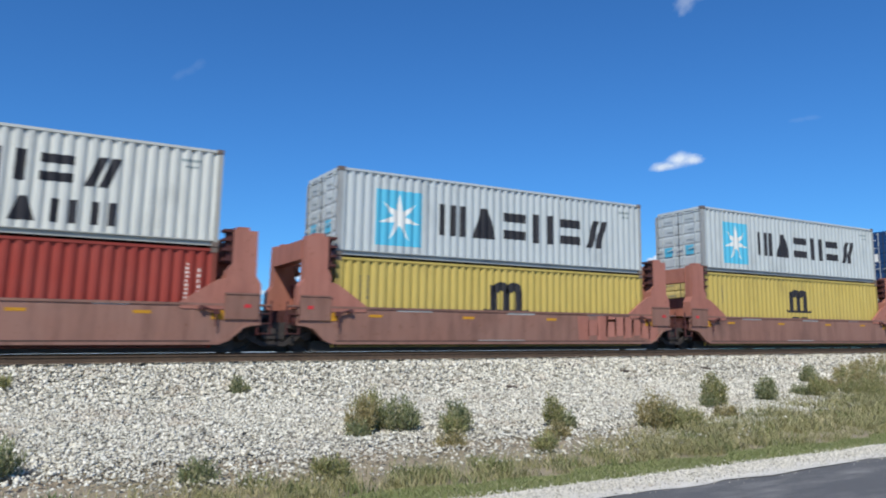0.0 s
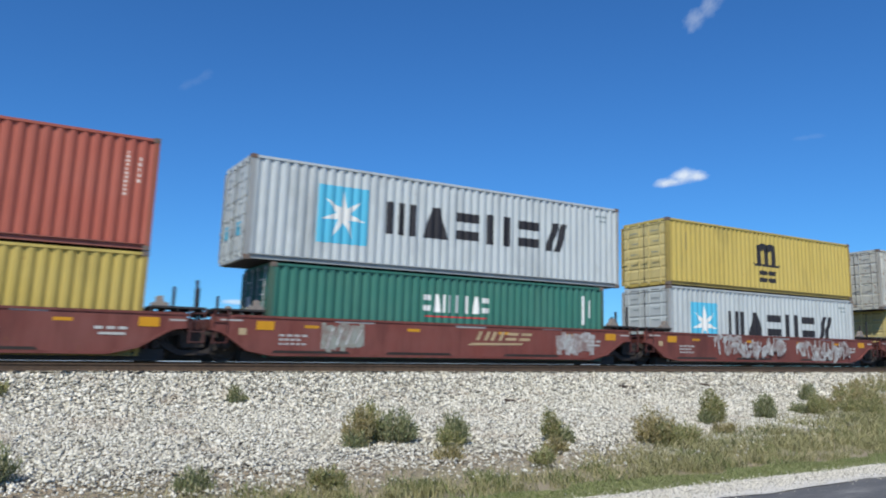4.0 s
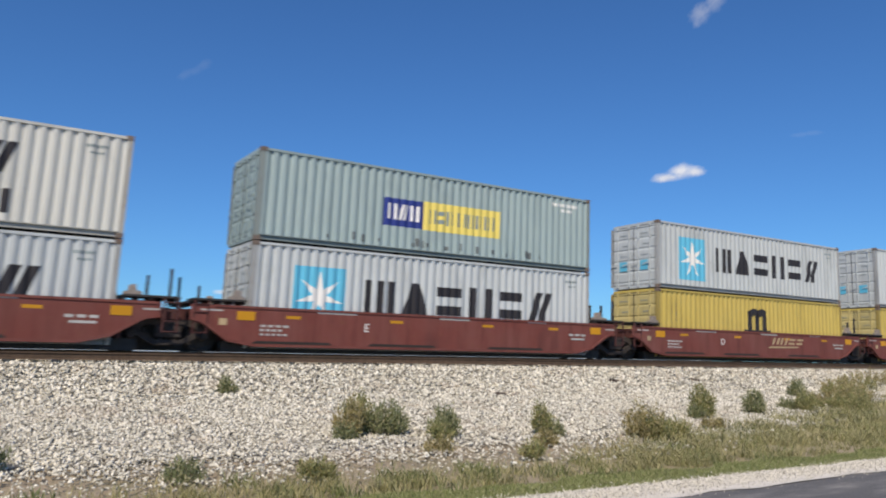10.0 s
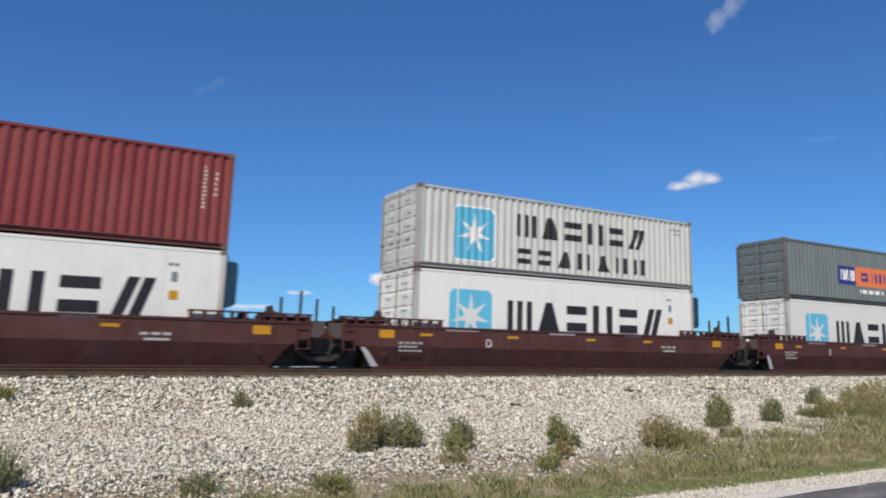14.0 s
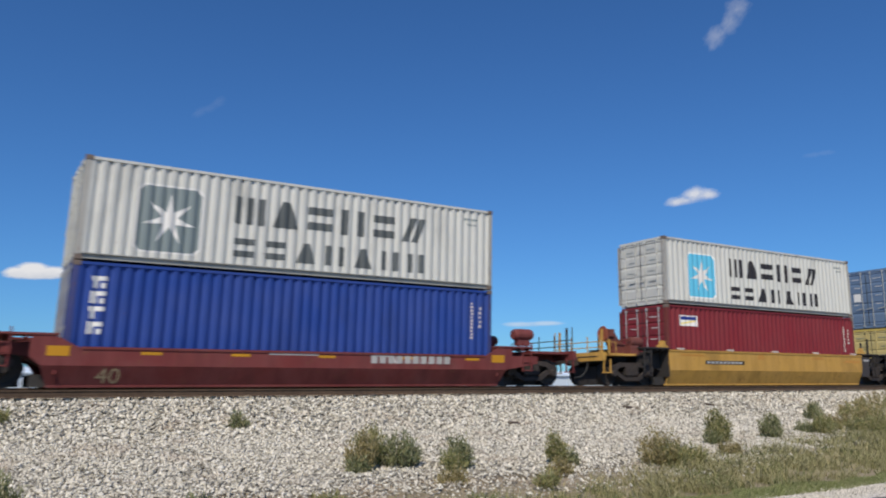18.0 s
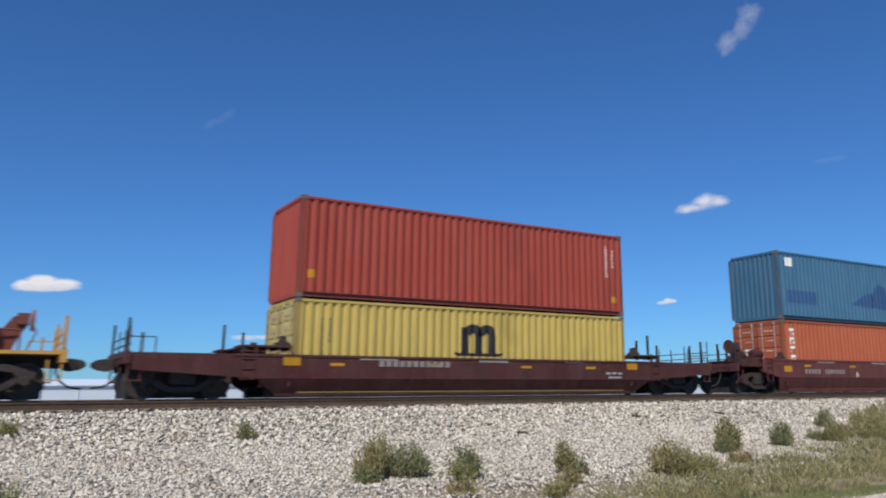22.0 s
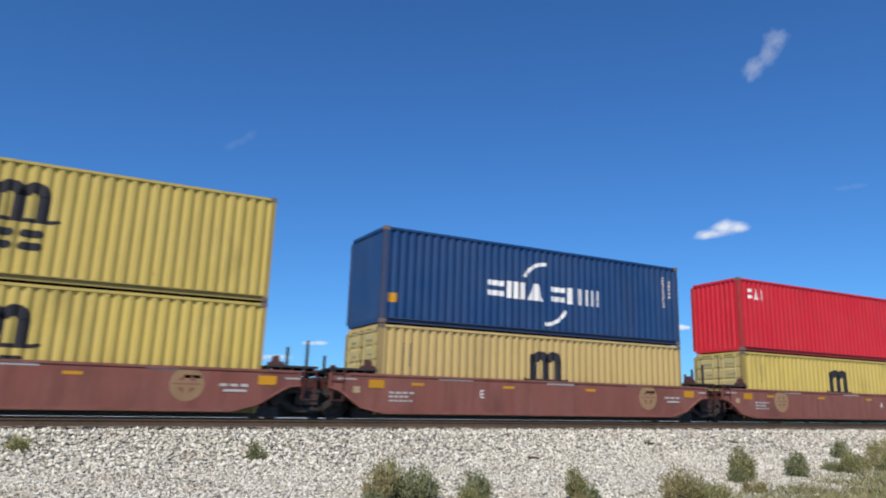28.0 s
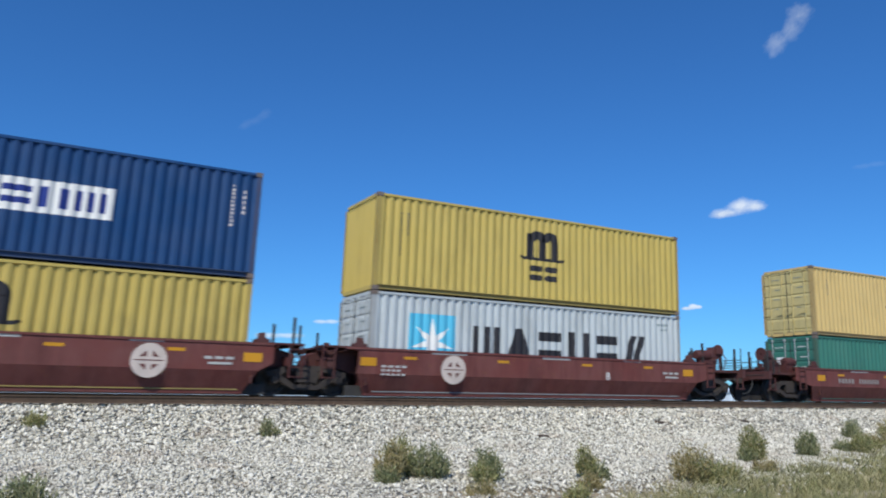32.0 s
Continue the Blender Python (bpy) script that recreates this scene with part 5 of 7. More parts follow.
def car_marks(kind, k, seed):
    """Plain painted marks along a car's side; k counts the units of one car."""
    rnd = random.Random(seed)
    top = KINDS[kind][2]
    dash = [rect(s, s + 0.42, top - 0.28, top - 0.2) for s in (1.1, 4.3, 7.6, 10.3)]
    white = [rect(2.0, 3.2, top - 0.1, top - 0.06), rect(6.0, 7.1, top - 0.11, top - 0.05), rect(9.4, 10.2, top - 0.08, top - 0.05)]
    small = [] if k == 0 and kind != "salmon" else thin_bars(0.4, 1.25, top - 0.52, top - 0.46, 4) + thin_bars(0.4, 1.05, top - 0.63, top - 0.57, 4) + thin_bars(0.4, 1.2, top - 0.74, top - 0.69, 5)
    tail = thin_bars(11.2, 12.0, top - 0.45, top - 0.38, 3) + [rect(11.3, 11.9, top - 0.58, top - 0.52)]
    out = [("dash_marks", "mark_amber", dash), ("line_marks", "mark_chalk", white), ("data_print", "mark_chalk", small + tail)]
    if kind == "rail_yellow":
        return [("name_field", "mark_black", [rect(5.05, 7.7, 0.58, 0.98)] if 0 < k < 4 else [rect(9.3, 11.7, 0.78, 0.94)] if k else [rect(1.9, 4.2, 0.78, 0.92)]), ("name_bars", "mark_chalk", bars(5.4, 7.35, 0.66, 0.9, "iik", 0.16) if 0 < k < 4 else thin_bars(9.4, 11.6, 0.81, 0.91, 10) if k else thin_bars(2.0, 4.1, 0.81, 0.89, 9)),
                ("dash_marks", "mark_rust", [[(0.5, 1.08), (1.9, 1.06), (1.8, 1.14), (0.7, 1.15)], [(5.0, 1.0), (5.5, 1.0), (5.4, 1.2), (5.1, 1.2)], [(8.6, 1.04), (9.6, 1.05), (9.4, 1.14), (8.7, 1.13)], [(10.9, 0.95), (12.2, 0.93), (12.3, 1.05), (11.2, 1.05)]])]
    if kind == "maroon":
        dash = [rect(s, s + 0.5, top - 0.16, top - 0.09) for s in (1.8, 4.0, 6.4, 9.0, 11.2)]
        return [("dash_marks", "mark_amber", dash), ("line_marks", "mark_chalk", [rect(5.0, 6.4, top - 0.1, top - 0.05), rect(8.0, 8.7, top - 0.1, top - 0.05)]), ("number_print", "mark_chalk", thin_bars(8.0, 10.7, top - 0.28, top - 0.06, 10) if k == 2 else [])]
    if kind == "salmon":
        # flat black strip over the lip: the shade of a recess, painted on
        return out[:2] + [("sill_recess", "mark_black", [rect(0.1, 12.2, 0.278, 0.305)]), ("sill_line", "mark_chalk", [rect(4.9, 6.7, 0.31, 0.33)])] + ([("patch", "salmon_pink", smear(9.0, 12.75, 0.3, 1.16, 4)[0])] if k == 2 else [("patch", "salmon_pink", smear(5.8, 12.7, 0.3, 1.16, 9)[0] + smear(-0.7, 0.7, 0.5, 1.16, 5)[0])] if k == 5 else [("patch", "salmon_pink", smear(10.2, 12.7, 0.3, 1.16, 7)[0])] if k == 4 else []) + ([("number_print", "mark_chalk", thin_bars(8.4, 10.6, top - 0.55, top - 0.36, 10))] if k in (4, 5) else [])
    if kind == "brown" and k in (0, 2, 4):
        sw = [[(a + 0.5 * (b - 0.72), b) for a, b in q] for q in bars(6.72, 8.85, 0.72, 1.0, "bnzl", 0.14)] + [[(6.42, 0.56), (8.5, 0.60), (8.6, 0.66), (6.62, 0.64)]]
        out.append(("name_bars", "mark_cream", sw))
    if kind == "brown":
        # tapered black strips paint the shade of recesses along the sill
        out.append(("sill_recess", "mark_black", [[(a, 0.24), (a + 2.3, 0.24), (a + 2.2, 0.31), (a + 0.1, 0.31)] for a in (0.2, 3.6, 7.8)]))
    if kind in ("wine", "rose"):
        r, c = 0.42, (2.75 if kind == "wine" else 1.95) if k == 4 else 9.9 if kind == "wine" else 10.4
        out.append(("emblem_field", "mark_bone" if kind == "wine" else "mark_tan", [disc(c, 0.80, r, 24)]))
        ink = [rect(c - 0.34, c + 0.34, 0.79, 0.815)]
        for sx in (-1, 1):
            for sz in (-1, 1):
                ink.append([(c + sx * 0.07, 0.80 + sz * 0.09), (c + sx * 0.22, 0.80 + sz * 0.09), (c + sx * 0.07, 0.80 + sz * 0.24)])
        out.append(("emblem_ink", KINDS[kind][0], ink))
    if KINDS[kind][4] is None:
        out.append(("end_mark", "mark_cream", [rect(-0.70, -0.50, 0.70, 0.87)]))
        out.append(("line_marks", "mark_chalk", [rect(-1.2, -0.62, 1.05, 1.09), rect(12.9, 13.3, 1.0, 1.04)]))
    if k == 0 and kind in ("wine", "brown", "rose", "dark", "single"):
        out.append(("number_print", "mark_dim", thin_bars(0.85, 2.7, top - 0.54, top - 0.41, 11) if kind == "brown" else thin_bars(2.6, 5.0, top - 0.28, top - 0.11, 11) if kind == "single" else thin_bars(1.1, 2.2, top - 0.56, top - 0.38, 5) + thin_bars(2.5, 3.9, top - 0.56, top - 0.38, 8)))
    return out


# ---- ground ----
def profile(y):
    """Height of the ground at a distance y from the eye's line along the track."""
    pts = [(-2500, -1.75), (-6, -1.72), (1.0, -1.66), (4.0, -1.62), (6.4, -1.64), (7.2, -1.66), (8.6, -1.74), (10.4, -1.62), (13.0, -1.42), (16.6, -1.12), (17.3, -0.98), (18.9, -0.42), (19.4, -0.33), (20.0, -0.27), (22.3, -0.27), (23.0, -0.33), (25.2, -1.05), (27.0, -1.3), (60, -1.6), (2500, -1.6)]
    for (a, za), (b, zb) in zip(pts, pts[1:]):
        if y <= b:
            return za + (zb - za) * (y - a) / (b - a)
    return pts[-1][1]


def strip(name, ys, xs, lift, material, wob=0.0, seed=3):
    vs, fs = [], []
    for i, x in enumerate(xs):
        for j, y in enumerate(ys):
            k = noise.noise((x * 0.5, y * 0.5, seed)) * wob
            edge = (noise.noise((x * 1.3, seed, 0.3)) * 0.12 + noise.noise((x * 0.35, seed, 7.3)) * 0.15) * (3.0 if name == "ballast_bed" else 1.0) if j in (0, len(ys) - 1) and wob else 0
            sink = 0.10 if name == "ballast_bed" and j in (0, len(ys) - 1) else 0.0
            vs.append((x, y + edge, profile(y + edge) + lift + k - sink))
    m = len(ys)
    for i in range(len(xs) - 1):
        fs += [(i * m + j, (i + 1) * m + j, (i + 1) * m + j + 1, i * m + j + 1) for j in range(m - 1)]
    me = bpy.data.meshes.new(name)
    me.from_pydata(vs, [], fs)
    me.materials.append(material)
    me.polygons.foreach_set("use_smooth", [True] * len(me.polygons))
    return new(name, me)


def ground_material():
    m, nt, bs = nodes_of("dry_grass_ground")
    a, b, c = tex(nt, "ShaderNodeTexNoise", 0.5, 6, 0.65), tex(nt, "ShaderNodeTexNoise", 9.0, 6, 0.7), tex(nt, "ShaderNodeTexNoise", 60.0, 4, 0.7)
    col = mix(nt, ramp(nt, a.outputs[0], [(0.42, (0, 0, 0)), (0.6, (1, 1, 1))]), (0.34, 0.275, 0.195), (0.26, 0.225, 0.13))
    col = mix(nt, ramp(nt, b.outputs[0], [(0.4, (0, 0, 0)), (0.7, (0.8,) * 3)]), col, (0.40, 0.335, 0.25))
    col = mix(nt, ramp(nt, c.outputs[0], [(0.5, (0, 0, 0)), (0.75, (0.7,) * 3)]), col, (0.06, 0.055, 0.03))
    nt.links.new(col, bs.inputs["Base Color"])
    bs.inputs["Roughness"].default_value = 0.95
    bump(nt, bs, c.outputs[0], 0.6, 0.03)
    return m


def ballast_material():
    m, nt, bs = nodes_of("limestone_ballast")
    v = tex(nt, "ShaderNodeTexVoronoi", 13.0)
    v2 = tex(nt, "ShaderNodeTexVoronoi", 27.0)
    n = tex(nt, "ShaderNodeTexNoise", 0.6, 4)
    col = ramp(nt, v.outputs["Color"], [(0.1, (0.26, 0.245, 0.21)), (0.5, (0.52, 0.49, 0.42)), (0.85, (0.70, 0.665, 0.58))])
    col = mix(nt, 0.4, col, ramp(nt, v2.outputs["Color"], [(0.2, (0.24, 0.23, 0.21)), (0.8, (0.68, 0.66, 0.6))]))
    # shade between the stones, painted as a darker colour towards cell edges
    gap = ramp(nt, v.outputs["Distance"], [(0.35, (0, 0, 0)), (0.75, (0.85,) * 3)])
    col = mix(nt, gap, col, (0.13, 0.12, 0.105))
    col = mix(nt, ramp(nt, n.outputs[0], [(0.45, (0, 0, 0)), (0.75, (0.35,) * 3)]), col, (0.36, 0.32, 0.25))
    nt.links.new(col, bs.inputs["Base Color"])
    bs.inputs["Roughness"].default_value = 0.9
    inv = nt.nodes.new("ShaderNodeMath")
    inv.operation = "SUBTRACT"
    inv.inputs[0].default_value = 1.0
    nt.links.new(v.outputs["Distance"], inv.inputs[1])
    bump(nt, bs, inv.outputs[0], 1.0, 0.05)
    return m


MAT["ground"] = ground_material()
MAT["ballast"] = ballast_material()
def road_material():
    """Worn asphalt, with pale grit swept over it in patches."""
    m, nt, bs = nodes_of("worn_asphalt")
    a, b, c = tex(nt, "ShaderNodeTexNoise", 70.0, 5, 0.7), tex(nt, "ShaderNodeTexNoise", 2.2, 8, 0.72, stretch=(0.35, 1.3, 1)), tex(nt, "ShaderNodeTexNoise", 0.4, 4)
    col = ramp(nt, a.outputs[0], [(0.3, (0.06, 0.06, 0.063)), (0.7, (0.155, 0.152, 0.15))])
    col = mix(nt, ramp(nt, b.outputs[0], [(0.48, (0, 0, 0)), (0.70, (0.55,) * 3)]), col, (0.34, 0.325, 0.305))
    col = mix(nt, ramp(nt, c.outputs[0], [(0.45, (0, 0, 0)), (0.7, (0.5,) * 3)]), col, (0.09, 0.09, 0.095))
    nt.links.new(col, bs.inputs["Base Color"])
    bs.inputs["Roughness"].default_value = 0.85
    bump(nt, bs, a.outputs[0], 0.4, 0.01)
    return m


MAT["asphalt"] = road_material()
MAT["shoulder"] = plain("white_gravel_shoulder", (0.60, 0.565, 0.51), 0.95, 0.0, 45, 0.3)
MAT["rail"] = plain("rusty_rail", (0.11, 0.068, 0.042), 0.9, 0.0, 12, 0.35)
MAT["rail_head"] = plain("polished_rail", (0.30, 0.27, 0.25), 0.38, 0.9, 20, 0.15)
MAT["tie"] = plain("creosoted_tie", (0.07, 0.05, 0.038), 0.9, 0.0, 9, 0.4)

XS = [-2500, -900, -300, -100, -40] + [-20 + 1.0 * k for k in range(91)] + [90, 150, 300, 700, 1500, 2500]
ground = strip("ground", [-2500, -400, -60, -6, 1, 4, 6.4, 7.2, 8.0, 8.6, 9.4, 10.4, 11.6, 13, 15, 16.6, 17.3, 18.3, 19.35, 20, 22.3, 23, 25.2, 27, 34, 60, 300, 2500], XS, -0.03, MAT["ground"], 0.04)
tagged(ground, "flat dry grassland beside the railway", "ground", "", "structure")
bx = [-1500, -400, -100, -40] + [-20 + 0.4 * k for k in range(226)] + [120, 400, 1500]
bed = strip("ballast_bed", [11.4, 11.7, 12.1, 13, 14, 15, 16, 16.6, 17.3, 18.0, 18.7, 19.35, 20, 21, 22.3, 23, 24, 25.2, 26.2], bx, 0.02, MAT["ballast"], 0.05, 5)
tagged(bed, "bank of broken white limestone ballast", "ballast", "", "structure")
road = strip("road", [-4.0, -1.0, 2.0, 5.6, 6.62], XS, 0.012, MAT["asphalt"], 0.004)
tagged(road, "worn grey asphalt road", "road", "", "structure")
edge = strip("road_shoulder", [6.38, 6.62, 6.9, 7.36], bx, 0.022, MAT["shoulder"], 0.012, 9)
tagged(edge, "white crushed-stone shoulder beside the road", "shoulder", "", "structure")

# ---- track ----
RAIL = [(-0.07, -0.178), (0.07, -0.178), (0.07, -0.165), (0.012, -0.145), (0.012, -0.045), (0.036, -0.035), (0.036, -0.006), (-0.036, -0.006), (-0.036, -0.035), (-0.012, -0.045), (-0.012, -0.145), (-0.07, -0.165)]
for yr in (TC - 0.755, TC + 0.755):
    r = tagged(new("rail"), "rusty steel rail with a polished head", "rail", "rails of the track", "structure")
    part("rail_web", Shape().prism_x([(yr + a, z) for a, z in RAIL], -1500, 1500), MAT["rail"], r)
    part("rail_head", Shape().box(-1500, 1500, yr - 0.030, yr + 0.030, -0.006, 0.0), MAT["rail_head"], r, "polished running surface")
MAT["old_rail"] = plain("old_rail", (0.085, 0.055, 0.036), 0.95, 0.0, 8, 0.4)
spare = tagged(new("rail"), "rusty spare rail lying on the ballast beside the track", "rail", "rails of the track", "structure")
part("rail_web", Shape().prism_x([(19.36 + a, z - 0.052) for a, z in RAIL], -900, 900), MAT["old_rail"], spare)
part("rail_head", Shape().box(-900, 900, 19.33, 19.39, -0.058, -0.053), MAT["rail"], spare)
TIES = tagged(new("ties"), "dark creosoted wooden ties half buried in ballast", "ties", "", "structure")
tie_mesh = cached("tie", "tie", lambda: Shape().block(-0.11, 0.11, -1.32, 1.32, -0.36, -0.18, 0.015))
for k in range(150):
    part("tie", tie_mesh, MAT["tie"], TIES, "", pose(-12 + 0.52 * k, TC + noise.noise((k * 0.7, 1, 2)) * 0.04, 0, 0, 0, noise.noise((k * 0.9, 4, 2)) * 1.5))


def quick_mesh(name, verts, faces, material, loc=(0, 0, 0)):
    """A mesh from arrays of corners and triangles."""
    me = bpy.data.meshes.new(name)
    nv, nf = len(verts), len(faces)
    me.vertices.add(nv)
    me.vertices.foreach_set("co", np.asarray(verts, np.float32).ravel())
    me.loops.add(nf * 3)
    me.loops.foreach_set("vertex_index", np.asarray(faces, np.int32).ravel())
    me.polygons.add(nf)
    me.polygons.foreach_set("loop_start", np.arange(0, nf * 3, 3, dtype=np.int32))
    me.polygons.foreach_set("loop_total", np.full(nf, 3, np.int32))
    me.update(calc_edges=True)
    me.materials.append(material)
    ob = new(name, me)
    ob.location = loc
    return ob


def island_material(name, stops, rough=0.9, translucent=0.0, dust=None):
    m, nt, bs = nodes_of(name)
    g = nt.nodes.new("ShaderNodeNewGeometry")
    big = tex(nt, "ShaderNodeTexNoise", 0.45, 4)
    col = ramp(nt, g.outputs["Random Per Island"], stops)
    col = mix(nt, ramp(nt, big.outputs[0], [(0.35, (0, 0, 0)), (0.7, (0.4,) * 3)]), col, tuple(c * 0.75 for c in stops[len(stops) // 2][1]))
    if dust:
        soil = tex(nt, "ShaderNodeTexNoise", 0.7, 5, 0.65)
        col = mix(nt, ramp(nt, soil.outputs[0], [(0.54, (0, 0, 0)), (0.70, (0.45,) * 3)]), col, dust)
    nt.links.new(col, bs.inputs["Base Color"])
    bs.inputs["Roughness"].default_value = rough
    bs.inputs["Specular IOR Level"].default_value = 0.2
    if translucent:
        tr = nt.nodes.new("ShaderNodeBsdfTranslucent")
        nt.links.new(col, tr.inputs[0])
        mx = nt.nodes.new("ShaderNodeMixShader")
        mx.inputs[0].default_value = translucent
        nt.links.new(bs.outputs[0], mx.inputs[1])
        nt.links.new(tr.outputs[0], mx.inputs[2])
        nt.links.new(mx.outputs[0], nt.nodes["Material Output"].inputs[0])
    return m


MAT["stones"] = island_material("loose_limestone", [(0.0, (0.14, 0.13, 0.108)), (0.25, (0.40, 0.375, 0.31)), (0.6, (0.66, 0.62, 0.525)), (1.0, (0.84, 0.80, 0.705))], dust=(0.40, 0.31, 0.235))
MAT["grass_green"] = island_material("green_grass", [(0.0, (0.17, 0.215, 0.065)), (0.5, (0.28, 0.325, 0.12)), (0.8, (0.38, 0.385, 0.18)), (1.0, (0.52, 0.46, 0.28))], 0.6, 0.35)
MAT["tuft"] = island_material("weed_tufts", [(0.0, (0.12, 0.155, 0.05)), (0.5, (0.22, 0.255, 0.095)), (0.85, (0.32, 0.325, 0.155)), (1.0, (0.46, 0.40, 0.23))], 0.6, 0.35)
MAT["grass_dry"] = island_material("dry_grass", [(0.0, (0.19, 0.205, 0.075)), (0.4, (0.33, 0.325, 0.145)), (0.75, (0.48, 0.43, 0.23)), (1.0, (0.62, 0.54, 0.35))], 0.7, 0.35)
MAT["leaf"] = island_material("weed_leaves", [(0.0, (0.15, 0.17, 0.065)), (0.5, (0.30, 0.31, 0.13)), (0.8, (0.42, 0.385, 0.19)), (1.0, (0.56, 0.47, 0.28))], 0.6, 0.35)
MAT["weed_green"] = island_material("weed_green", [(0.0, (0.13, 0.155, 0.075)), (0.5, (0.25, 0.28, 0.135)), (0.8, (0.37, 0.37, 0.21)), (1.0, (0.54, 0.47, 0.31))], 0.6, 0.35)
MAT["weed_dry"] = island_material("dry_weeds", [(0.0, (0.20, 0.185, 0.075)), (0.5, (0.38, 0.32, 0.155)), (1.0, (0.55, 0.47, 0.28))], 0.7, 0.35)
RNG = np.random.default_rng(7)
PROF_Y = np.arange(-10, 40, 0.05)
PROF_Z = np.array([profile(y) for y in PROF_Y])


def height(y):
    return np.interp(y, PROF_Y, PROF_Z)


def veg_edge(x):
    """How far up the bank the weeds reach."""
    return np.interp(x, [-5, 3, 8, 10.5, 13, 15.7, 20, 25, 34, 45], [10.2, 9.8, 9.7, 10.35, 11.0, 11.7, 13.1, 15.1, 18.0, 18.4])


def stones(name, x0, x1, y0, y1, per_m2, smin, smax, label):
    n = int((x1 - x0) * (y1 - y0) * per_m2)
    x, y = RNG.uniform(x0, x1, n), RNG.uniform(y0, y1, n)
    keep = x < y * 2.05 + 1.5
    keep &= y > veg_edge(x) - 0.9 + RNG.normal(0, 0.35, n)
    patch = 0.5 + 0.5 * np.sin(x * 1.1 + 2.0 * np.sin(y * 1.7)) * np.sin(y * 1.9 + x * 0.4)
    keep &= RNG.random(n) < np.clip((y - 9.4) / 2.6 + 0.6 * (patch - 0.45), 0.16, 1) * np.interp(y, [16.4, 17.1], [1.0, 0.72])
    x, y = x[keep], y[keep]
    n = len(x)
    s = RNG.uniform(smin, smax, n) * (1 + 0.5 * (RNG.random(n) > 0.93)) * np.interp(y, [10, 12, 16.4, 17.1, 20], [0.62, 0.82, 0.86, 1.22, 1.22])
    octa = np.array([(1, 0, 0), (-1, 0, 0), (0, 1, 0), (0, -1, 0), (0, 0, 0.8), (0, 0, -0.5)])
    v = octa[None] * RNG.uniform(0.6, 1.25, (n, 6, 1)) + RNG.normal(0, 0.2, (n, 6, 3))
    a = RNG.uniform(0, math.tau, n)
    c, sn = np.cos(a)[:, None], np.sin(a)[:, None]
    v = np.stack([v[..., 0] * c - v[..., 1] * sn, v[..., 0] * sn + v[..., 1] * c, v[..., 2] * 0.85], -1) * s[:, None, None] * 0.5
    v += np.stack([x, y, height(y) + 0.03 + RNG.uniform(0.0, 0.035, n)], -1)[:, None]
    tri = np.array([(0, 2, 4), (2, 1, 4), (1, 3, 4), (3, 0, 4), (2, 0, 5), (1, 2, 5), (3, 1, 5), (0, 3, 5)])
    f = tri[None] + 6 * np.arange(n)[:, None, None]
    return tagged(quick_mesh(name, v.reshape(-1, 3), f.reshape(-1, 3), MAT["stones"]), label, "ballast", "", "stuff")


stones("ballast_stones", -2.5, 20, 9.3, 20.05, 430, 0.05, 0.115, "loose broken limestone lying on the bank")
stones("ballast_stones", 20, 40, 12.5, 20.05, 260, 0.055, 0.12, "loose broken limestone lying on the bank")


def grit(n):
    """Small white stones strewn along the road's edge."""
    x, y = RNG.uniform(-2, 16, n), 6.95 + RNG.normal(0, 0.25, n)
    s = RNG.uniform(0.012, 0.04, n)
    v = np.array([(1, 0, 0), (-0.5, 0.87, 0), (-0.5, -0.87, 0), (0, 0, 0.9)])[None] * RNG.uniform(0.6, 1.3, (n, 4, 1)) * s[:, None, None] * 0.5
    v = v + np.stack([x, y, height(y) + 0.028], -1)[:, None]
    f = np.array([(0, 1, 3), (1, 2, 3), (2, 0, 3)])[None] + 4 * np.arange(n)[:, None, None]
    return tagged(quick_mesh("shoulder_grit", v.reshape(-1, 3), f.reshape(-1, 3), MAT["stones"]), "loose white grit along the road's edge", "gravel", "", "stuff")


grit(16000)


def blades(name, x, y, z, hgt, lean, width, material, label, kind="stuff", turn=None):
    """Bent blades of grass rooted at the given places."""
    n = len(x)
    a = RNG.uniform(0, math.tau, n) if turn is None else turn
    b = a + math.pi / 2 + RNG.normal(0, 0.5, n)
    d = np.stack([np.cos(a), np.sin(a), 0 * a], -1)
    w = np.stack([np.cos(b), np.sin(b), 0 * b], -1) * (width * 0.5)[:, None]
    root = np.stack([x, y, z], -1)
    mid = root + d * (lean * 0.35 * hgt)[:, None] + np.stack([0 * x, 0 * x, hgt * 0.6], -1)
    tip = root + d * (lean * hgt)[:, None] + np.stack([0 * x, 0 * x, hgt], -1)
    v = np.stack([root - w, root + w, mid - w * 0.7, mid + w * 0.7, tip], 1)
    f = np.array([(0, 1, 3), (0, 3, 2), (2, 3, 4)])[None] + 5 * np.arange(n)[:, None, None]
    return tagged(quick_mesh(name, v.reshape(-1, 3), f.reshape(-1, 3), material), label, "grass", "", kind)


def clumped(n, x0, x1, y0, y1, clumps, spread):
    cx, cy = RNG.uniform(x0, x1, clumps), RNG.uniform(y0, y1, clumps)
    k = RNG.integers(0, clumps, n)
    return cx[k] + RNG.normal(0, spread, n), cy[k] + RNG.normal(0, spread, n)


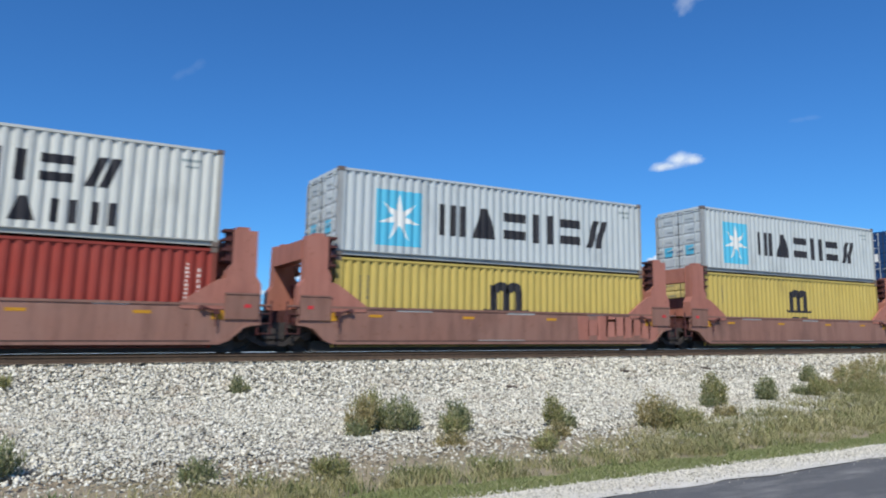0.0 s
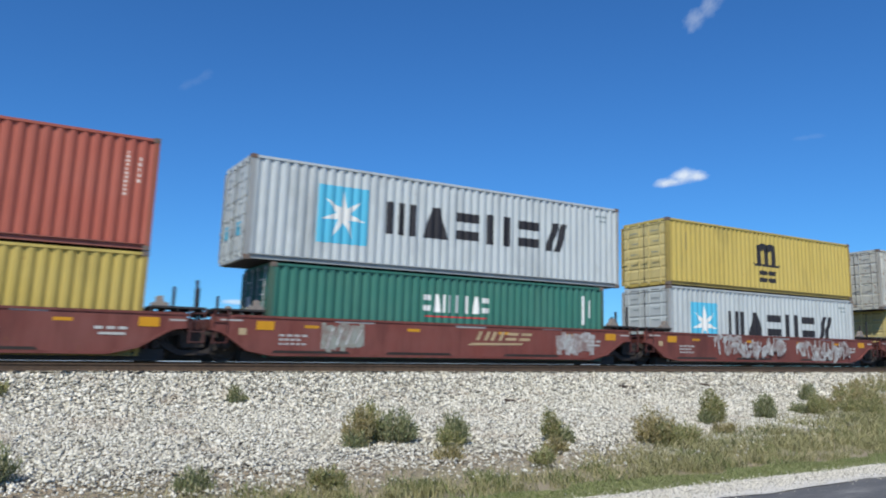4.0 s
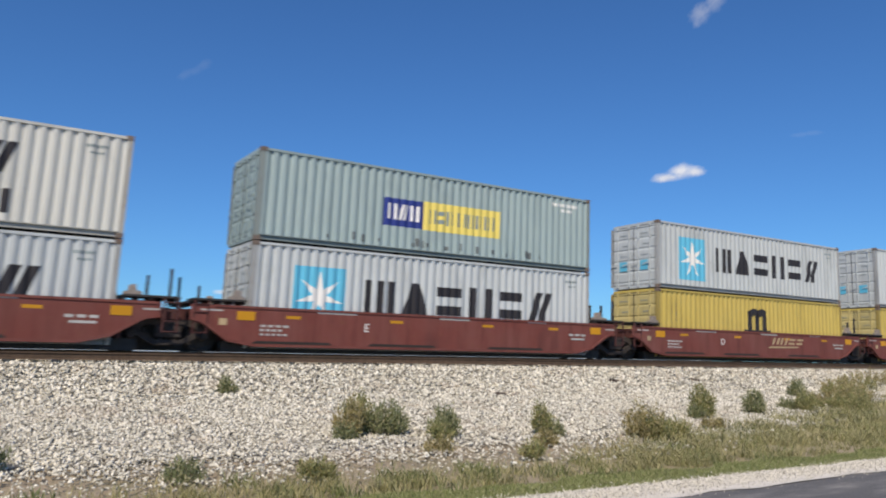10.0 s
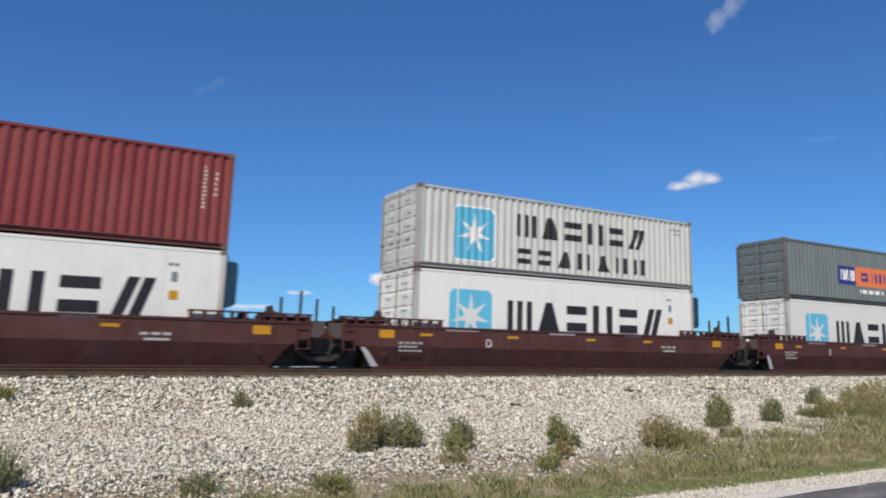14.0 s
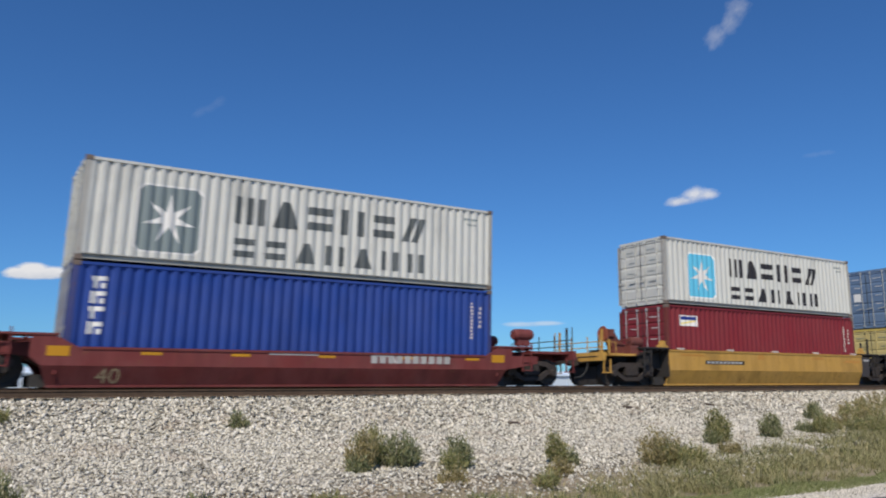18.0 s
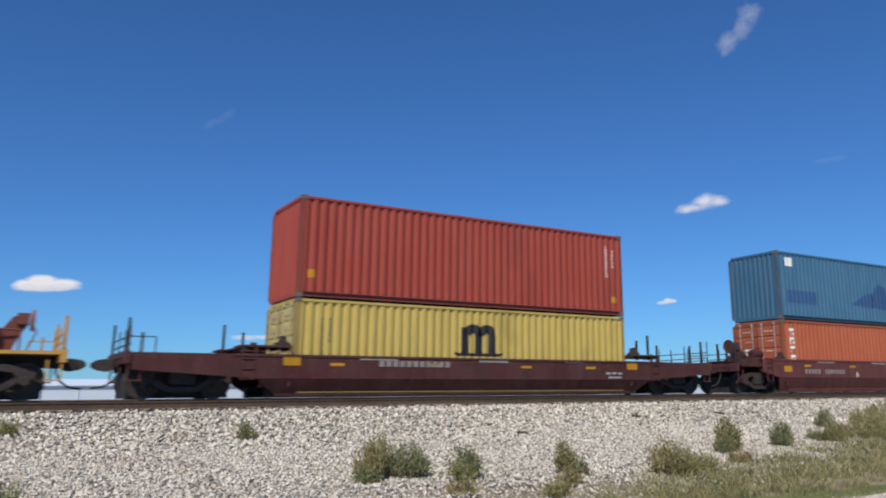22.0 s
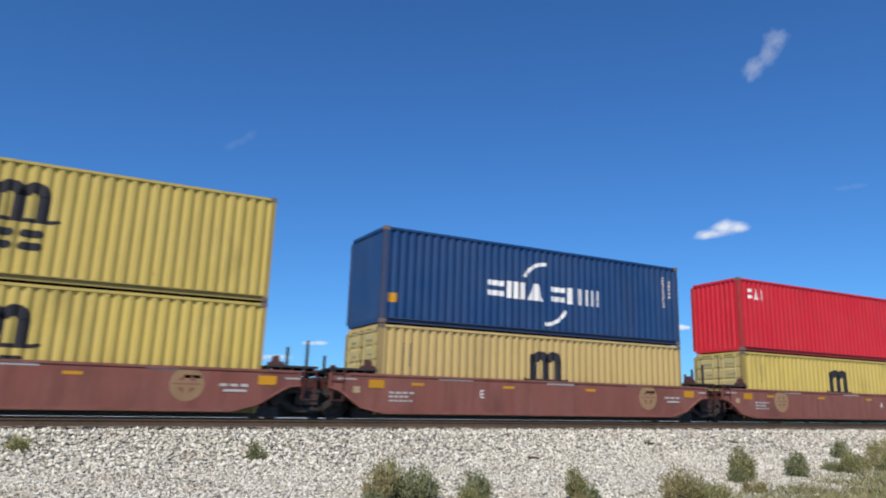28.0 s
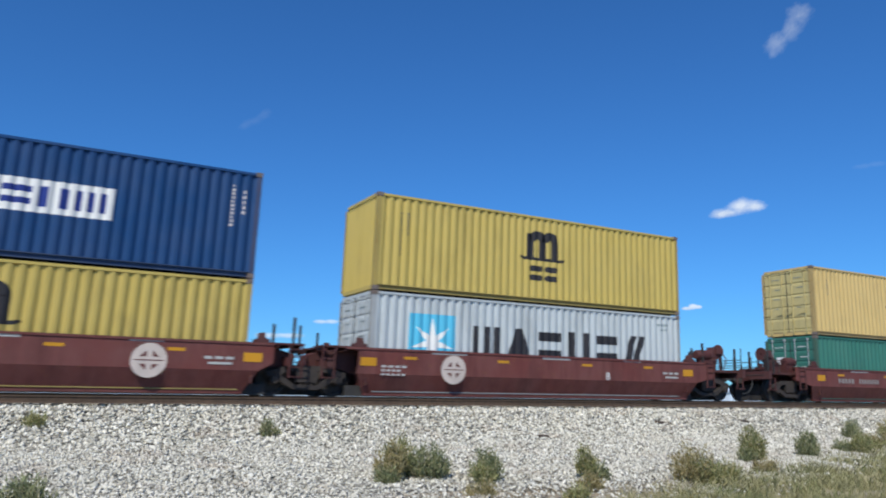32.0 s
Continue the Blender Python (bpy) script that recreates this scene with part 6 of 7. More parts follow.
# short green verge, then broken clumps of straw and weeds over bare dirt up to the foot of the bank
n = 210000
x, y = RNG.uniform(-3, 24, n), 7.3 + RNG.uniform(0, 1.3, n) + RNG.normal(0, 0.06, n)
k = (y < 8.45 + 0.2 * np.sin(x * 1.7) + 0.15 * np.sin(x * 4.1 + 1)) & (y > 7.30 + 0.10 * np.sin(x * 2.3) * np.sin(x * 0.9)) & (x < y * 2.1)
blades("verge_grass", x[k], y[k], height(y[k]) - 0.02, RNG.uniform(0.035, 0.08, k.sum()), RNG.uniform(0.2, 0.9, k.sum()), RNG.uniform(0.008, 0.016, k.sum()), MAT["grass_green"], "short green mown grass along the road")
x, y = clumped(56000, -3, 30, 8.4, 11.0, 620, 0.11)
k = (y < veg_edge(x) + RNG.normal(0, 0.25, len(x)) - np.where(x < 9, 0.35, 0.0)) & (y > 8.55) & (x < y * 2.1)
blades("dry_grass", x[k], y[k], height(y[k]) - 0.02, RNG.uniform(0.05, 0.20, k.sum()), RNG.uniform(0.4, 1.8, k.sum()), RNG.uniform(0.007, 0.014, k.sum()), MAT["grass_dry"], "straw-coloured dry grass at the foot of the bank")
x, y = clumped(80000, 10.5, 42, 9.3, 18.2, 620, 0.24)
k = (y < veg_edge(x) + RNG.normal(0, 0.3, len(x))) & (x < y * 2.1)
blades("bank_grass", x[k], y[k], height(y[k]) - 0.02, RNG.uniform(0.06, 0.26, k.sum()), RNG.uniform(0.4, 1.4, k.sum()), RNG.uniform(0.012, 0.022, k.sum()), MAT["grass_dry"], "rank yellow-green grass growing up the bank")
x, y = clumped(34000, -3, 36, 8.0, 15, 300, 0.14)
k = (y < veg_edge(x) + RNG.normal(0, 0.2, len(x))) & (y > 8.3) & (x < y * 2.1)
blades("green_tufts", x[k], y[k], height(y[k]) - 0.02, RNG.uniform(0.05, 0.20, k.sum()), RNG.uniform(0.3, 1.3, k.sum()), RNG.uniform(0.010, 0.020, k.sum()), MAT["tuft"], "green tufts among the dry grass")


def weed(x, y, wide, tall, skin, label, lean=0.0, count=900):
    """A weed bush: a fan of bent stems out of one root, with narrow leaves along each of them."""
    root = tagged(new("weed_bush"), label, "bush", "weeds on the bank")
    n = max(26, count // 30)
    a, r = RNG.uniform(0, math.tau, n), np.sqrt(RNG.random(n)) * wide * 0.5
    rise = (1.0 - 0.5 * (r / (wide * 0.5)) ** 3) * RNG.uniform(0.45, 1.08, n)
    tips = np.stack([np.cos(a) * r + lean * tall * rise, np.sin(a) * r * 0.8, tall * rise], -1)
    base = np.stack([np.cos(a) * r * 0.62, np.sin(a) * r * 0.55, 0 * a - 0.03], -1)
    w = np.stack([-np.sin(a), np.cos(a), 0 * a], -1) * 0.004
    v = np.stack([base - w, base + w, tips], 1)
    stems = quick_mesh("stem_mass", v.reshape(-1, 3), np.arange(3 * n).reshape(-1, 3), MAT["weed_dry"])
    m = int(count * 1.5)
    k, q = RNG.integers(0, n, m), RNG.uniform(0.1, 1.0, m) ** 0.6
    p = base[k] + (tips[k] - base[k]) * q[:, None] + RNG.normal(0, 1, (m, 3)) * 0.035
    p[:, 2] = np.abs(p[:, 2])
    d = (tips[k] - base[k]) / np.linalg.norm(tips[k] - base[k], axis=1)[:, None] * 0.8 + RNG.normal(0, 0.55, (m, 3))
    d /= np.linalg.norm(d, axis=1)[:, None]
    e = np.cross(d, RNG.normal(0, 1, (m, 3)))
    e /= np.linalg.norm(e, axis=1)[:, None]
    ln, wd = RNG.uniform(0.04, 0.11, m)[:, None], RNG.uniform(0.006, 0.015, m)[:, None]
    v = np.stack([p - e * wd, p + e * wd, p + d * ln], 1)
    leaves = quick_mesh("foliage", v.reshape(-1, 3), np.arange(3 * m).reshape(-1, 3), MAT[skin])
    for ob in (stems, leaves):
        ob.parent = root
        tagged(ob, "", "", "", "stuff")
    root.location = (x, y, float(height(np.array(y))) + 0.01)
    return root


WEED_LABEL = {"leaf": "grey-green weed bush growing out of the ballast", "weed_green": "dark green weed bush growing out of the ballast", "weed_dry": "dry tan weed bush on the gravel"}
# x, y, width, height, leaves, lean, number of leaves
BANK_WEEDS = ((5.40, 17.43, 0.42, 0.38, "weed_green", 0.0, 700), (0.69, 18.05, 0.47, 0.30, "leaf", 0.0, 500), (5.93, 12.3, 0.55, 0.72, "weed_dry", 0.1, 1300), (5.85, 12.15, 0.45, 0.30, "weed_green", 0.0, 700), (6.25, 12.6, 0.6, 0.74, "leaf", 0.0, 1500), (6.72, 12.4, 0.85, 0.58, "weed_green", 0.1, 2800), (7.66, 11.9, 0.62, 0.55, "weed_green", 0.0, 2000), (7.45, 11.6, 0.4, 0.42, "leaf", -0.2, 600),
              (9.83, 11.65, 0.42, 0.62, "leaf", -0.25, 1300), (9.95, 11.5, 0.3, 0.3, "weed_green", 0.0, 600), (9.1, 10.75, 0.45, 0.28, "weed_dry", 0.0, 600))
FOOT_WEEDS = ((11.75, 10.9, 0.95, 0.70, "weed_dry", 0.0, 2200), (11.85, 10.75, 0.8, 0.45, "leaf", 0.0, 1800), (12.5, 10.85, 0.7, 0.38, "leaf", 0.2, 1300), (15.75, 12.7, 0.66, 0.82, "leaf", -0.1, 2400), (15.4, 12.6, 0.4, 0.35, "weed_green", 0.0, 700), (14.45, 11.4, 0.55, 0.28, "weed_dry", 0.0, 700), (18.14, 13.0, 0.62, 0.64, "weed_green", 0.0, 1900), (20.3, 13.5, 0.6, 0.32, "weed_green", 0.0, 900), (20.6, 13.1, 0.6, 0.62, "leaf", 0.0, 1400),
              (24.18, 15.63, 0.72, 0.62, "weed_green", 0.0, 1500), (0.35, 11.1, 0.75, 0.5, "weed_green", 0.0, 1800))
FAR_WEEDS = ((8.1, 9.95, 0.4, 0.25, "leaf", 0.0, 600), (6.9, 10.8, 0.5, 0.22, "weed_dry", 0.0, 500), (4.2, 9.6, 0.55, 0.26, "leaf", 0.0, 700), (2.6, 10.0, 0.5, 0.26, "weed_green", 0.0, 600), (26.5, 15.4, 1.7, 0.55, "leaf", 0.0, 2200), (28.5, 16.5, 1.8, 0.6, "weed_dry", 0.0, 1800), (30.5, 17.2, 1.8, 0.55, "leaf", 0.0, 1500), (23.2, 14.2, 1.3, 0.42, "weed_dry", 0.0, 1300), (21.8, 13.7, 1.0, 0.35, "leaf", 0.0, 1000), (32.5, 17.7, 2.0, 0.6, "weed_dry", 0.0, 1300), (22.5, 12.9, 1.5, 0.6, "leaf", 0.0, 2200), (25.0, 14.2, 1.5, 0.6, "weed_dry", 0.0, 1700))
for x, y, w, h, skin, slant, c in BANK_WEEDS + FOOT_WEEDS + FAR_WEEDS:
    weed(x, y, w * 1.05, h * 1.06, skin, WEED_LABEL[skin], slant, int(c * 0.85))
for x, y, l in ((17.98, 17.95, 0.5), (21.9, 18.0, 0.62), (30.7, 17.3, 0.7), (12.7, 16.9, 0.55)):
    z = profile(y)
    st = new("scrap_plate", Shape().block(-l / 3.2, l / 3.2, -0.07, 0.07, 0.03, 0.10, 0.02).mesh("scrap_plate"))
    st.data.materials.append(MAT["tie"])
    st.matrix_basis = pose(x, y, z, 18, 4, 8 * math.sin(x))
    tagged(st, "dark scrap of tie wood lying on the ballast", "debris", "scraps on the ballast")

# ---- far side ----
shed = tagged(new("warehouse"), "long low white metal warehouse far behind the track", "building")
MAT["shed"] = paint("shed_white", (0.60, 0.70, 0.80), 0.1, 0.03, 0.5)
part("wall", Shape().box(-70, 190, 150, 175, -1.6, 2.7), MAT["shed"], shed)
part("roof", Shape().prism_x([(149.5, 2.7), (175.5, 2.7), (175.5, 2.9), (162.5, 4.2), (149.5, 2.9)], -71, 191), MAT["shed"], shed)
for k in range(44):
    part("wall_rib", cached("wrib", "wall_rib", lambda: Shape().box(-0.12, 0.12, 149.85, 150.0, -1.6, 2.7)), MAT["shed"], shed, "", pose(-68 + 6 * k, 0, 0))


def far_tree(x, y, h, wide, seed):
    rnd = np.random.default_rng(seed)
    root = tagged(new("tree"), "dark green tree on the far horizon", "tree", "trees on the horizon")
    tr = Shape()
    for k in range(5):
        a = k * math.tau / 5
        tr.rod((0, 0, 0), (0.12 * wide * math.cos(a), 0.12 * wide * math.sin(a), h * 0.6), 0.16, 6)
    part("trunk", tr, MAT["tie"], root)
    m = 2600
    c = rnd.normal(0, 1, (14, 3)) * np.array([0.26 * wide, 0.26 * wide, 0.16 * h]) + np.array([0, 0, 0.62 * h])
    p = c[rnd.integers(0, 14, m)] + rnd.normal(0, 1, (m, 3)) * np.array([0.10 * wide, 0.10 * wide, 0.08 * h])
    d, e = rnd.normal(0, 0.28, (m, 3)), rnd.normal(0, 0.28, (m, 3))
    ob = quick_mesh("crown", np.stack([p, p + d, p + e], 1).reshape(-1, 3), np.arange(3 * m).reshape(-1, 3), MAT["leaf"])
    ob.parent = root
    root.location = (x, y, -1.6)


for k, (az, dist, h, wd) in enumerate(((55.3, 205, 8.5, 9), (57.0, 200, 9.5, 9), (58.6, 215, 8, 10), (60.4, 205, 9.0, 9), (62.0, 210, 8, 9), (44.5, 260, 8, 8), (53.6, 260, 7, 8), (63.5, 190, 9, 9))):
    far_tree(dist * math.sin(radians(az)), dist * math.cos(radians(az)), h, wd, k)


# ---- clouds: thin far backdrop, drifting slowly ----
def cloud_material(name, density, seed, blobs, ragged, soft_):
    """White glowing vapour over a few soft lumps, its outline frayed by noise; the underside's shade is painted a
    little greyer.
    """
    m, nt, bs = nodes_of(name)
    nt.nodes.remove(bs)

    def math_(op, a, b):
        n = nt.nodes.new("ShaderNodeMath")
        n.operation = op
        for sock, val in ((0, a), (1, b)):
            if isinstance(val, (int, float)):
                n.inputs[sock].default_value = val
            else:
                nt.links.new(val, n.inputs[sock])
        return n
    tc = nt.nodes.new("ShaderNodeTexCoord")
    total = None
    for cx, cy, rx, ry in blobs:
        mp, ln = nt.nodes.new("ShaderNodeMapping"), nt.nodes.new("ShaderNodeVectorMath")
        ln.operation = "LENGTH"
        mp.inputs["Location"].default_value, mp.inputs["Scale"].default_value = (-cx / rx, -cy / ry, 0), (1 / rx, 1 / ry, 1)
        nt.links.new(tc.outputs["Object"], mp.inputs[0])
        nt.links.new(mp.outputs[0], ln.inputs[0])
        one = math_("SUBTRACT", 1.0, ln.outputs["Value"])
        if total is None:
            total = one
        else:
            total = math_("SMOOTH_MAX", total.outputs[0], one.outputs[0])
            total.inputs[2].default_value = 0.25
    nz = nt.nodes.new("ShaderNodeTexNoise")
    nz.noise_dimensions = "4D"
    nz.inputs["W"].default_value, nz.inputs["Scale"].default_value, nz.inputs["Detail"].default_value, nz.inputs["Roughness"].default_value = seed, 3.2, 7, 0.58
    nt.links.new(tc.outputs["Object"], nz.inputs["Vector"])
    fray = math_("MULTIPLY", math_("SUBTRACT", nz.outputs[0], 0.5).outputs[0], ragged)
    whole = math_("ADD", total.outputs[0], fray.outputs[0])
    al = ramp(nt, whole.outputs[0], [(0.02, (0, 0, 0)), (0.02 + 0.45 * soft_, (density * 0.5,) * 3), (0.04 + soft_, (density,) * 3)])
    xyz = nt.nodes.new("ShaderNodeSeparateXYZ")
    nt.links.new(tc.outputs["Object"], xyz.inputs[0])
    shade = ramp(nt, math_("ADD", math_("MULTIPLY", xyz.outputs[1], 0.8).outputs[0], math_("ADD", fray.outputs[0], 0.5).outputs[0]).outputs[0], [(0.2, (0.70, 0.76, 0.86)), (0.6, (0.93, 0.96, 1.0))])
    em, tr, mx = nt.nodes.new("ShaderNodeEmission"), nt.nodes.new("ShaderNodeBsdfTransparent"), nt.nodes.new("ShaderNodeMixShader")
    em.inputs[1].default_value = 0.98
    for a, b in ((shade, em.inputs[0]), (al, mx.inputs[0]), (tr.outputs[0], mx.inputs[1]), (em.outputs[0], mx.inputs[2]), (mx.outputs[0], nt.nodes["Material Output"].inputs[0])):
        nt.links.new(a, b)
    return m


HEAP = ((-0.42, 0.0, 0.45, 0.42), (-0.12, 0.22, 0.45, 0.5), (0.38, 0.02, 0.5, 0.42), (0.05, -0.18, 0.85, 0.30))
PUFF = ((0.12, 0.08, 0.46, 0.5), (0.46, 0.0, 0.42, 0.36), (-0.35, -0.18, 0.5, 0.32))
WISP = ((0.52, 0.0, 0.46, 0.6), (0.05, -0.12, 0.5, 0.5), (-0.5, 0.06, 0.5, 0.55))
BAR = ((-0.3, 0.0, 0.6, 0.4), (0.3, 0.06, 0.6, 0.4))
CLOUDS = []


def cloud(az, el, wide, tall, roll, density, drift, blobs, ragged=0.5, soft_=0.35):
    far = 3000.0
    n = len(CLOUDS)
    a, b = wide / 2 / 57.3 * far * 1.1, tall / 2 / 57.3 * far * 1.1
    me = bpy.data.meshes.new("cloud")
    me.from_pydata([(-1.3, -1.3, 0), (1.3, -1.3, 0), (1.3, 1.3, 0), (-1.3, 1.3, 0)], [], [(0, 1, 2, 3)])
    me.materials.append(cloud_material("cloud", density, 3.1 * n + 0.7, blobs, ragged, soft_))
    ob = tagged(new("cloud", me), "small thin white cloud in a clear blue sky", "cloud", "clouds", "structure")
    ob.scale = (a, b, 1)
    ob.visible_shadow = False

    def at(t):
        p = Vector((math.sin(radians(az + drift * t)) * math.cos(radians(el)), math.cos(radians(az + drift * t)) * math.cos(radians(el)), math.sin(radians(el)))) * far
        return look(p, p * 2, roll)
    CLOUDS.append((ob, at))


cloud(49.3, 13.4, 4.3, 2.4, 3, 0.8, 0.055, PUFF, 1.0, 0.8)
cloud(51.4, 24.9, 3.8, 2.5, 50, 0.26, 0.122, WISP, 1.2, 0.9)
cloud(13.0, 19.9, 2.6, 1.1, 35, 0.035, 0.06, WISP, 1.0, 0.6)
cloud(58.0, 15.4, 2.2, 0.9, 0, 0.04, 0.05, BAR, 1.0, 0.6)
cloud(28.2, 6.55, 4.8, 2.5, -3, 0.97, 0.0, HEAP, 0.5, 0.4)
cloud(3.6, 7.65, 4.6, 1.9, 4, 0.97, 0.003, HEAP, 0.5, 0.4)
cloud(20.9, 5.5, 2.2, 0.8, 0, 0.6, 0.0, BAR, 0.5, 0.6)
cloud(47.6, 6.6, 1.6, 0.8, 0, 0.8, 0.0, PUFF, 0.5, 0.4)
cloud(17.5, 4.4, 4.0, 1.0, 0, 0.6, 0.0, BAR, 0.7, 0.6)
cloud(38.5, 4.6, 5.0, 1.0, 0, 0.45, 0.0, BAR, 0.7, 0.6)


# ---- the train ----
GREYBOX, YELBOX = "grey corrugated container with a blue star emblem and dark bars", "yellow corrugated steel container with a dark emblem"
LIVERY = {      # key: (paint, style, label, end towards -x)
    "star": ("grey", "star", GREYBOX, "doors"), "star_wall": ("grey", "star", GREYBOX, "wall"),
    "startwo": ("pale_grey", "startwo", "pale grey container with a star emblem and two rows of bars", "doors"), "startwo_worn": ("worn_grey", "startwo", "rust-streaked grey container with a star emblem and bars", "doors"),
    "startwo_grey": ("pale_grey", "startwo_grey", "pale grey container with a faded grey star emblem and bars", "doors"),
    "star_line": ("grey", "star_line", "grey container with a small emblem and a thin bar row", "doors"),
    "arch": ("yellow", "arch", YELBOX, "doors"), "arch_wall": ("yellow", "arch", YELBOX, "wall"), "arch_tan": ("tan_yellow", "arch", "tan-yellow corrugated steel container with a dark emblem", "doors"),
    "arch_bright": ("bright_yellow", "arch", "bright yellow corrugated steel container with a dark emblem", "doors"), "arch_gold": ("gold", "arch_small", "golden-yellow corrugated steel container with a dark emblem", "wall"), "arch_ochre": ("ochre", "arch_small", "dull ochre corrugated container with a dark emblem", "wall"),
    "duo_y": ("duo_grey", "duo_yellow_scraped", "grey-green corrugated container with a navy and yellow name field", "doors"), "duo_y_wall": ("duo_mid", "duo_yellow", "grey-green container with a navy and yellow name field", "wall"),
    "duo_o": ("duo_grey", "duo_orange", "grey-green corrugated container with a navy and orange name field", "doors"), "duo_o_www": ("duo_blue", "duo_orange_www", "grey-green container with a navy and orange field over white bars", "wall"),
    "duo_dark": ("dark_grey", "duo_orange_www", "dark grey corrugated container with a navy and orange name field", "doors"), "duo_flag": ("dusk_blue", "duo_flag", "dusky blue corrugated container with a flag emblem and white bars", "wall"),
    "sweep": ("navy", "sweep_plain", "navy blue corrugated container with white bars and swooshes", "wall"), "sweep_box": ("navy", "sweep_box", "navy blue corrugated container with a white name field", "wall"),
    "globe": ("navy", "globe", "navy blue corrugated container with a white globe emblem", "doors"),
    "red": ("red", "plain_red", "plain red corrugated steel container", "doors"), "crimson": ("crimson", "upright", "crimson corrugated container with white upright marks", "doors"), "red_wall": ("warm_red", "two_labels", "plain red corrugated steel container", "wall"),
    "upright_brick": ("brick", "upright", "brick red corrugated container with white upright marks", "doors"), "brick_print": ("brick", "print", "brick red corrugated container with small white print", "doors"), "upright_orange": ("rust_orange", "upright", "rusty orange corrugated container with white upright marks", "doors"),
    "upright_rosy": ("rosy_red", "upright_scuffed", "scuffed rose-red corrugated container with white upright marks", "doors"), "upright_maroon": ("maroon", "upright", "maroon corrugated container with white upright marks", "doors"), "upright_red": ("warm_red", "upright", "red corrugated container with white upright marks", "doors"), "upright_faded": ("faded_red", "upright", "faded red corrugated container with white upright marks", "wall"), "red_faded": ("faded_red", "none", "plain faded red corrugated steel container", "doors"), "upright_red_wall": ("warm_red", "upright", "brick red corrugated container with white upright marks", "wall"),
    "sevenbars": ("green", "sevenbars", "green corrugated container with white name bars", "doors"), "sevenbars_wall": ("green", "sevenbars", "green corrugated container with white name bars", "wall"), "green": ("green", "none", "plain green corrugated steel container", "doors"),
    "goldmark": ("crimson", "goldmark", "crimson corrugated container with a yellow emblem", "wall"), "corner_blocks": ("bright_red", "corner_blocks", "bright red corrugated container with white blocks", "wall"), "flagbars": ("orange_red", "flagbars", "orange-red corrugated container with white name bars", "doors"),
    "label_red": ("faded_red", "white_label", "red corrugated container with a white upright label", "wall"), "patched": ("white", "patched", "white corrugated container with grey painted-out patches", "doors"),
    "royal": ("royal", "upright", "bright blue corrugated container with white upright marks", "doors"), "small_label": ("deep_red", "small_label", "dark red corrugated container with a small white label", "doors"),
    "slate": ("slate_blue", "dark_patches", "faded slate-blue corrugated container with dark patches", "doors"), "script": ("royal", "script", "bright blue container with a round emblem and white strokes", "doors"),
    "teal": ("teal_blue", "painted_out", "dull blue corrugated container with painted-out patches", "wall"), "bluetab": ("orange_red", "blue_label", "orange-red corrugated container with a white and blue label", "wall"),
    "reefer": ("white", "reefer", "white smooth-sided refrigerated container with a star emblem", "doors"), "reefer_grey": ("mid_grey", "startwo_grey", "grey corrugated container with a faded emblem", "doors"), "tan": ("tan_yellow", "arch", "tan corrugated container with double doors", "doors"),
}
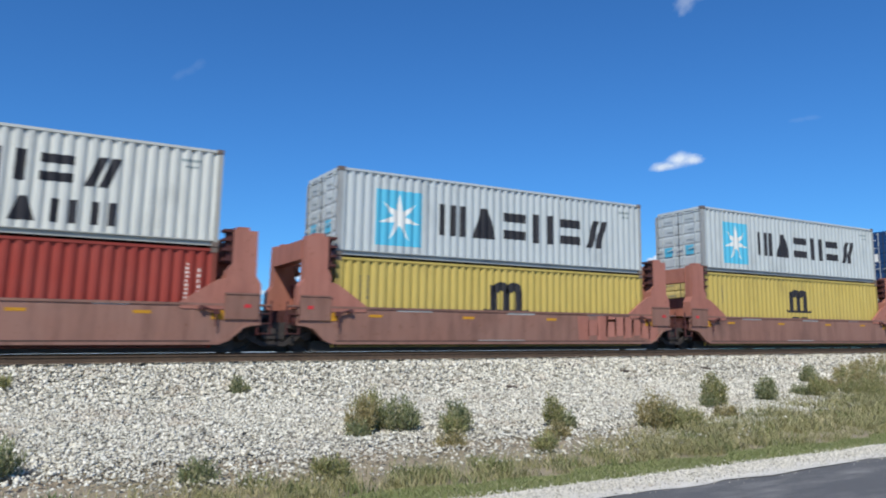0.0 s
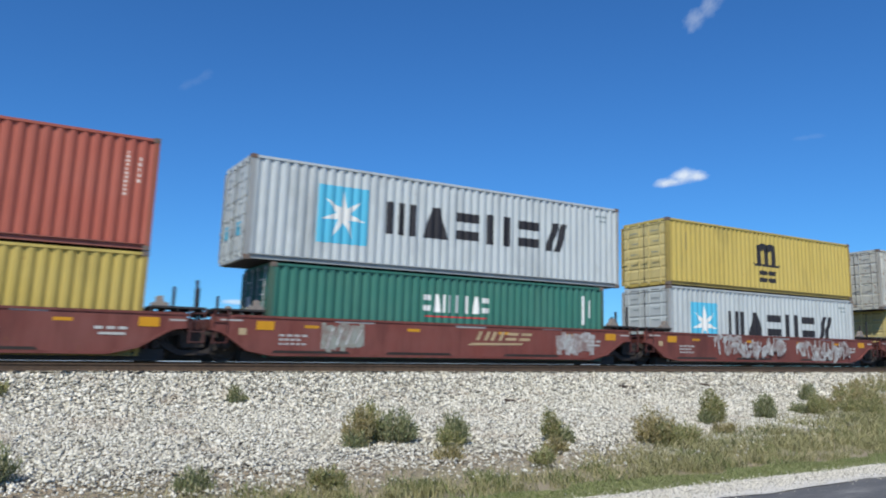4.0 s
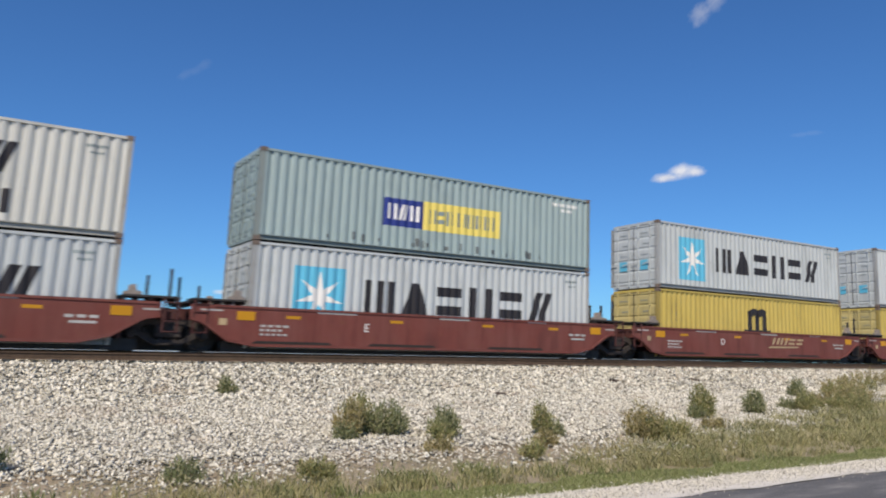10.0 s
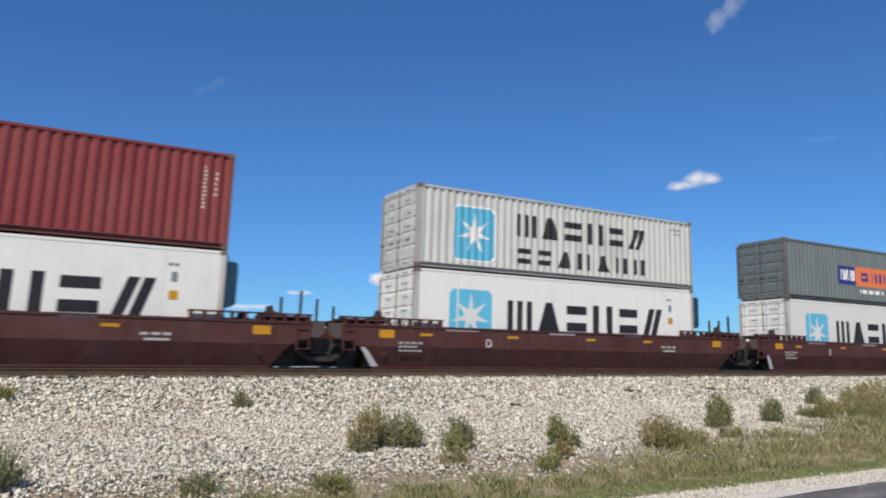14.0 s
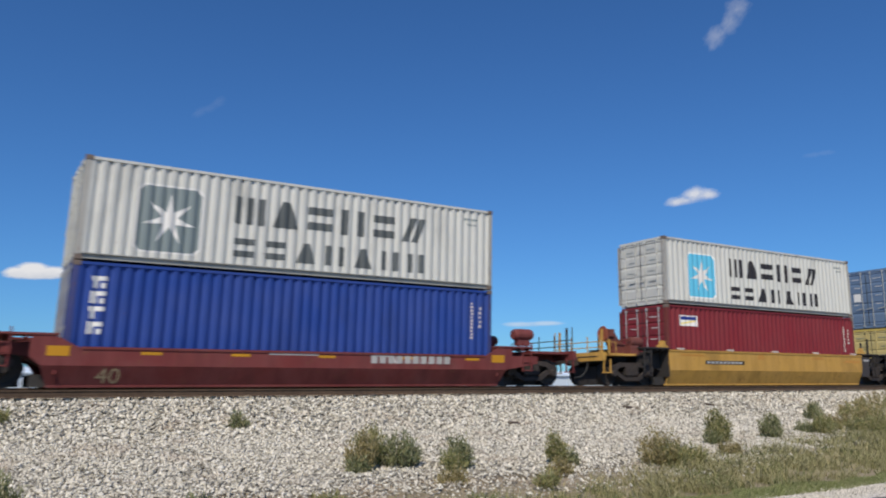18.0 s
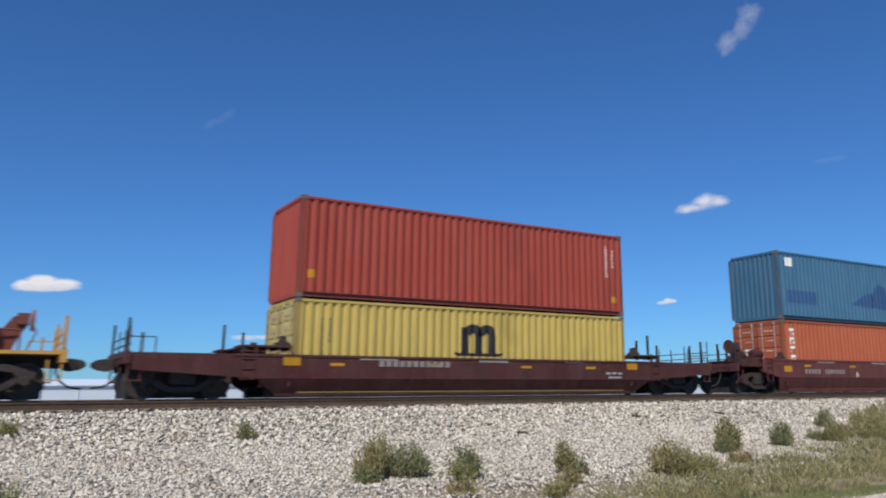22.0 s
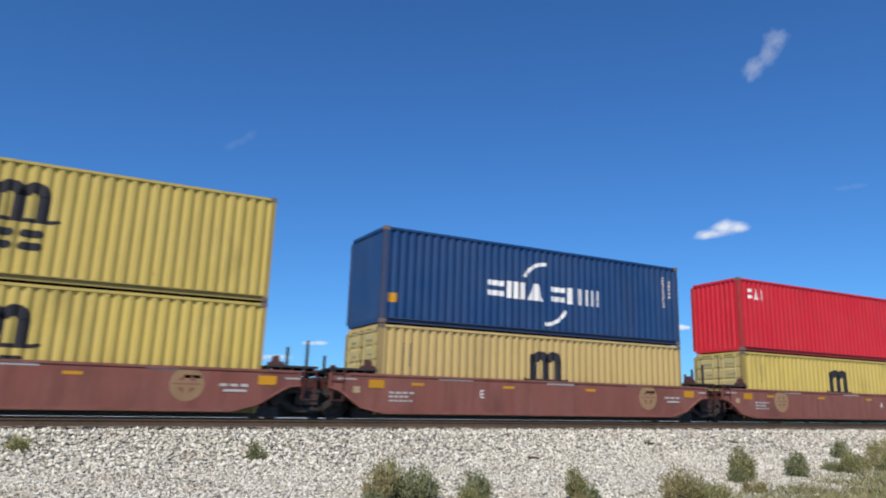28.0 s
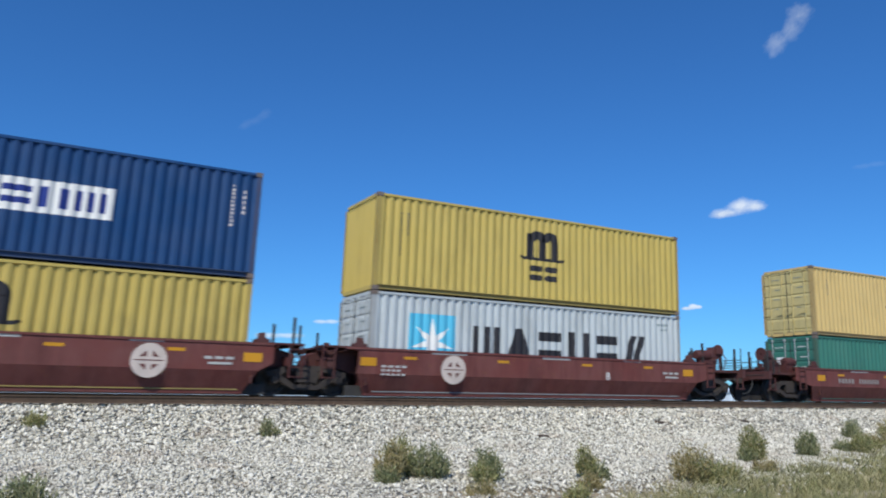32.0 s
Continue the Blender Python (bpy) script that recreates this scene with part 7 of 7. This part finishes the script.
# (place, car kind, left end, right end, upper load, lower load, letter); ^: a high container
UNITS = [
    (-6.71, "salmon", "art", "art", "startwo", "red", ""), (8.84, "salmon", "art", "art", "star", "arch", ""), (24.47, "salmon", "art", "art", "star", "arch^", ""),
    (39.80, "salmon", "art", "art", "globe^", "star^", ""), (55.12, "salmon", "art", "coupler", "duo_flag", "star^", ""),
    (74.87, "brown", "coupler", "art", "star45^", "sevenbars", ""), (90.59, "brown", "art", "art", "upright_brick^", "arch", ""), (105.94, "brown", "art", "art", "star45^", "sevenbars", ""),
    (121.47, "brown", "art", "art", "arch", "star^", ""), (136.89, "brown", "art", "coupler", "startwo_worn45^", "arch", ""),
    (156.70, "brown", "coupler", "art", "duo_o", "flagbars", ""), (172.26, "brown", "art", "art", "star^", "goldmark", "E"), (187.75, "brown", "art", "art", "arch^", "arch", "D"),
    (203.28, "brown", "art", "art", "upright_rosy^", "upright_orange", "C"), (218.97, "brown", "art", "coupler", "duo_y", "brick_print", "B"),
    (238.65, "brown", "coupler", "art", "startwo", "star", "A"), (254.14, "brown", "art", "art", "duo_y", "star^", "E"), (269.83, "brown", "art", "art", "star", "arch", "D"),
    (285.25, "brown", "art", "art", "star^", "arch", "C"), (300.83, "brown", "art", "coupler", "duo_o^", "upright_brick", "B"),
    (321.97, "dark", "coupler", "art", "duo_dark", "reefer^", "B"), (339.88, "dark", "art", "art", "upright_maroon", "reefer^", "C"), (357.79, "dark", "art", "art", "startwo", "reefer^", "D"),
    (375.84, "dark", "art", "art", "duo_dark", "reefer^", "E"), (393.78, "dark", "art", "coupler", "reefer_grey", "patched^", "A"),
    (414.94, "maroon", "coupler", "art", "star_wall^", "label_red^", ""), (431.24, "maroon", "art", "art", "startwo_worn", "patched^", "C"), (447.52, "maroon", "art", "coupler", "startwo_grey", "royal^", "A"),
    (467.72, "rail_yellow", "coupler", "art", "startwo", "small_label^", ""), (483.47, "rail_yellow", "art", "art", "slate^", "arch", ""), (499.21, "rail_yellow", "art", "art", "red^", "star^", ""),
    (515.07, "rail_yellow", "art", "art", "duo_y_wall", "arch^", ""), (530.83, "rail_yellow", "art", "coupler", "arch_gold^", "script", ""),
    (551.94, "single", "coupler", "coupler", "red_wall^", "arch", ""),
    (573.08, "wine", "coupler", "art", "teal^", "upright_orange^", "A"), (588.84, "wine", "art", "art", "arch_bright", "star", "E"), (604.44, "wine", "art", "art", "duo_o_www^", "arch", "D"),
    (620.24, "wine", "art", "art", "sevenbars_wall^", "upright_red^", "C"), (635.87, "wine", "art", "coupler", "upright_brick^", "crimson^", "B"),
    (655.89, "rose", "coupler", "art", "arch^", "arch^", "B"), (671.47, "rose", "art", "art", "upright_faded", "red_faded^", "C"), (687.07, "rose", "art", "art", "arch_wall^", "arch^", "D"),
    (702.63, "rose", "art", "art", "sweep^", "arch_tan", "E"), (718.25, "rose", "art", "coupler", "corner_blocks^", "arch", "A"),
    (738.20, "wine", "coupler", "art", "upright_red_wall^", "arch", "A"), (753.89, "wine", "art", "art", "star_line", "star^", "E"), (769.57, "wine", "art", "art", "arch_ochre^", "bluetab", "D"),
    (785.34, "wine", "art", "art", "sweep_box^", "arch_wall^", "C"), (801.01, "wine", "art", "coupler", "arch_wall^", "star^", "B"),
    (820.97, "wine", "coupler", "coupler", "tan^", "green", "A"),
]
CAR_LABEL = {"salmon": "faded salmon-pink well car with tall end stands", "brown": "weathered brown well car with sloped ends", "rose": "dusty rose-brown well car with sloped ends", "wine": "dark red-brown well car with a round white emblem",
             "dark": "dark grimy maroon well car", "maroon": "maroon well car with low sides", "rail_yellow": "yellow well car with black ends", "single": "dark maroon well car with couplers at both ends"}
BASE_Z = 0.105
units_of_car = 0
for i, (u, kind, left, right, up, lo, letter) in enumerate(UNITS):
    units_of_car = 0 if left == "coupler" else units_of_car + 1
    nxt = UNITS[i + 1][0] if i + 1 < len(UNITS) else u + 15.5
    w = 12.4 if kind != "dark" else 14.2
    half = (nxt - u - w) / 2 if right == "art" else 1.55
    shift = 0.1 if kind != "dark" else 1.0
    well_car(u - shift, kind, left, right, w, max(half, 1.4) + 0.0, car_marks(kind, units_of_car, i), letter, CAR_LABEL[kind], i)
    hl, hu = H9 if lo.endswith("^") else H8, H9 if up.endswith("^") else H8
    lo, up = lo.rstrip("^"), up.rstrip("^")
    c, st, lab, end = LIVERY[lo]
    container(u, BASE_Z, c, st, hl, lab, end)
    long_ = up.endswith("45")
    c, st, lab, end = LIVERY[up[:-2] if long_ else up]
    container(u, BASE_Z + hl + 0.03, c, st, hu, lab, end, 13.716 if long_ else 12.192, -0.76 if long_ else 0.0)

# ---- how the train runs ----
def motions():
    for thing, at in CLOUDS:
        walk(thing, [(t, at(t)) for t in (0.0, 16.0, 32.0)])
    for thing, (x, y, z) in TRAIN:
        walk(thing, [(t, pose(x - SPEED * t, y, z)) for t in (0.0, 16.0, 32.0)])


motions()
